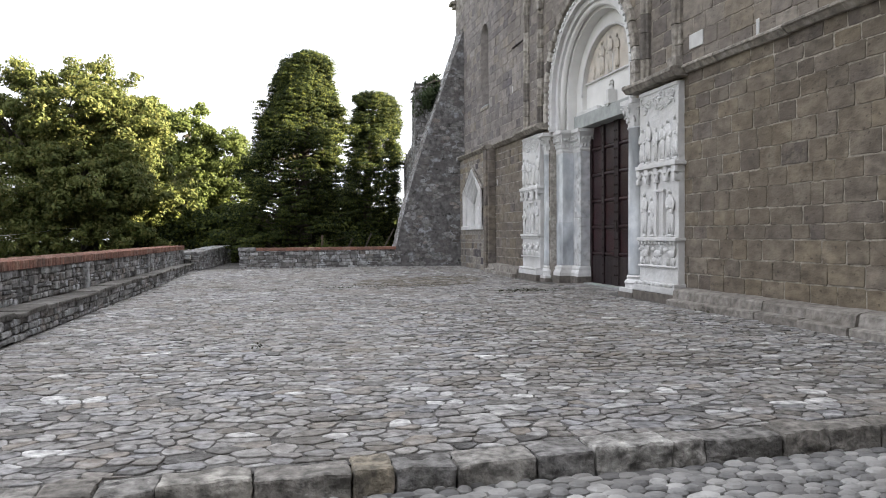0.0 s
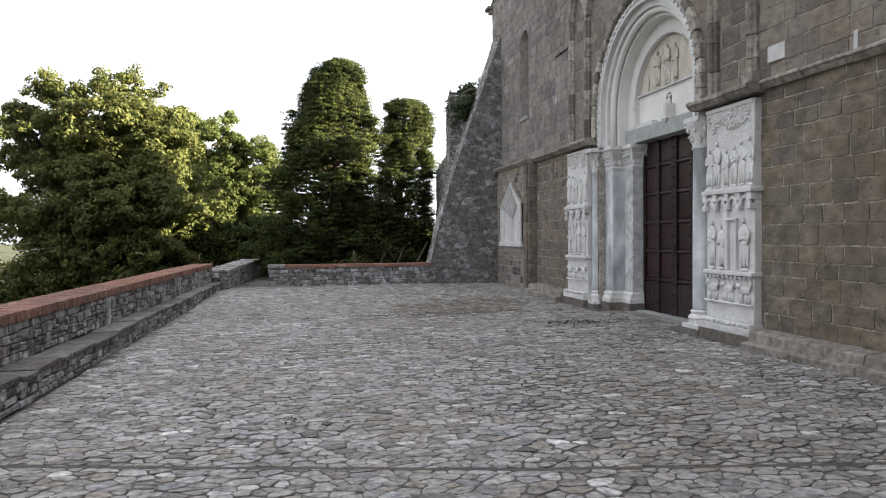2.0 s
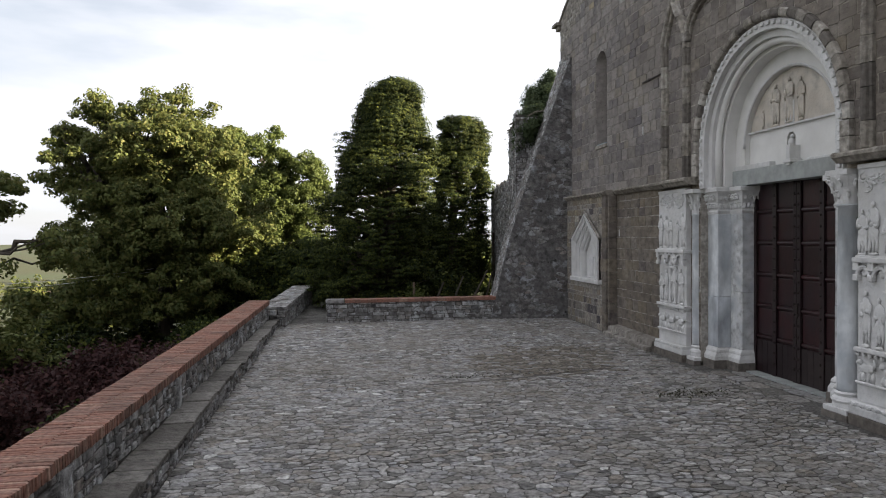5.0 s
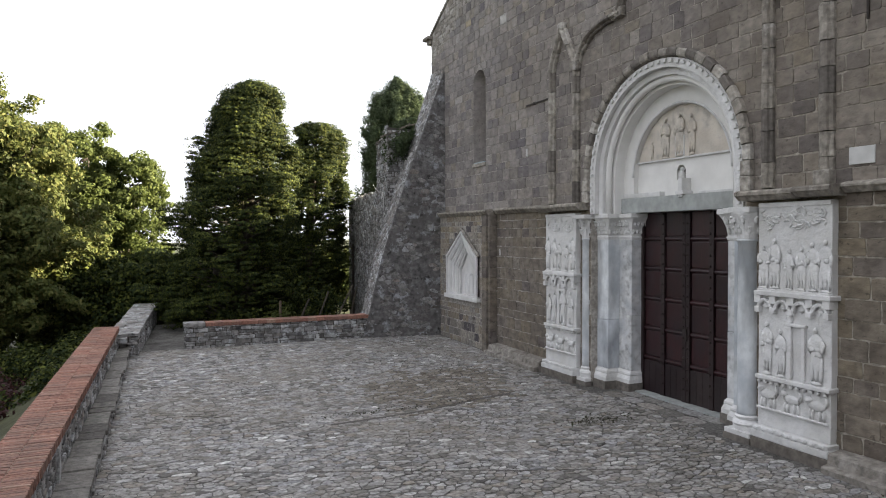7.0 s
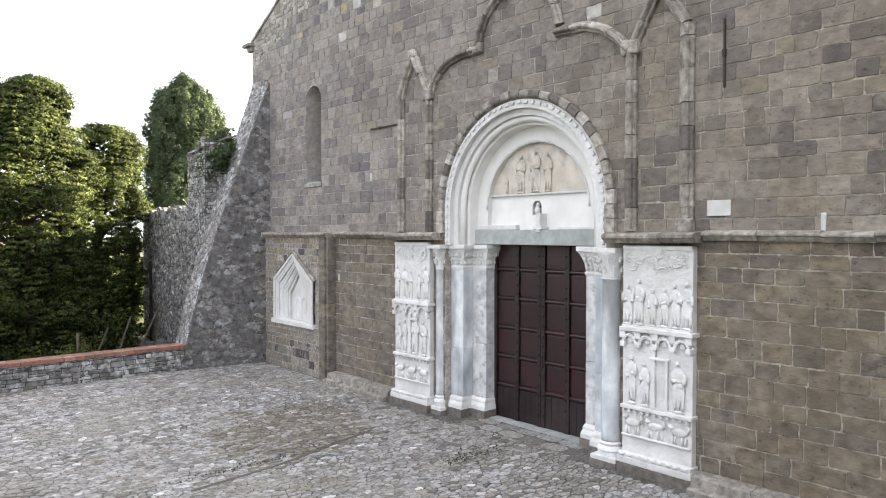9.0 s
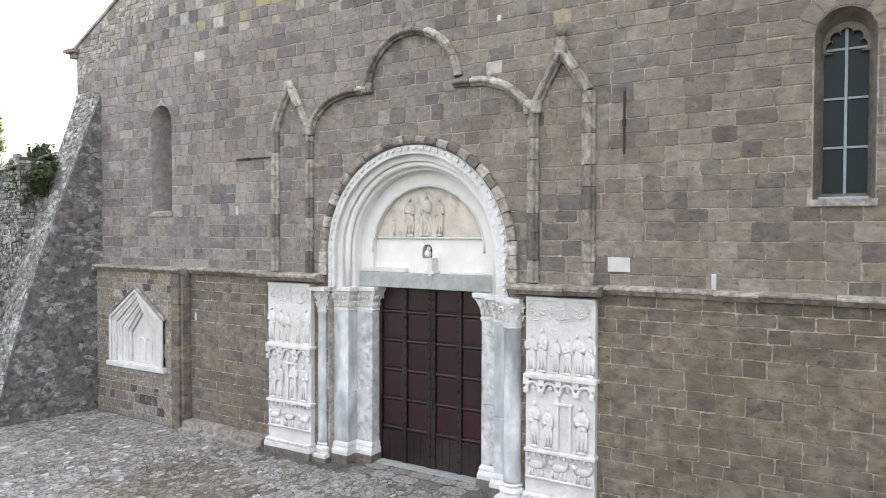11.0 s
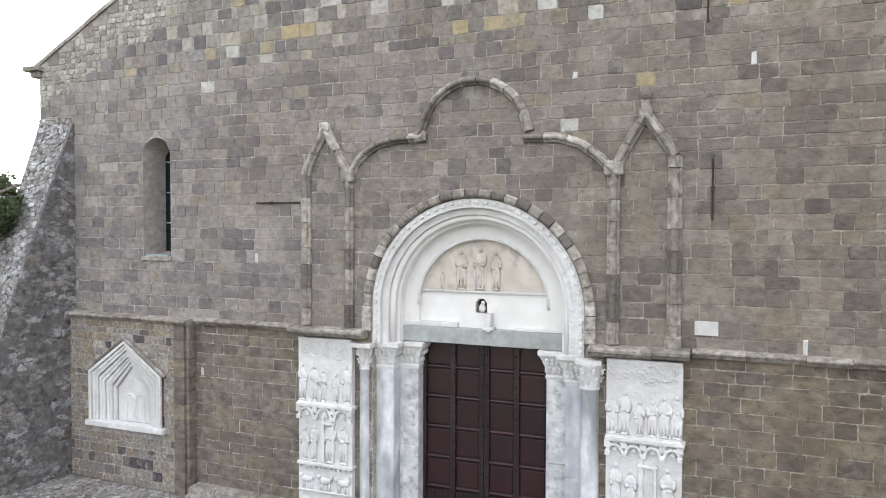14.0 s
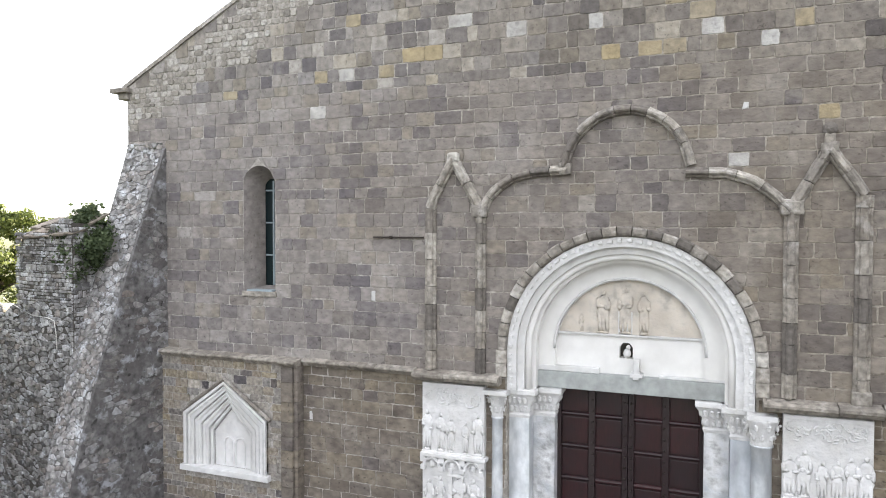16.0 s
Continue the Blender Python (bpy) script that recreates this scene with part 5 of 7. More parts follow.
LINTEL_DARK = make_mat("dark_base_stone", [(0, (0.13, 0.115, 0.10)), (1, (0.17, 0.155, 0.14))], grain=10, mottle=0.35, bump=0.5)
for s in (1, -1):
    def yy(a, b):
        return sorted((CY + s * a, CY + s * b))
    # outer pier, in two stones, and inner jamb
    p0, p1 = yy(1.90, 2.42)
    in_place(part("pier", box(bmesh.new(), 7.62, 8.7, p0, p1, 0.47, 1.62, 0.012), GREY_MARBLE), portal)
    in_place(part("pier", box(bmesh.new(), 7.625, 8.7, p0, p1, 1.625, 3.50, 0.012), GREY_MARBLE), portal)
    capital(p0, p1, 7.62, 8.6, portal, -s)
    moulded_base(p0, p1, 7.62, 8.7, portal)
    j0, j1 = yy(1.44, 1.895)
    in_place(part("jamb", box(bmesh.new(), 7.93, 8.7, j0, j1, 0.47, 1.75, 0.015), WORN), portal)
    in_place(part("jamb", box(bmesh.new(), 7.935, 8.7, j0, j1, 1.755, 3.50, 0.015), WORN), portal)
    capital(j0, j1, 7.93, 8.6, portal, -s)
    moulded_base(j0, j1, 7.93, 8.7, portal)
    # free column
    cy = CY + s * 2.52 if s == 1 else CY - 2.42
    rad = 0.125 if s == 1 else 0.185
    bm = bmesh.new()
    lathe(bm, 7.47 if s == 1 else 7.43, cy, [(rad * 1.05, 0.44), (rad, 0.5), (rad * 0.98, 2.0), (rad * 0.93, 3.48), (rad * 1.08, 3.5), (rad * 1.08, 3.53)], 24)
    in_place(part("column", bm, GREY_MARBLE, smooth=True), portal)
    bm = bmesh.new()
    cx = 7.47 if s == 1 else 7.43
    lathe(bm, cx, cy, [(rad * 1.35, 0.18), (rad * 1.35, 0.26), (rad * 1.45, 0.30), (rad * 1.35, 0.34), (rad * 1.1, 0.37), (rad * 1.22, 0.42), (rad * 1.05, 0.45)], 24)
    box(bm, cx - rad * 1.5, cx + rad * 1.5, cy - rad * 1.5, cy + rad * 1.5, 0.10, 0.185, 0.012)
    in_place(part("column_base", bm, MARBLE), portal)
    in_place(part("base_block", box(bmesh.new(), cx - rad * 1.6, cx + 0.2, cy - rad * 1.6, cy + rad * 1.6, -0.05, 0.10, 0.012), LINTEL_DARK), portal)
    bm = bmesh.new()
    lathe(bm, cx, cy, [(rad, 3.53), (rad * 1.05, 3.66), (rad * 1.25, 3.82), (rad * 1.6, 3.98), (rad * 1.6, 4.0)], 16)
    for lay, z, g in ((0, 3.68, 1.12), (1, 3.86, 1.45)):
        for k in range(8):
            a = 2 * math.pi * (k + 0.5 * lay) / 8
            blob(bm, (cx + rad * g * math.cos(a), cy + rad * g * math.sin(a), z), (0.035, 0.035, 0.07), 1)
            blob(bm, (cx + rad * (g + 0.25) * math.cos(a), cy + rad * (g + 0.25) * math.sin(a), z + 0.055), (0.03, 0.03, 0.025), 1)
    in_place(part("capital", bm, MARBLE), portal)
    in_place(part("abacus", box(bmesh.new(), cx - 0.26, cx + 0.2, cy - 0.25, cy + 0.25, 4.0, 4.095, 0.012), MARBLE), portal)


# ---- carved panels beside the door ----
def carved_panel(y0, y1, seed, tall_left):
    r = random.Random(seed)
    p = thing("carved_panel", "tall white marble panel carved with robed shapes, arches and beasts" if not tall_left else
              "tall white marble panel with three small arches and worn carving", "relief", (7.35, (y0 + y1) / 2, 0), group="portal panels")
    w = y1 - y0
    fx = 7.30
    in_place(part("dark_footing", box(bmesh.new(), 7.16, 7.46, y0 - 0.06, y1 + 0.03, -0.05, 0.17, 0.012), LINTEL_DARK), p)
    bm = box(bmesh.new(), 7.17, 7.46, y0 - 0.05, y1 + 0.03, 0.172, 0.30, 0.02)
    n = 9
    for k in range(n):
        blob(bm, (7.18, y0 + w * (k + 0.5) / n, 0.34), (0.03, w / n * 0.42, 0.04), 1)
    box(bm, 7.19, 7.46, y0 - 0.04, y1 + 0.02, 0.30, 0.37, 0.01)
    in_place(part("footing", bm, MARBLE), p)
    for z0, z1, dx in ((0.37, 1.20, 0.0), (1.202, 2.45, 0.012), (2.452, 4.15, 0.005)):
        in_place(part("slab", box(bmesh.new(), fx + dx, 7.46, y0, y1, z0, z1, 0.016), MARBLE), p)
    # beasts in the lower field
    bm = bmesh.new()
    box(bm, fx - 0.055, fx + 0.02, y0 + 0.02, y1 - 0.02, 0.66, 0.70, 0.012)
    n = 3
    for k in range(n):
        yc = y0 + w * (k + 0.5) / n
        blob(bm, (fx, yc, 0.92), (0.045, w / n * 0.36, 0.085), 2)
        blob(bm, (fx - 0.01, yc + w / n * 0.33, 1.0), (0.045, 0.065, 0.055), 2)
        for d in (-0.28, -0.12, 0.14, 0.26):
            blob(bm, (fx - 0.01, yc + d * w / n, 0.78), (0.045, 0.025, 0.1), 1)
        tube(bm, [(fx - 0.03, yc - w / n * 0.36, 0.93), (fx - 0.05, yc - w / n * 0.44, 1.02), (fx - 0.04, yc - w / n * 0.38, 1.08)], [0.025, 0.022, 0.015], 6)
    roughen(bm, 0.02, 14)
    in_place(part("beast_relief", bm, MARBLE, smooth=True), p)
    # ledge and leaf band
    zl = 1.26 if tall_left else 1.17
    bm = box(bmesh.new(), fx - 0.075, 7.46, y0 - 0.03, y1, zl, zl + 0.07, 0.014)
    for k in range(11):
        blob(bm, (fx - 0.04, y0 + w * (k + 0.5) / 11, zl - 0.04), (0.035, 0.035, 0.045), 1)
    in_place(part("leaf_ledge", bm, MARBLE), p)
    # middle row
    for f, hh in ((0.16, 0.92), (0.40, 0.98), (0.70, 0.88), (0.88, 0.80)) if tall_left else ((0.18, 0.95), (0.66, 0.84), (0.86, 0.95)):
        bm = bmesh.new()
        figure(bm, fx, y0 + w * f, zl + 0.08, hh, r)
        in_place(part("relief_statue", bm, MARBLE, smooth=True), p)
    bm = box(bmesh.new(), fx - 0.045, fx + 0.01, y0 + w * 0.50, y0 + w * 0.56, zl + 0.1, zl + 1.12, 0.012)
    box(bm, fx - 0.045, fx + 0.01, y0 + w * 0.32, y0 + w * 0.36, zl + 0.1, zl + 0.95, 0.012)
    box(bm, fx - 0.055, fx + 0.01, y0 + w * 0.30, y0 + w * 0.58, zl + 0.95, zl + 1.0, 0.012)
    in_place(part("relief_doorway", bm, MARBLE), p)
    # small arcade
    za = 2.36
    bm = bmesh.new()
    n = 3 if tall_left else 4
    box(bm, fx - 0.10, 7.46, y0 - 0.05, y1 + 0.01, za + 0.23, za + 0.31, 0.014)
    for k in range(n):
        yc = y0 + w * (k + 0.5) / n
        half = w / n / 2
        pts = [(fx - 0.045, yc + half * 0.78 * math.cos(math.pi * i / 8), za + half * 0.9 * math.sin(math.pi * i / 8)) for i in range(9)]
        tube(bm, pts, [0.034] * 9, 6)
        blob(bm, (fx - 0.01, yc, za + 0.06), (0.028, half * 0.35, half * 0.4), 1)
    for k in range(n + 1):
        yc = y0 + w * k / n
        yc = min(max(yc, y0 + 0.04), y1 - 0.04)
        box(bm, fx - 0.085, fx + 0.02, yc - 0.05, yc + 0.05, za - 0.06, za + 0.04, 0.014)
        box(bm, fx - 0.075, fx + 0.02, yc - 0.065, yc + 0.065, za + 0.1, za + 0.235, 0.014)
    in_place(part("small_arcade", bm, MARBLE), p)
    # upper row
    for k, f in enumerate((0.1, 0.3, 0.52, 0.7, 0.9) if tall_left else (0.09, 0.24, 0.4, 0.56, 0.76, 0.91)):
        bm = bmesh.new()
        figure(bm, fx, y0 + w * f + r.uniform(-0.02, 0.02), 2.70, r.uniform(0.66, 0.92), r)
        in_place(part("relief_statue", bm, MARBLE, smooth=True), p)
    bm = box(bmesh.new(), fx - 0.05, fx + 0.01, y0 + 0.01, y1 - 0.01, 2.66, 2.705, 0.01)
    in_place(part("relief_ledge", bm, MARBLE), p)
    # scrollwork at the head
    bm = bmesh.new()
    for k in range(34):
        yc, zc = y0 + r.uniform(0.1, 0.9) * w, 3.88 + r.uniform(-0.13, 0.12)
        rr = r.uniform(0.05, 0.1)
        a0 = r.uniform(0, 6)
        tube(bm, [(fx - 0.005, yc + rr * math.cos(a0 + i * 0.7), zc + rr * 0.8 * math.sin(a0 + i * 0.7)) for i in range(6)], [0.014, 0.022, 0.024, 0.022, 0.018, 0.012], 5)
    box(bm, fx - 0.02, fx + 0.02, y0 + 0.01, y1 - 0.01, 4.07, 4.145, 0.01)
    in_place(part("scroll_relief", bm, MARBLE, smooth=False), p)
    return p


carved_panel(18.46, 19.84, 5, True)
carved_panel(11.56, 12.95, 6, False)

# ---- door ----
door = thing("door_1", "closed red-brown panelled double wooden door with iron studs", "door", (8.2, CY, 0), kind="structure")
DX = 8.22
rails_z = [0.76, 1.44, 2.12, 2.80, 3.47]
for s in (1, -1):
    leaf = part("door_leaf", box(bmesh.new(), DX + 0.055, DX + 0.12, *sorted((CY + s * 0.005, CY + s * 1.45)), 0.03, 4.11, 0.004), WOOD)
    in_place(leaf, door)
    for a, b in ((0.0, 0.115), (0.66, 0.79), (1.36, 1.45)):
        ob = part("stile", box(bmesh.new(), DX - 0.012, DX + 0.055, *sorted((CY + s * (a + 0.006), CY + s * b)), 0.03, 4.11, 0.008), WOOD_DARK)
        ob.parent = leaf
    for a, b in ((0.117, 0.658), (0.792, 1.358)):
        y0, y1 = sorted((CY + s * a, CY + s * b))
        for z in rails_z:
            bm = bmesh.new()
            prof = [(DX + 0.056, z + 0.01), (DX + 0.03, z + 0.014), (DX + 0.012, z + 0.03), (DX + 0.006, z + 0.055), (DX + 0.012, z + 0.08), (DX + 0.034, z + 0.096), (DX + 0.056, z + 0.1)]
            r0, r1 = [[bm.verts.new((x, y, zz)) for x, zz in prof] for y in (y0, y1)]
            for k in range(7):
                m = (k + 1) % 7
                bm.faces.new((r0[k], r0[m], r1[m], r1[k]))
            bm.faces.new(r0[::-1]), bm.faces.new(r1)
            bmesh.ops.recalc_face_normals(bm, faces=bm.faces[:])
            part("rail", bm, WOOD).parent = leaf
        # panels between the rails, with a sunk edge
        for zb, zt in zip([z + 0.125 for z in rails_z], [z - 0.012 for z in rails_z[1:]] + [4.10]):
            bm = box(bmesh.new(), DX + 0.034, DX + 0.056, y0 + 0.018, y1 - 0.018, zb - 0.005, zt - 0.002, 0.010)
            part("door_panel", bm, WOOD).parent = leaf
        # upright boards below the lowest rail
        for k in range(3):
            ya, yb = y0 + (y1 - y0) * k / 3, y0 + (y1 - y0) * (k + 1) / 3
            part("board", box(bmesh.new(), DX + 0.012, DX + 0.056, ya + 0.003, yb - 0.003, 0.035, 0.745, 0.006), WOOD_DARK).parent = leaf
    stud = bpy.data.meshes.new("stud")
    bm = bmesh.new()
    bmesh.ops.create_uvsphere(bm, u_segments=8, v_segments=5, radius=0.027)
    bm.to_mesh(stud)
    bm.free()
    stud.materials.append(IRON)
    for a in (0.058, 0.71):
        for k in range(18):
            st = new("stud", stud)
            st.location = (DX - 0.014, CY + s * a, 0.3 + 0.222 * k)
            st.parent = leaf
in_place(part("latch", box(bmesh.new(), DX - 0.035, DX - 0.012, CY - 0.05, CY - 0.02, 1.35, 1.62, 0.004), IRON), door)
sill = part("threshold", box(bmesh.new(), 7.98, 8.72, CY - 1.44, CY + 1.44, -0.05, 0.03, 0.01), LINTEL)
tagged(sill, "pale worn stone threshold under the church door", "threshold", kind="structure")

# ---- blind arcade of hood mouldings ----
arcade = thing("blind_arcade", "blind arcade of pale and dark moulding stones, cusped and gabled", "arcade", (7.4, CY, 6), kind="structure")


def moulding_run(path, width=0.24, proud=0.13, seg=0.42, seed=0):
    """Moulding stones laid along a path of (y, z) on the front."""
    r = random.Random(seed)
    pts = [Vector((0, y, z)) for y, z in path]
    cum = [0.0]
    for a, b in zip(pts, pts[1:]):
        cum.append(cum[-1] + (b - a).length)
    total = cum[-1]

    def at(d):
        d = min(max(d, 0), total)
        for i in range(len(pts) - 1):
            if d <= cum[i + 1] + 1e-9:
                f = (d - cum[i]) / ((cum[i + 1] - cum[i]) or 1)
                return pts[i].lerp(pts[i + 1], f), (pts[i + 1] - pts[i]).normalized()
        return pts[-1], (pts[-1] - pts[-2]).normalized()

    d = 0.0
    while d < total - 0.04:
        e = min(d + seg * r.uniform(0.75, 1.25), total)
        if total - e < 0.15:
            e = total
        bm = bmesh.new()
        o = r.uniform(-0.012, 0.012)
        rows = []
        steps = max(2, int((e - d) / 0.12) + 1)
        for i in range(steps):
            p, t = at(d + 0.006 + (e - d - 0.012) * i / (steps - 1))
            nrm = Vector((0, -t.z, t.y))
            prof = [(width * a_, proud * b_) for a_, b_ in ((-0.5, 0.0), (-0.5, 0.5), (-0.42, 0.62), (-0.30, 0.66), (-0.24, 0.95), (-0.1, 1.12), (0.1, 1.12), (0.24, 0.95), (0.30, 0.66), (0.42, 0.62), (0.5, 0.5), (0.5, 0.0))]
            rows.append([bm.verts.new((FX + 0.01 - h - (o if h else 0), *(p + nrm * u).yz)) for u, h in prof])
        for a, b in zip(rows, rows[1:]):
            for k in range(12):
                m = (k + 1) % 12
                bm.faces.new((a[k], b[k], b[m], a[m]))
        bm.faces.new(rows[0][::-1]), bm.faces.new(rows[-1])
        bmesh.ops.recalc_face_normals(bm, faces=bm.faces[:])
        for v in bm.verts:
            v.co += Vector((noise.noise(v.co * 9) * 0.014, noise.noise(v.co * 9 + Vector((3, 0, 0))) * 0.010, noise.noise(v.co * 9 + Vector((0, 3, 0))) * 0.010))
        shaft = len(path) == 2 and path[0][1] < 5
        pick = r.random()
        in_place(part("moulding_stone", bm, TRACERY_DARK if pick < 0.28 else TRIM if shaft and pick < 0.8 else TRACERY), arcade)
        d = e


def arc(cy, cz, r, a0, a1, n=14, squash=1.0):
    return [(cy + r * math.cos(radians(a0 + (a1 - a0) * k / n)), cz + squash * r * math.sin(radians(a0 + (a1 - a0) * k / n))) for k in range(n + 1)]


moulding_run([(19.69, 4.40), (19.69, 7.80)], 0.25, 0.15, 0.5, 1)
moulding_run([(18.58, 4.40), (18.58, 7.66)], 0.22, 0.15, 0.42, 2)
moulding_run([(12.86, 4.40), (12.86, 7.68)], 0.24, 0.15, 0.5, 3)
moulding_run([(11.75, 4.40), (11.75, 7.96)], 0.26, 0.15, 0.48, 4)
moulding_run([(19.69, 7.80), (19.62, 8.02), (19.17, 8.82)], 0.21, 0.17, 0.5, 5)
moulding_run([(19.17, 8.80), (18.80, 8.14), (18.60, 7.80)], 0.21, 0.16, 0.5, 6)
moulding_run([(18.56, 7.70), (18.42, 8.0), (18.2, 8.22), (17.9, 8.40), (17.5, 8.50), (16.80, 8.53)], 0.19, 0.17, 0.40, 7)
moulding_run([(16.88, 8.58)] + arc(15.70, 8.52, 1.14, 12, 168, 18, 0.98) + [(14.52, 8.54)], 0.19, 0.17, 0.36, 8)
moulding_run([(14.62, 8.42), (13.95, 8.40), (13.5, 8.26), (13.15, 8.0), (12.88, 7.70)], 0.19, 0.17, 0.40, 9)
moulding_run([(12.84, 7.74), (12.7, 8.02), (12.29, 8.76)], 0.21, 0.16, 0.5, 10)
moulding_run([(12.29, 8.76), (11.92, 8.22), (11.76, 7.96)], 0.21, 0.17, 0.5, 11)
# stones where the mouldings meet
for y, z, w, h in ((18.59, 7.74, 0.34, 0.26), (12.86, 7.76, 0.36, 0.28), (16.84, 8.54, 0.24, 0.24), (19.17, 8.84, 0.26, 0.22), (12.29, 8.78, 0.26, 0.2)):
    bm = box(bmesh.new(), FX - 0.165, FX + 0.01, y - w / 2, y + w / 2, z - h / 2, z + h / 2, 0.05)
    for v in bm.verts:
        v.co += Vector((noise.noise(v.co * 7) * 0.02, noise.noise(v.co * 7 + Vector((3, 0, 0))) * 0.03, noise.noise(v.co * 7 + Vector((0, 3, 0))) * 0.03))
    in_place(part("junction_stone", bm, TRACERY), arcade)
bm = box(bmesh.new(), FX - 0.13, FX, 12.21, 12.37, 8.80, 9.02, 0.02)
blob(bm, (FX - 0.08, 12.29, 9.1), (0.09, 0.12, 0.12), 2)
in_place(part("finial", bm, TRACERY), arcade)
in_place(part("foot_stone", box(bmesh.new(), FX - 0.17, FX, 11.6, 11.9, 4.385, 4.62, 0.03), TRACERY), arcade)


# ---- windows ----
def arched_window(name, cy, half, z0, cz, depth, glass_half, label, tracery):
    w = thing(name, label, "window", (FX, cy, z0), kind="structure")
    xg = FX + depth
    # splayed reveal
    out = arch_outline(cy, half, z0, cz, steps=22)
    inn = arch_outline(cy, glass_half, z0 + 0.12, cz - 0.05, steps=22)
    bm = bmesh.new()
    a = [bm.verts.new((FX - 0.002, y, z)) for y, z in out]
    b = [bm.verts.new((xg, y, z)) for y, z in inn]
    n = len(a)
    for k in range(n):
        m = (k + 1) % n
        bm.faces.new((a[k], a[m], b[m], b[k]))
    # stone plate round the glass
    c = [bm.verts.new((xg, y, z)) for y, z in arch_outline(cy, half + 0.1, z0 - 0.05, cz + 0.02, steps=22)]
    d = [bm.verts.new((xg + 0.02, v.co.y, v.co.z)) for v in c]
    for k in range(n):
        m = (k + 1) % n
        bm.faces.new((b[k], b[m], c[m], c[k]))
        bm.faces.new((c[k], c[m], d[m], d[k]))
    bmesh.ops.recalc_face_normals(bm, faces=bm.faces[:])
    in_place(part("reveal", bm, ASHLAR), w)
    bm = bmesh.new()
    bm.faces.new([bm.verts.new((xg + 0.05, y, z)) for y, z in arch_outline(cy, glass_half + 0.05, z0 + 0.06, cz, steps=22)])
    in_place(part("pane", bm, GLASS), w)
    top = cz + glass_half
    in_place(part("mullion", box(bmesh.new(), xg + 0.01, xg + 0.045, cy - 0.022, cy + 0.022, z0 + 0.12, top - 0.1, 0.004), STEEL), w)
    k, z = 0, z0 + 0.85
    while z < top - 0.2:
        for s in (1, -1):
            in_place(part("glazing_bar", box(bmesh.new(), xg + 0.012, xg + 0.04, *sorted((cy + s * 0.024, cy + s * glass_half)), z - 0.018, z + 0.018, 0.004), STEEL), w)
        z += 0.78
    in_place(part("window_sill", box(bmesh.new(), FX - 0.05, xg, cy - half - 0.04, cy + half + 0.04, z0 - 0.10, z0 + 0.012, 0.015), TRACERY), w)
    in_place(part("flashing", box(bmesh.new(), FX - 0.02, xg, cy - half * 0.8, cy + half * 0.8, z0 + 0.014, z0 + 0.05, 0.004), STEEL), w)
    if tracery:
        # plate with five round cusps cut out of its lower edge
        lobes = [(cy + 0.62 * glass_half * math.cos(radians(a)), cz - 0.10 + 0.62 * glass_half * math.sin(radians(a))) for a in (0, 45, 90, 135, 180)]
        inner = []
        for k, (ly, lz) in enumerate(lobes):
            mid = 45 * k
            inner += [(ly + 0.095 * math.cos(radians(mid + d)), lz + 0.095 * math.sin(radians(mid + d))) for d in (-95, -60, -30, 0, 30, 60, 95)]
        outer = [(cy + (glass_half + 0.02) * math.cos(math.pi * k / 24), cz - 0.05 + (glass_half + 0.02) * math.sin(math.pi * k / 24)) for k in range(25)]
        outline = [(cy + glass_half + 0.02, cz - 0.2)] + outer + [(cy - glass_half - 0.02, cz - 0.2)] + inner[::-1]
        in_place(slab_with_holes("cusped_head", outline, [], xg - 0.06, xg + 0.02, ASHLAR), w)
    return w


arched_window("window_1", 24.06, 0.44, 5.88, 8.40, 0.55, 0.22, "tall narrow round-headed window with dark leaded glass", False)
arched_window("window_2", 7.68, 0.42, 5.88, 8.42, 0.42, 0.31, "tall round-headed window with green-dark glass and pale bars", True)
# arch stones round the right window
winhead = thing("window_hood", "brown rough arch stones over a round-headed window", "arch", (FX, 7.68, 8.6), kind="structure")
for k in range(7):
    a0, a1 = math.pi * k / 7 + 0.02, math.pi * (k + 1) / 7 - 0.02
    bm = bmesh.new()
    rows = []
    for i in range(3):
        a = a0 + (a1 - a0) * i / 2
        rows.append([bm.verts.new((x, 7.68 + r * math.cos(a), 8.42 + r * math.sin(a))) for r, x in ((0.44, FX - 0.02), (0.72, FX - 0.022), (0.72, FX + 0.01), (0.44, FX + 0.01))])
    for p, q in zip(rows, rows[1:]):
        for j in range(4):
            m = (j + 1) % 4
            bm.faces.new((p[j], q[j], q[m], p[m]))
    bm.faces.new(rows[0][::-1]), bm.faces.new(rows[-1])
    bmesh.ops.recalc_face_normals(bm, faces=bm.faces[:])
    in_place(part("arch_stone", bm, ASHLAR), winhead)

# ---- gabled marble niche ----
nic = thing("gabled_niche", "white marble blind niche with stepped gabled frames", "niche", (7.25, 24.9, 1.6))


def house(h, t):
    """The niche's outline, t from 0 (outer) to 1 (inner)."""
    wl, wr = 26.10 + (25.33 - 26.10) * t, 23.72 + (24.34 - 23.72) * t
    zs, za = 2.92 + (2.45 - 2.92) * t, 3.74 + (3.05 - 3.74) * t
    return [(wr, 1.64), (wl, 1.64), (wl, zs), ((wl + wr) / 2, za), (wr, zs)]


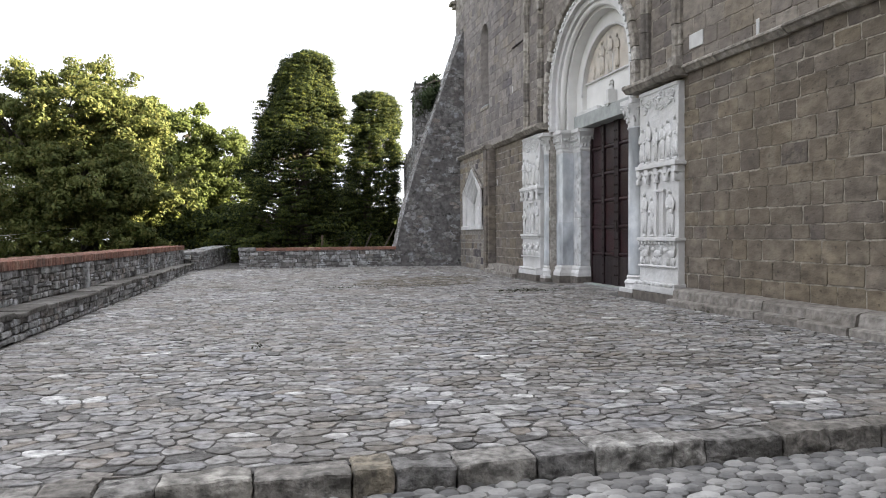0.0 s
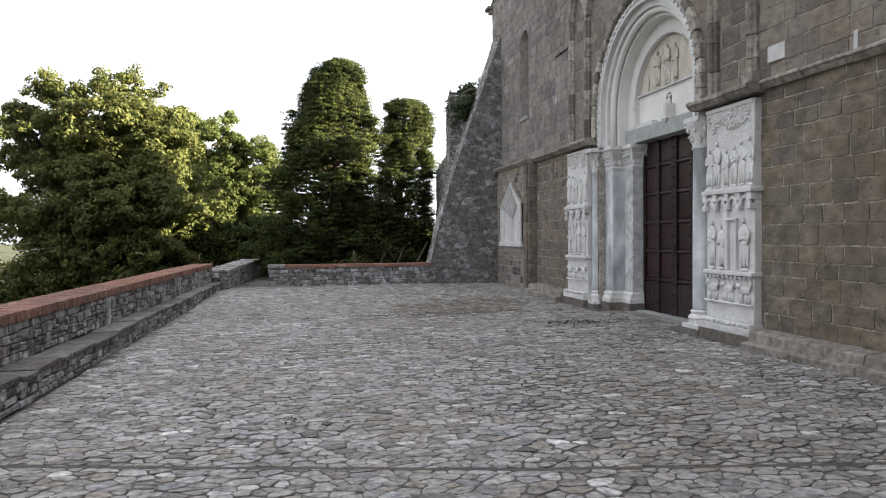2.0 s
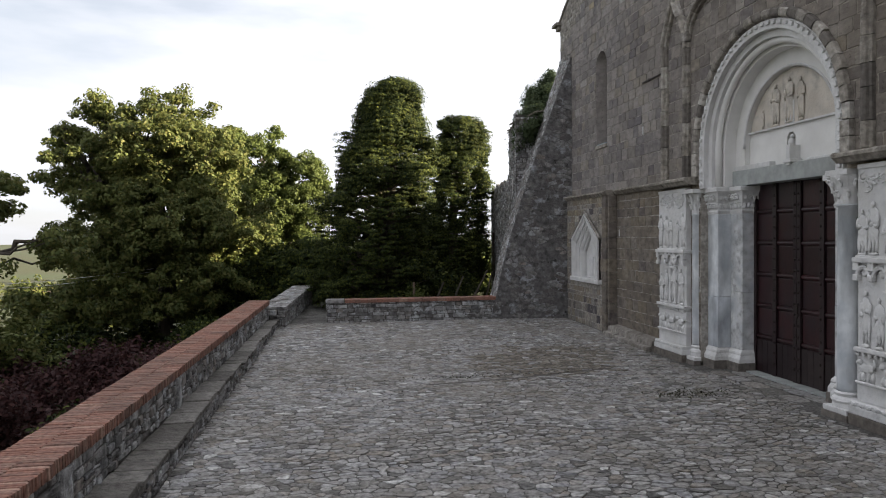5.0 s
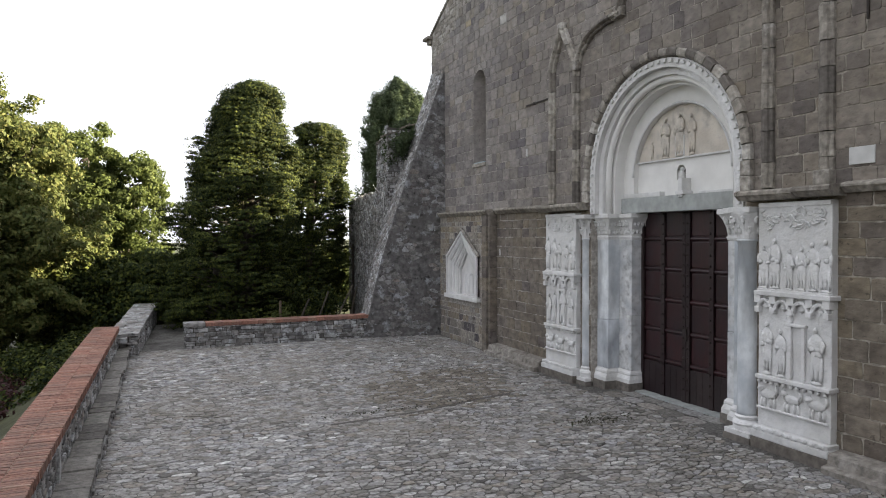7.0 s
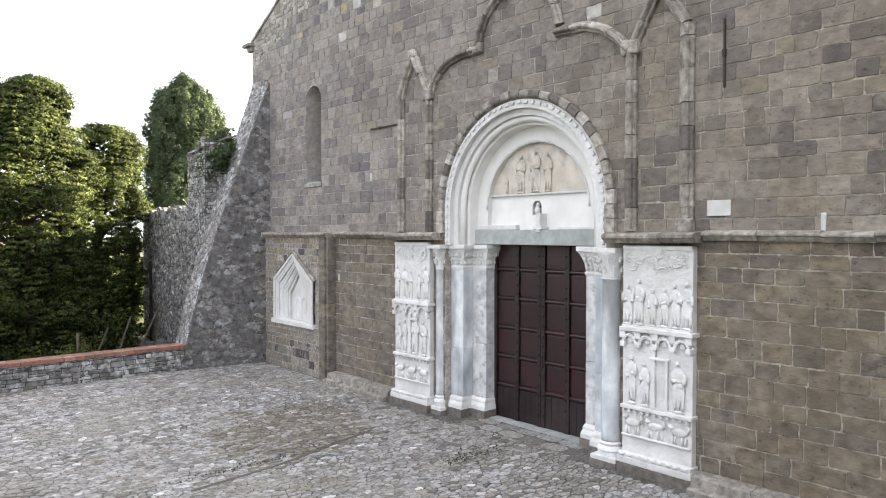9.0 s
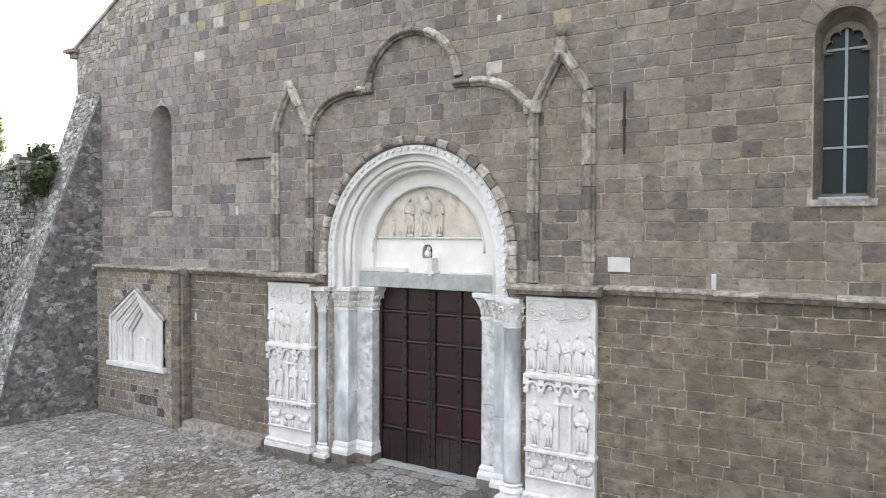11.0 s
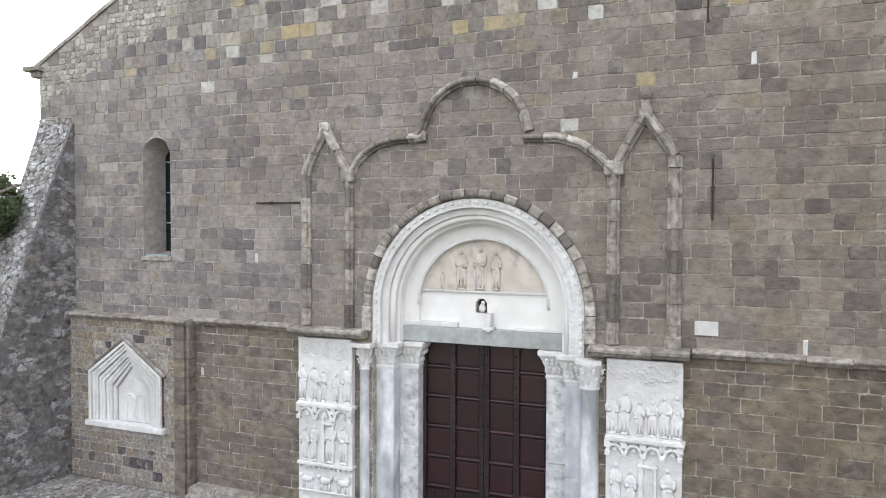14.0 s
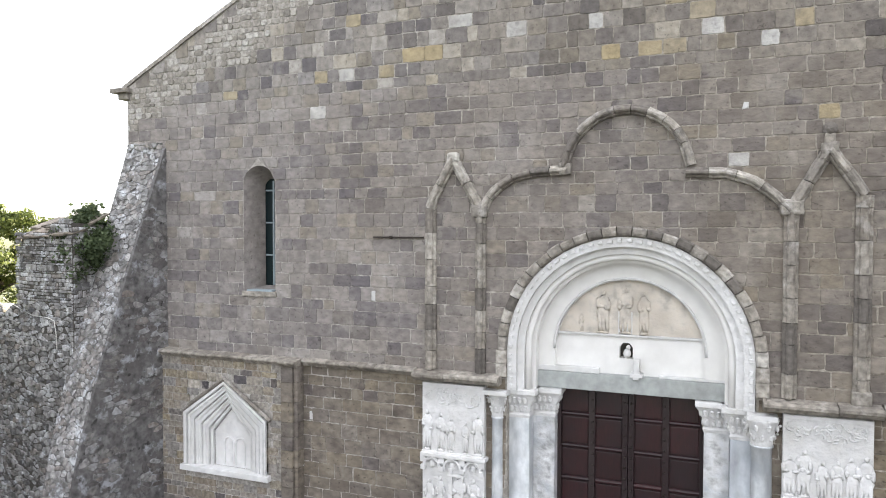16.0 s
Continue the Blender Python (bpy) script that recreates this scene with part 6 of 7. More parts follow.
for k in range(4):
    t0, t1 = k * 0.235, (k + 1) * 0.235
    xf = 7.15 + 0.055 * k
    # flat fillet, round edge, deep groove, thin fillet
    steps_ = ((t0, 0.055), (t0, 0.0), (t0 + 0.085, 0.0), (t0 + 0.10, 0.015), (t0 + 0.105, 0.075), (t0 + 0.135, 0.085), (t0 + 0.145, 0.03), (t0 + 0.19, 0.022), (t1, 0.04), (t1, 0.12))
    bm = bmesh.new()
    rings = [[bm.verts.new((xf + dx, y, z)) for y, z in house(0, t)] for t, dx in steps_]
    for p, q in zip(rings, rings[1:]):
        for j in range(1, 5):
            m = (j + 1) % 5
            bm.faces.new((p[j], p[m], q[m], q[j]))
    bmesh.ops.recalc_face_normals(bm, faces=bm.faces[:])
    in_place(part("frame_step", bm, MARBLE), nic)
bm = bmesh.new()
bm.faces.new([bm.verts.new((7.425, y, z)) for y, z in house(0, 0.96)])
in_place(part("panel", bm, MARBLE), nic)
bm = bmesh.new()
for yc in (24.62, 24.95):
    tube(bm, [(7.42, yc + 0.13, 1.7), (7.42, yc + 0.13, 2.2)] + [(7.42, yc + 0.13 * math.cos(math.pi * i / 8), 2.2 + 0.15 * math.sin(math.pi * i / 8)) for i in range(1, 8)] + [(7.42, yc - 0.13, 2.2), (7.42, yc - 0.13, 1.7)], [0.026] * 11, 6)
in_place(part("twin_arch", bm, MARBLE), nic)
in_place(part("niche_sill", box(bmesh.new(), 7.12, 7.42, 23.64, 26.2, 1.50, 1.638, 0.015), MARBLE), nic)
bm = bmesh.new()
tube(bm, [(7.2, 26.2, 2.93), (7.2, 24.91, 3.81), (7.2, 23.62, 2.93)], [0.05, 0.05, 0.05], 8)
in_place(part("hood", bm, TRACERY), nic)

# ---- small fixtures on the front ----
pl = part("wall_plaque", box(bmesh.new(), FX - 0.035, FX + 0.01, 10.97, 11.38, 4.66, 4.92, 0.006), WHITE_SLAB)
tagged(pl, "small plain white marble plaque on the church wall", "plaque")
for name, lab, y, z0, z1 in (("iron_tie_rod", "thin rusted upright iron tie bar on the wall", 11.10, 6.77, 7.90), ("iron_tie_rod", "thin rusted upright iron tie bar high on the wall", 11.22, 10.35, 11.3)):
    bm = box(bmesh.new(), FX - 0.04, FX - 0.012, y - 0.018, y + 0.018, z0, z1, 0.004)
    box(bm, FX - 0.06, FX + 0.01, y - 0.03, y + 0.03, (z0 + z1) / 2 - 0.06, (z0 + z1) / 2 + 0.06, 0.006)
    tagged(part(name, bm, IRON), lab, "tie bar", group="iron tie bars")
bm = box(bmesh.new(), FX - 0.05, FX - 0.012, 19.86, 21.05, 7.17, 7.205, 0.005)
box(bm, FX - 0.06, FX + 0.01, 20.6, 20.66, 7.15, 7.22, 0.006)
tagged(part("iron_rail", bm, IRON), "short level iron bar fixed to the church wall", "iron bar")
for y, z, hh in ((22.66, 3.14, 0.13), (10.45, 9.7, 0.18), (9.55, 4.6, 0.2), (21.06, 5.95, 0.16), (13.62, 9.62, 0.1), (22.9, 1.95, 0.08)):
    bm = box(bmesh.new(), FX - 0.022, FX + 0.01, y - 0.045, y + 0.045, z - hh, z + hh * 0.4, 0.02)
    for v in bm.verts:
        v.co += Vector((0, noise.noise(v.co * 12) * 0.03, noise.noise(v.co * 12 + Vector((4, 0, 0))) * 0.03))
    tagged(part("pale_patch_stone", bm, WHITE_SLAB), "small pale marble chip let into the brown wall", "stone", group="marble chips")


# ---- trees ----
def leaf_mesh(name, centres, normals, sizes, mat, parent, seed, aspect=0.6):
    """Many small bent leaves, two triangles each, from centres, facing directions and sizes."""
    r = np.random.default_rng(seed)
    n = len(centres)
    nrm = normals / (np.linalg.norm(normals, axis=1, keepdims=True) + 1e-9)
    ref = r.normal(size=(n, 3))
    u = np.cross(nrm, ref)
    u /= np.linalg.norm(u, axis=1, keepdims=True) + 1e-9
    v = np.cross(nrm, u)
    s = sizes[:, None]
    q = np.stack([centres - u * s, centres + v * s * aspect + nrm * s * 0.12, centres + u * s, centres - v * s * aspect + nrm * s * 0.12], 1)
    me = bpy.data.meshes.new(name)
    me.vertices.add(4 * n)
    me.vertices.foreach_set("co", q.reshape(-1).astype(np.float32))
    me.loops.add(4 * n)
    me.loops.foreach_set("vertex_index", np.arange(4 * n, dtype=np.int32))
    me.polygons.add(n)
    me.polygons.foreach_set("loop_start", np.arange(0, 4 * n, 4, dtype=np.int32))
    me.update(calc_edges=True)
    return under(link_mesh(name, me, mat), parent)


def limb_path(a, b, r, bend):
    a, b = Vector(a), Vector(b)
    pts = []
    for k in range(6):
        f = k / 5
        p = a.lerp(b, f) + Vector((r.normal() * bend, r.normal() * bend, 0.35 * bend + r.normal() * bend * 0.5)) * math.sin(math.pi * f)
        pts.append(p)
    return pts


def broadleaf(name, label, base, trunk_h, lobes, clumps, per, leaf, mat, seed, clump_r=0.55, trunk_r=0.32, group=""):
    """A tree of trunk, limbs and a crown of leaf clumps that fill the given lobes: rows of centre, radii."""
    r = np.random.default_rng(seed)
    t = thing(name, label, "tree", base, group=group)
    bm = bmesh.new()
    top = Vector(base) + Vector((r.normal() * 0.3, r.normal() * 0.3, trunk_h))
    tube(bm, [Vector(base) - Vector((0, 0, 0.4)), Vector(base).lerp(top, 0.3), Vector(base).lerp(top, 0.7), top], [trunk_r * 1.35, trunk_r, trunk_r * 0.88, trunk_r * 0.75], 9)
    C, vol = [], np.array([l[1][0] * l[1][1] * l[1][2] for l in lobes]) ** 0.75
    for (c, rad), share in zip(lobes, vol / vol.sum()):
        k = max(4, int(clumps * share))
        m = max(4, k // 5)
        d = r.normal(size=(m, 3))
        d /= np.linalg.norm(d, axis=1, keepdims=True)
        boughs = np.array(c) + d * r.uniform(0.4, 1.0, size=(m, 1)) ** 0.5 * np.array(rad) * r.uniform(0.8, 1.12, size=(m, 1))
        g = r.normal(size=(k, 3))
        g /= np.linalg.norm(g, axis=1, keepdims=True)
        C.append(boughs[r.integers(m, size=k)] + g * r.uniform(0.3, 1.0, size=(k, 1)) * np.array([0.95, 0.95, 0.7]))
        tip = Vector(c)
        p = limb_path(top, tip, r, 0.35)
        tube(bm, p, [trunk_r * 0.6 * (1 - 0.14 * i) for i in range(6)], 7)
        for q in range(5):
            e = Vector(C[-1][r.integers(k)])
            st = p[r.integers(2, 6)]
            tube(bm, limb_path(st, e, r, 0.22), [trunk_r * 0.26 * (1 - 0.16 * i) for i in range(6)], 5)
    under(part("trunk", bm, BARK, smooth=True), t)
    C = np.concatenate(C)
    C = C[np.array([noise.noise(Vector(c) * 0.62 + Vector((seed, 0, 0))) > -0.30 for c in C])]
    n = len(C) * per
    idx = np.repeat(np.arange(len(C)), per)
    off = r.normal(size=(n, 3))
    off /= np.linalg.norm(off, axis=1, keepdims=True)
    rad = clump_r * r.uniform(0.6, 1.3, size=len(C))[idx][:, None]
    off *= r.uniform(0.15, 1.0, size=(n, 1)) ** 0.5 * rad * np.array([1.15, 1.15, 0.75])
    P = C[idx] + off
    nrm = off / clump_r * 1.2 + np.array([0, 0, 0.3]) + r.normal(size=(n, 3)) * 0.45
    leaf_mesh("crown", P, nrm, leaf * r.uniform(0.6, 1.25, size=n), mat, t, seed)
    return t


def conifer(name, label, base, profile, layers, per, leaf, mat, seed, spread=1.0, droop=0.12, trunk_r=0.3, tall=0.62):
    """A dense conifer of many flat sprays; profile: rows of height, radius, sideways shift."""
    r = np.random.default_rng(seed)
    t = thing(name, label, "tree", base)
    hs, rs, sx = (np.array([p[i] for p in profile]) for i in range(3))
    bm = bmesh.new()
    tube(bm, [(base[0], base[1], base[2] - 0.4), (base[0], base[1], base[2] + hs[-1] * 0.5), (base[0] + sx[-1], base[1], base[2] + hs[-1] * 0.95)], [trunk_r, trunk_r * 0.7, 0.04], 9)
    C, D = [], []
    R = []
    for k in range(layers):
        h = hs[0] + (hs[-1] - hs[0]) * (r.random() ** 0.85)
        rad = np.interp(h, hs, rs)
        a = r.uniform(0, 2 * math.pi)
        lump = 1 + 0.42 * noise.noise(Vector((math.cos(a) * 1.7, math.sin(a) * 1.7, h * 0.9 + seed)))
        f = r.uniform(0.25, 1.0) ** 0.4 * lump * r.uniform(0.9, 1.04)
        d = np.array([math.cos(a), math.sin(a), droop])
        c = np.array(base) + np.array([np.interp(h, hs, sx), 0, h]) + d * max(rad - 0.17, 0.1) * f
        C.append(c)
        D.append(d)
        R.append(spread * r.choice((0.16, 0.24, 0.34, 0.48)))
        if k % 6 == 0:
            s = Vector((base[0] + np.interp(h, hs, sx) * 0.6, base[1], base[2] + max(0.3, h - 0.25 * rad)))
            tube(bm, [s, s.lerp(Vector(c), 0.5) + Vector((0, 0, 0.1)), Vector(c)], [0.06, 0.04, 0.012], 5)
    under(part("trunk", bm, BARK, smooth=True), t)
    C, D = np.array(C), np.array(D)
    per = per * 4
    n = len(C) * per
    idx = np.repeat(np.arange(len(C)), per)
    g = r.normal(size=(n, 3))
    g /= np.linalg.norm(g, axis=1, keepdims=True)
    reach = r.uniform(0.35, 1.0, size=(n, 1)) ** 0.5 * np.array(R)[idx][:, None]
    P = C[idx] + g * reach * np.array([1.0, 1.0, tall]) + D[idx] * r.uniform(0.0, 0.16, size=(n, 1)) * spread - np.array([0, 0, 0.10]) * (g[:, 2:3] < 0)
    nrm = g * 0.9 + D[idx] * 0.55 + np.array([0, 0, 0.35]) + r.normal(size=(n, 3)) * 0.32
    leaf_mesh("crown", P, nrm, leaf * r.uniform(0.6, 1.3, size=n), mat, t, seed, 0.42)
    return t


conifer("cedar_tree", "tall dense dark conifer with layered sprays behind the wall", (1.5, 32.8, -0.35),
        [(0.5, 2.5, -1.1), (0.9, 2.75, -1.06), (2.1, 2.6, -0.91), (3.3, 2.45, -0.64), (4.6, 2.35, -0.56), (5.6, 2.3, -0.36), (6.6, 2.15, -0.24), (7.5, 1.85, -0.06), (8.4, 1.6, 0.02), (9.2, 1.3, 0.0), (9.7, 0.9, 0.12), (9.95, 0.3, 0.2)], 1500, 48, 0.054, PINE_LEAF, 3, 0.95, 0.12, 0.3, 0.5)
conifer("cedar_tree", "smaller dense conifer beside the ruined wall", (5.0, 37.6, -0.35),
        [(0.2, 2.0, 0.05), (3.2, 1.8, 0.21), (5.6, 1.65, 0.27), (6.7, 1.5, 0.4), (8.0, 1.4, 0.4), (8.8, 1.2, 0.38), (9.25, 0.6, 0.33)], 800, 48, 0.056, PINE_LEAF, 4, 0.95, 0.12, 0.3, 0.5)
conifer("cedar_tree", "low dark conifer at the back of the garden", (-1.9, 37.5, -0.4),
        [(0.3, 2.2, 0), (1.4, 2.2, 0), (2.6, 1.5, 0), (3.2, 0.5, 0)], 240, 40, 0.09, PINE_LEAF, 7)
conifer("cedar_tree", "dark evergreen filling the gap by the ruined wall", (3.2, 40.5, -0.4),
        [(0.3, 3.4, 0), (1.6, 3.4, 0), (3.2, 2.6, 0), (4.2, 1.0, 0)], 340, 40, 0.09, PINE_LEAF, 17)
conifer("cypress_tree", "broad grey-green cypress far behind the ruins", (17.2, 59.0, -1.0),
        [(0.8, 2.6, 0), (5.0, 3.4, 0), (9.0, 3.4, 0), (12.5, 2.7, 0), (14.6, 1.7, -0.1), (16.0, 0.8, -0.2), (16.9, 0.1, -0.2)], 2300, 20, 0.10, CYPRESS_LEAF, 5, 0.95, 0.9, 0.3, 2.0)

broadleaf("oak_tree", "large spreading oak, sunlit along its top", (-8.9, 37.4, -3.6), 4.6,
          [((-9.4, 37.4, 7.3), (2.7, 2.8, 2.2)), ((-11.9, 37.0, 6.6), (1.6, 2.4, 1.8)), ((-7.2, 38.0, 6.8), (2.0, 2.6, 2.2)), ((-8.6, 36.0, 3.8), (3.6, 2.8, 2.2)), ((-11.6, 36.3, 3.4), (1.8, 2.2, 1.6)),
           ((-6.2, 38.4, 3.4), (2.1, 2.6, 2.4)), ((-8.6, 36.6, 1.0), (3.6, 3.0, 1.8)), ((-8.7, 37.4, 9.2), (0.9, 1.0, 0.6)), ((-11.0, 37.1, 8.6), (0.9, 1.2, 0.6)), ((-13.0, 37.0, 7.6), (0.7, 1.0, 0.5))], 2300, 105, 0.085, OAK_LEAF, 11, 0.37, 0.4, "oaks")
broadleaf("oak_tree", "oak with one long bare-limbed branch against the sky", (-14.2, 24.5, -3.6), 4.2,
          [((-10.0, 23.5, 4.2), (1.1, 1.2, 0.9)), ((-9.5, 23.4, 2.8), (1.5, 1.2, 0.5)), ((-12.8, 24.2, 4.0), (1.9, 1.9, 2.2)), ((-14.8, 24.5, 5.4), (2.4, 2.4, 2.2))], 240, 150, 0.07, OAK_LEAF, 12, 0.34, 0.3, "oaks")
broadleaf("lime_tree", "bright yellow-green broadleaf tree in full sun", (-5.0, 48.8, -3.6), 3.6,
          [((-8.3, 49.0, 8.2), (2.0, 2.4, 1.7)), ((-5.2, 49.0, 8.1), (2.2, 2.4, 1.9)), ((-3.0, 48.6, 6.6), (1.5, 2.2, 2.0)), ((-5.5, 48.6, 4.2), (3.0, 2.6, 2.6)), ((-2.8, 48.4, 3.6), (1.4, 2.2, 2.2)), ((-4.5, 48.0, 1.2), (3.0, 2.4, 1.8)), ((-8.2, 48.6, 4.6), (2.4, 2.4, 2.6))],
          1500, 95, 0.10, LIME_LEAF, 13, 0.42, 0.28)
broadleaf("lime_tree", "tall pale green broadleaf tree behind the oak", (-10.7, 54.4, -3.6), 5.0,
          [((-9.9, 54.4, 7.8), (3.84, 3.36, 2.88)), ((-13.1, 54.4, 7.0), (3.60, 3.36, 2.88)), ((-7.3, 54.4, 6.5), (3.12, 3.12, 2.88)), ((-10.7, 53.8, 4.4), (5.52, 3.60, 3.60))], 560, 150, 0.11, LIME_LEAF, 14, 0.56, 0.3)
broadleaf("lime_tree", "small bright green tree beyond the ruined wall", (12.6, 40.0, -0.4), 4.0,
          [((12.6, 40.0, 7.0), (1.6, 1.6, 1.6)), ((11.8, 40.3, 5.2), (1.8, 1.6, 1.6)), ((14.0, 40.2, 5.6), (1.3, 1.4, 1.2))], 190, 130, 0.075, LIME_LEAF, 16, 0.36, 0.2)
broadleaf("oak_tree", "low oak farther along the slope", (-16.5, 44.0, -5.0), 2.6,
          [((-15.5, 44.0, -0.4), (3.0, 3.0, 1.4)), ((-12.6, 43.0, 0.6), (2.4, 2.6, 1.8))], 200, 110, 0.135, OAK_LEAF, 15, 0.6, 0.3, "oaks")


def shrub(label, c, rad, clumps, per, leaf, mat, seed):
    """A many-stemmed bush."""
    r = np.random.default_rng(seed)
    base = (c[0], c[1], terrain(c[0], c[1]))
    t = thing("shrub", label, "shrub", base)
    bm = bmesh.new()
    for k in range(6):
        e = Vector(c) + Vector((r.normal() * rad[0] * 0.5, r.normal() * rad[1] * 0.5, rad[2] * 0.3))
        tube(bm, limb_path(Vector(base) - Vector((0, 0, 0.1)), e, r, 0.15), [0.04, 0.034, 0.028, 0.022, 0.016, 0.008], 5)
    under(part("stems", bm, BARK), t)
    d = r.normal(size=(clumps, 3))
    d /= np.linalg.norm(d, axis=1, keepdims=True)
    C = np.array(c) + d * np.array(rad) * r.uniform(0.4, 1.05, size=(clumps, 1))
    n = clumps * per
    off = r.normal(size=(n, 3)) * 0.17
    P = np.repeat(C, per, 0) + off
    leaf_mesh("foliage", P, off * 3 + np.array([0, 0, 0.6]) + r.normal(size=(n, 3)) * 0.5, leaf * r.uniform(0.6, 1.2, size=n), mat, t, seed)


shrub("dark purple-leaved shrub below the parapet", (-10.2, 20.5, -1.3), (2.0, 1.8, 1.6), 150, 70, 0.075, PURPLE_LEAF, 21)
shrub("dark purple-leaved shrub under the oak", (-7.9, 24.8, -1.4), (1.7, 1.6, 1.3), 110, 70, 0.075, PURPLE_LEAF, 22)
shrub("dark green bush on the slope below the parapet", (-8.2, 15.5, -2.1), (2.2, 2.4, 1.3), 150, 70, 0.08, PINE_LEAF, 23)
shrub("dark green bush on the slope below the parapet", (-12.0, 15.0, -1.9), (2.4, 2.2, 1.6), 150, 70, 0.085, OAK_LEAF, 24)
shrub("tangled evergreen bush against the parapet", (-6.2, 20.2, -2.0), (1.6, 2.6, 1.3), 140, 70, 0.075, PINE_LEAF, 25)
shrub("tangled evergreen bush against the parapet", (-6.4, 26.5, -2.0), (1.5, 2.6, 1.2), 150, 70, 0.075, PINE_LEAF, 26)
shrub("evergreen bush beside the spur wall", (-6.2, 32.0, -1.5), (1.2, 2.4, 1.2), 140, 70, 0.075, PINE_LEAF, 27)
shrub("low dark bush on the open slope", (-7.6, 10.5, -2.4), (2.0, 2.4, 1.0), 130, 70, 0.08, PINE_LEAF, 28)
shrub("large dark bush on the lower slope", (-16.0, 20.0, -2.2), (3.0, 3.0, 2.0), 200, 70, 0.1, OAK_LEAF, 29)
shrub("large dark bush on the lower slope", (-13.5, 30.0, -1.8), (2.6, 3.0, 2.4), 200, 70, 0.1, OAK_LEAF, 30)
shrub("small sunlit yellow-green bush behind the far wall", (2.05, 28.7, 0.55), (0.3, 0.25, 0.5), 26, 50, 0.05, LIME_LEAF, 31)
shrub("dark bush in the shade under the conifer", (0.8, 31.4, 0.2), (1.4, 0.9, 0.6), 90, 60, 0.07, PINE_LEAF, 32)
for k, (bx, by) in enumerate(((-5.2, 37.5), (-4.6, 39.5), (-6.4, 39.0), (-3.4, 37.0))):
    shrub("tall dark evergreen thicket beyond the spur wall", (bx, by, 0.4), (1.6, 1.2, 2.2), 150, 60, 0.11, PINE_LEAF, 180 + k)
shrub("dark bush in the shade by the ruined wall", (4.0, 33.5, 0.4), (1.4, 1.2, 1.0), 110, 60, 0.07, PINE_LEAF, 33)

# conifer leaf chosen for its darkness, so shade is partly in the colour
for k, (bx, by) in enumerate(((-0.5, 43.0), (3.5, 45.0), (7.2, 45.5), (9.5, 50.0), (1.0, 36.5), (3.6, 36.0))):
    shrub("dark undergrowth in the shade behind the conifers", (bx, by, 0.8), (2.6, 1.4, 2.0) if by > 40 else (1.5, 0.8, 1.3), 150, 60, 0.11, PINE_LEAF, 140 + k)

# the dark leaf colour here paints in the deep shade below the parapet
for k in range(12):
    yy_ = 7.0 + 2.0 * k
    shrub("undergrowth along the foot of the parapet, leaves coloured dark as shade", (-5.9 - 0.5 * (k % 3), yy_, -2.3 + 0.06 * k), (1.2, 1.5, 0.9), 80, 60, 0.085, PURPLE_LEAF, 80 + k)
# darker conifer leaf stands in for shade at the wall's foot
for k in range(6):
    shrub("dark undergrowth along the foot of the spur wall", (-4.6 + 0.15 * (k % 2), 26.0 + 1.7 * k, -0.9), (0.8, 1.1, 0.9), 80, 60, 0.085, PINE_LEAF, 160 + k)
# same dark leaves, with the oaks' shade put into their colour
for k in range(7):
    shrub("thicket under the oaks, leaves coloured dark as shade", (-9.5 - 1.1 * (k % 3), 11.5 + 3.6 * k, -2.4), (2.0, 2.2, 1.2), 100, 60, 0.1, PURPLE_LEAF, 100 + k)

# thickets take the dark conifer leaf to imitate the shaded slope
for k, (bx, by) in enumerate(((-14.5, 16.5), (-17.5, 24.0), (-15.0, 27.5), (-19.5, 16.0), (-20.5, 29.0), (-12.2, 35.0), (-17.5, 35.5), (-10.0, 37.5), (-23.0, 22.0), (-6.5, 36.5))):
    shrub("tall dark thicket farther down the slope", (bx, by, -2.2), (2.6, 2.6, 1.7), 120, 60, 0.12, PINE_LEAF, 120 + k)

# green tuft on the ruin
r = np.random.default_rng(40)
ivy = thing("ivy_bush", "green ivy bush growing on top of the ruined wall", "plant", (6.5, 29.2, 7.2))
bm = bmesh.new()
for k in range(8):
    tube(bm, [(6.5, 29.1, 7.15), (6.3 + r.normal() * 0.2, 29.2 + r.normal() * 0.3, 7.3 + r.random() * 0.2), (6.4 + r.normal() * 0.2, 28.6 + r.normal() * 0.3, 7.35 + r.random() * 0.3)], [0.025, 0.018, 0.008], 5)
under(part("stems", bm, BARK), ivy)
C = np.array([6.6, 28.4, 7.15]) + r.normal(size=(120, 3)) * np.array([0.2, 0.26, 0.24])
C = np.concatenate([C, np.array([6.2, 28.2, 6.8]) + r.normal(size=(70, 3)) * np.array([0.16, 0.26, 0.24])])
P = np.repeat(C, 80, 0) + r.normal(size=(len(C) * 80, 3)) * 0.1
leaf_mesh("foliage", P, r.normal(size=P.shape) + np.array([-0.4, -0.4, 0.7]), 0.06 * r.uniform(0.6, 1.2, size=len(P)), CYPRESS_LEAF, ivy, 41)

# far woods on the slopes and the plain
r = np.random.default_rng(50)
pts = []
while len(pts) < 900:
    a = r.uniform(-0.9, 0.75)
    d = 60 + 900 * r.random() ** 1.8
    x, y = d * math.sin(a) * 1.2, 15 + d * math.cos(a)
    if noise.noise(Vector((x * 0.01, y * 0.01, 7))) > -0.05 or d < 110:
        if not (5 < x < 60 and y < 64):
            pts.append((x, y, d))
C, S = [], []
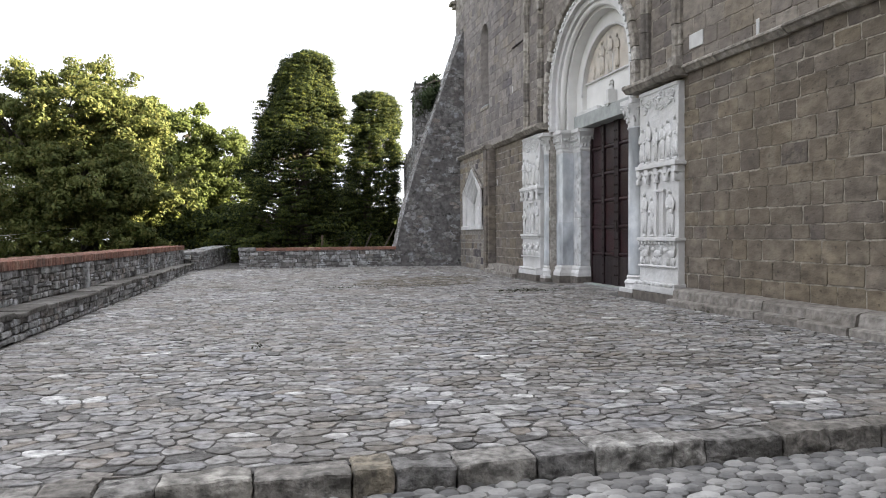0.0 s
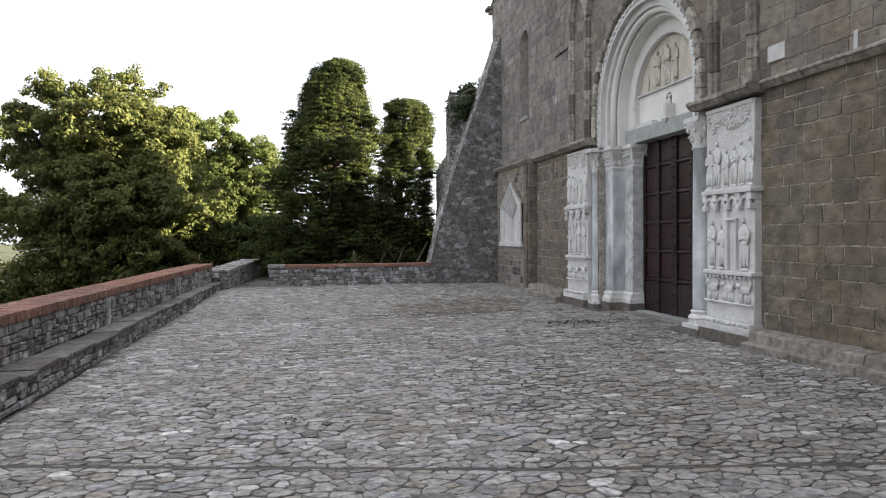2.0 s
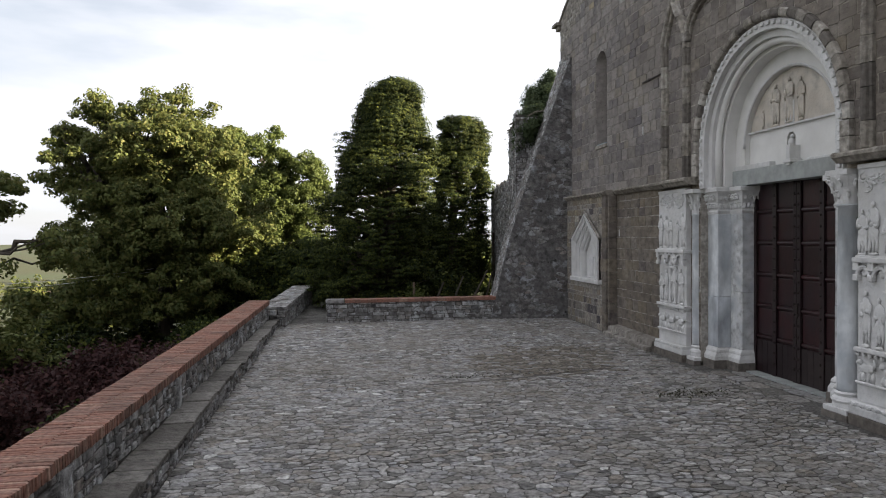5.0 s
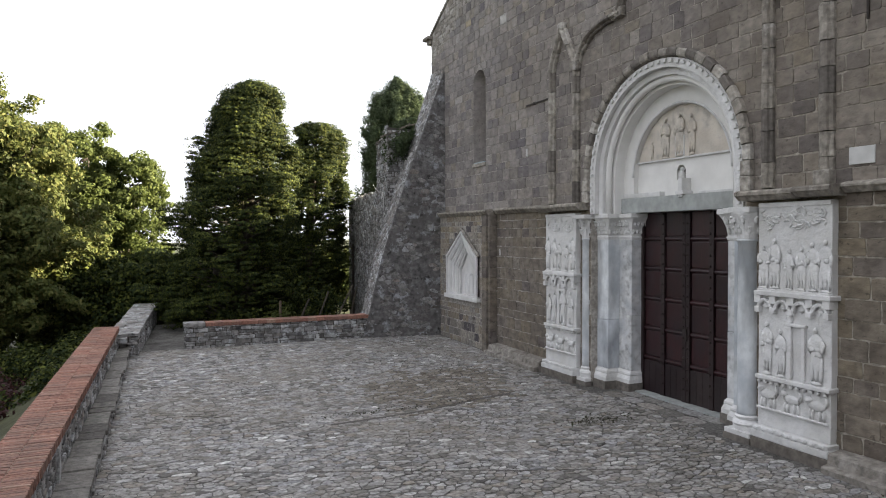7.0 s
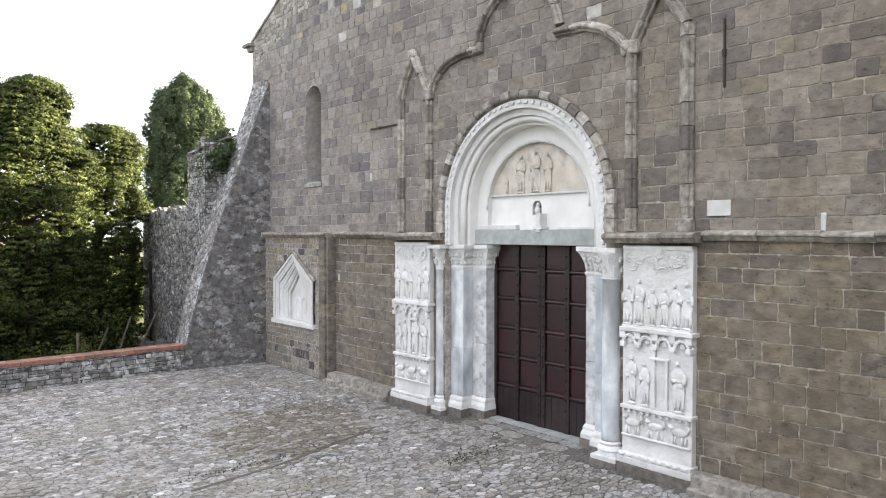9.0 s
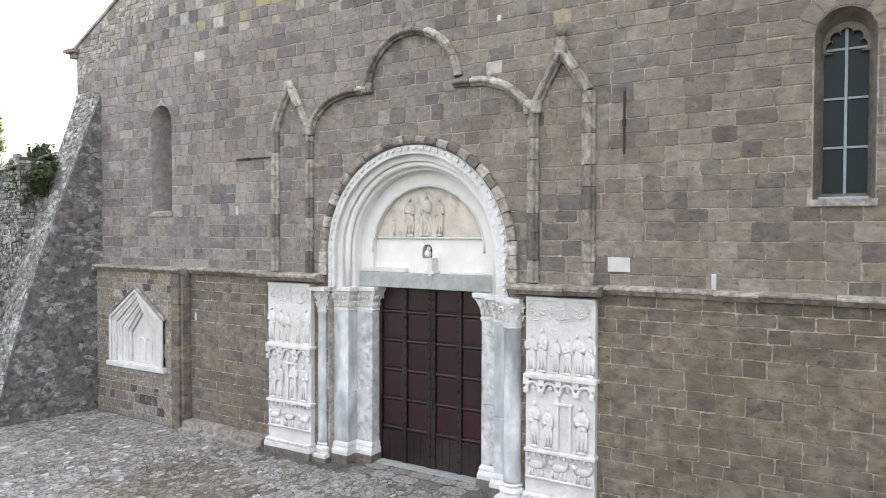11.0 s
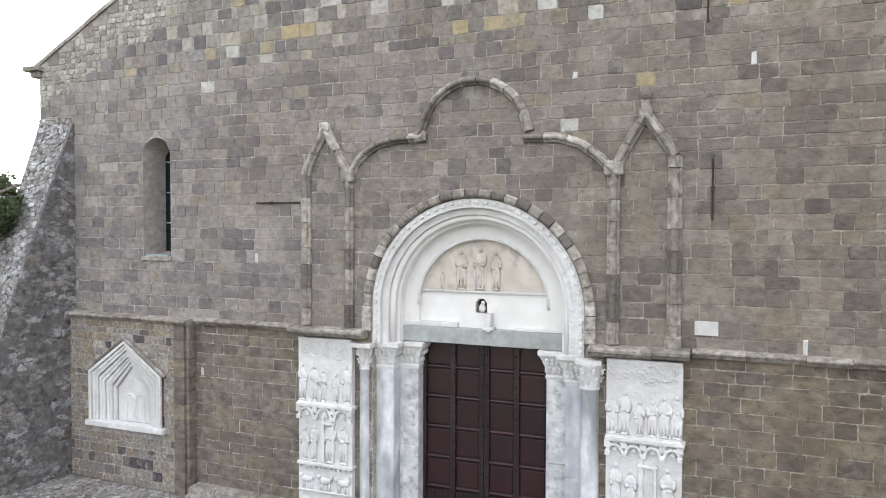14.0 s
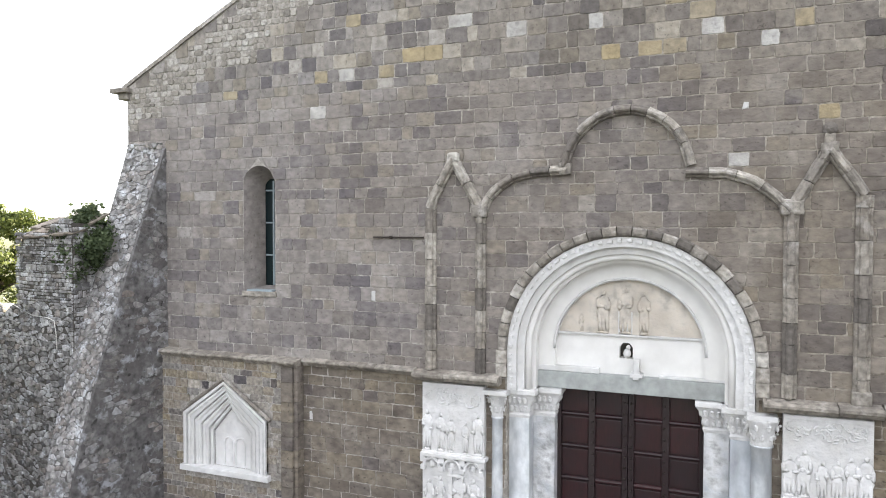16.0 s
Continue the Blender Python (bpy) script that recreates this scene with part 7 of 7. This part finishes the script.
for x, y, d in pts:
    hgt = r.uniform(4, 8)
    k = 60 if d < 200 else 26
    g = r.normal(size=(k, 3))
    g /= np.linalg.norm(g, axis=1, keepdims=True)
    C.append(np.array([x, y, terrain(x, y) + hgt * 0.5]) + g * np.array([hgt * 0.5, hgt * 0.5, hgt * 0.5]))
    S.append(np.full(k, hgt * (0.14 if d < 200 else 0.22)))
woods = thing("far_woods", "distant dark green woods on the lower slopes", "woods", (0, 200, -20), kind="stuff")
C, S = np.concatenate(C), np.concatenate(S)
leaf_mesh("woods_crowns", C, r.normal(size=C.shape) + np.array([0, 0, 0.8]), S, OAK_LEAF, woods, 51, 0.8)

# cables in the trees
for k, (a, b, sag) in enumerate((((-20.0, 34.0, 1.3), (-8.6, 34.6, 1.75), 0.3), ((-20.0, 34.3, 1.1), (-8.8, 34.8, 1.6), 0.35))):
    bm = bmesh.new()
    a, b = Vector(a), Vector(b)
    tube(bm, [a.lerp(b, i / 12) - Vector((0, 0, sag * math.sin(math.pi * i / 12))) for i in range(13)], [0.009] * 13, 6)
    tagged(part("cable", bm, WIRE, smooth=True), "pale sagging cable strung between the trees", "cable", group="cables")

# pale hose along the ruined wall
bm = bmesh.new()
pts = [(5.99, 30.75, 5.62), (5.95, 30.2, 5.44), (5.90, 29.5, 5.25), (5.84, 28.9, 5.24), (5.82, 28.65, 5.18), (5.82, 28.58, 4.9), (5.82, 28.55, 4.5)]
tube(bm, [(ruin_x(y) - 0.07, y, z) for x, y, z in pts], [0.011] * len(pts), 6)
tagged(part("hose", bm, WIRE, smooth=True), "thin pale hose hung along the ruined rubble wall", "hose")

# props and pipe by the ruin
post = part("drain_pipe", box(bmesh.new(), ruin_x(36.5) - 0.14, ruin_x(36.5) - 0.04, 36.45, 36.55, -0.4, 3.2, 0.02), IRON)
tagged(post, "dark upright pipe against the ruined wall", "pipe")
for k, (x0, y0, x1, y1, h) in enumerate(((4.2, 31.0, 5.4, 31.6, 1.6), (3.4, 30.4, 4.3, 31.2, 1.4), (5.2, 31.9, 5.7, 32.0, 1.5), (2.6, 30.2, 3.4, 30.6, 1.2))):
    bm = bmesh.new()
    tube(bm, [(x0, y0, -0.4), (x1, y1, h)], [0.04, 0.035], 6)
    tagged(part("timber_prop", bm, BARK), "leaning dark timber pole under the conifers", "pole", group="timber props")
bm = bmesh.new()
tube(bm, [(1.95, 28.55, -0.4), (1.95, 28.55, 1.35)], [0.05, 0.045], 8)
tagged(part("garden_post", bm, PLANK), "short pale wooden post behind the far wall", "post")


# ---- small growth on the paving ----
r = np.random.default_rng(60)
for label, cx, cy, sx, sy, count in (("low moss and weeds in a damp hollow of the paving", 5.7, 15.3, 0.42, 0.18, 230), ("low moss and weeds along a drain joint", 2.1, 17.68, 0.9, 0.05, 160),
                                     ("dry weed tuft between paving stones", -0.15, 8.45, 0.05, 0.03, 14), ("small dark plant at the foot of the church wall", 7.1, 10.3, 0.06, 0.12, 160)):
    P = np.array([cx, cy, rise(cy) + 0.025]) + r.normal(size=(count, 3)) * np.array([sx, sy, 0.012 if count > 160 else 0.035])
    P[:, 2] = np.maximum(P[:, 2], rise(cy) + 0.012)
    w = thing("weeds", label, "weeds", (cx, cy, 0), kind="stuff")
    leaf_mesh("weed_leaves", P, r.normal(size=P.shape) * 0.5 + np.array([0, 0, 1]), 0.026 * r.uniform(0.5, 1.3, size=count), WEED, w, 61)

# ---- pieces: kerb slabs, bricks, paving stones, wall blocks ----
rng = random.Random(71)
kerb = thing("kerb", "worn kerb of long dressed stones a step above the street", "kerb", (2, 3.9, 0), kind="structure")
x = -3.5
while x < 9.0:
    e = x + rng.choice((0.2, 0.26, 0.32, 0.4, 0.5)) * rng.uniform(0.85, 1.15)
    bm = box(bmesh.new(), x + 0.004, e - 0.004, 3.87 + rng.uniform(-0.015, 0.015), 4.11 + rng.uniform(-0.02, 0.03), -0.2, 0.012 + rng.uniform(-0.012, 0.012), 0.022)
    bmesh.ops.subdivide_edges(bm, edges=[q for q in bm.edges if q.calc_length() > 0.08], cuts=3, use_grid_fill=True)
    for v in bm.verts:
        v.co += Vector((noise.noise(v.co * 9) * 0.012, noise.noise(v.co * 11) * 0.026, noise.noise(v.co * 10 + Vector((5, 0, 0))) * 0.02))
    under(part("kerb_slab", bm, KERB), kerb)
    x = e

# bricks on edge across the left parapet
brick = bpy.data.meshes.new("brick")
bm = box(bmesh.new(), -0.5, 0.5, -0.5, 0.5, -0.5, 0.5, 0.0)
bmesh.ops.bevel(bm, geom=bm.edges[:], offset=0.06, segments=1, affect="EDGES")
bm.to_mesh(brick)
bm.free()
brick.materials.append(BRICK)
V, F, y, made = [], [], 4.0, 0
while y < P1 - 0.02:
    t = rng.uniform(0.048, 0.062)
    yc = y + t / 2
    for k in range(2):
        x1 = par_x(yc) + 0.06 - 0.335 * k + rng.uniform(-0.006, 0.006)
        z1 = 0.998 + rng.uniform(-0.006, 0.008)
        x0 = x1 - 0.328
        if 9.0 < y < 16.6 and made < 290:
            ob = new("brick", brick)
            ob.matrix_basis = Matrix.LocRotScale(((x0 + x1) / 2, yc, (z1 + 0.86) / 2), Euler((rng.uniform(-.02, .02), 0, rng.uniform(-.012, .012))), Vector((x1 - x0, t - 0.008, z1 - 0.86)))
            under(ob, par)
            made += 1
        else:
            b = 0.006
            o = len(V)
            ya, yb = y + 0.004, y + t - 0.004
            V += [(x0, ya, 0.86), (x1, ya, 0.86), (x1, yb, 0.86), (x0, yb, 0.86), (x0, ya, z1 - b), (x1, ya, z1 - b), (x1, yb, z1 - b), (x0, yb, z1 - b),
                  (x0 + b, ya + b, z1), (x1 - b, ya + b, z1), (x1 - b, yb - b, z1), (x0 + b, yb - b, z1)]
            for q in (0, 4):
                F += [tuple(o + q + i for i in f) for f in ((0, 1, 5, 4), (1, 2, 6, 5), (2, 3, 7, 6), (3, 0, 4, 7))]
            F.append(tuple(o + i for i in (8, 9, 10, 11)))
    y += t
rest = under(raw("coping_bricks", V, F, BRICK), par)
rest["kind"] = "stuff"

# paving stones, cut by two long straight joints
JOINTS = [((-2.61, 7.66), (1.69, 6.60), 0.028), ((1.69, 6.60), (6.05, 5.82), 0.028), ((0.9, 17.15), (2.6, 17.36), 0.045), ((2.6, 17.36), (5.3, 18.12), 0.045), ((-1.0, 15.05), (4.6, 12.75), 0.016)]


def split(poly):
    out = [poly]
    for (xa, ya), (xb, yb), gap in JOINTS:
        dx, dy = xb - xa, yb - ya
        ln = math.hypot(dx, dy)
        a, b = -dy / ln, dx / ln
        c = a * xa + b * ya
        nxt = []
        for q in out:
            cu = sum(p[0] for p in q) / len(q)
            s = [a * p[0] + b * p[1] - c for p in q]
            if xa - 0.1 <= cu <= xb + 0.1 and min(s) < gap and max(s) > -gap:
                nxt += [p for p in (clip(q, a, b, c - gap), clip(q, -a, -b, -c - gap)) if len(p) > 2]
            else:
                nxt.append(q)
        out = nxt
    return out


for (xa, ya), (xb, yb), gap in JOINTS:
    dx, dy = xb - xa, yb - ya
    ln = math.hypot(dx, dy)
    nx, ny = -dy / ln * gap * 1.1, dx / ln * gap * 1.1
    V = [(xa - nx, ya - ny, rise(ya)), (xb - nx, yb - ny, rise(yb)), (xb + nx, yb + ny, rise(yb)), (xa + nx, ya + ny, rise(ya))]
    raw("drain_joint", V + [(x, y, z - 0.03) for x, y, z in V], [(0, 1, 2, 3), (4, 7, 6, 5), (0, 4, 5, 1), (1, 5, 6, 2), (2, 6, 7, 3), (3, 7, 4, 0)], DARK_MORTAR, pavement)
rng = random.Random(72)
stones = []
for p in cells(-3.12, 7.2, 4.12, 27.25, 0.155, 0.112, rng, 0.5, 0.22):
    cu, cv = sum(q[0] for q in p) / len(p), sum(q[1] for q in p) / len(p)
    if cu > 6.98 and (11.4 < cv < 14.0 or 17.3 < cv < 20.0):
        continue
    if cu < bench_x(cv) - 0.02 or cv > 26.85 + 0.14 * (7.4 - cu) and cu > 4.6:
        continue
    stones += split(p)
for k in range(5):
    y0, y1 = CY - 1.5 + 0.6 * k, CY - 0.9 + 0.6 * k
    for x0, x1 in ((7.2, 7.62), (7.62, 7.98)):
        stones.append([(x0, y0 + 0.15 * (x0 < 7.3)), (x1, y0 + 0.15 * (x0 < 7.3)), (x1, y1 + 0.15 * (x0 < 7.3)), (x0, y1 + 0.15 * (x0 < 7.3))])


def brown(u, v):
    """Whether a stone lies in the brown-stained, sunken patch before the door."""
    d = math.hypot((u - 4.1) / 2.6, (v - 19.5 - 0.25 * (u - 4.1)) / 2.2)
    return d + 0.55 * noise.noise(Vector((u * 0.9, v * 0.9, 3.0))) + 0.35 * noise.noise(Vector((u * 2.6, v * 2.6, 8.0))) < 0.82


near = [p for p in stones if 4.0 < p[0][1] < 5.4 and -1.0 < p[0][0] < 3.4][:295]
chosen = {id(p) for p in near}
sets = [[], [], [], []]
for p in stones:
    if id(p) not in chosen:
        u, v = p[0]
        gap = noise.noise(Vector((u * 0.5, v * 0.5, 1.0))) + 0.7 * noise.noise(Vector((u * 1.9, v * 1.9, 5.0))) + 0.06 * (u - 2)
        sets[3 if brown(u, v) and rng.random() < 0.85 else 0 if gap < -0.15 else 1 if gap < 0.3 else 2].append(p)
for q, (joint, low, high, mat) in zip(sets, ((0.005, 0.000, 0.007, COBBLE), (0.009, 0.000, 0.010, COBBLE), (0.015, 0.000, 0.014, COBBLE), (0.017, 0.000, 0.014, COBBLE_BROWN))):
    Stones(lambda u, v, w: (u, v, rise(v) + w), rng, joint=joint, chamfer=0.005, low=low, high=high, lean=0.0025, sink=0.015, rounded=True).joined("paving_stones", q, mat, pavement)
Stones(lambda u, v, w: (u, v, rise(v) + w), rng, joint=0.009, chamfer=0.005, low=0.0, high=0.010, lean=0.0025, sink=0.015, rounded=True).singles("paving_stone", near, COBBLE, pavement)

# rounded pebbles of the street
rng = random.Random(73)
V, F = [], []
pebbles = []
for p in cells(-3.4, 9.0, 1.2, 3.86, 0.125, 0.085, rng, 0.36):
    cu, cv = sum(q[0] for q in p) / len(p), sum(q[1] for q in p) / len(p)
    ru, rv, hh = max(abs(q[0] - cu) for q in p) * 0.92, max(abs(q[1] - cv) for q in p) * 0.9, rng.uniform(0.018, 0.04)
    o = len(V)
    for lv, (f, z) in enumerate(((1.0, 0.0), (0.92, 0.5), (0.6, 0.88))):
        V += [(cu + ru * f * math.cos(math.pi * k / 4 + cu), cv + rv * f * math.sin(math.pi * k / 4 + cu), -0.15 + hh * z - (0.01 if lv == 0 else 0)) for k in range(8)]
    V.append((cu, cv, -0.15 + hh))
    for lv in (0, 8):
        F += [(o + lv + k, o + lv + (k + 1) % 8, o + lv + 8 + (k + 1) % 8, o + lv + 8 + k) for k in range(8)]
    F += [(o + 16 + k, o + 16 + (k + 1) % 8, o + 24) for k in range(8)]
ob = raw("street_pebbles", V, F, PEBBLE, street)
ob["kind"] = "stuff"

# wall blocks nearest to the path
for p in near_blocks[:290]:
    s = facade_stones.one(p)
    if s:
        under(raw("ashlar_block", s[0], s[1], ASHLAR_LOW), wall)
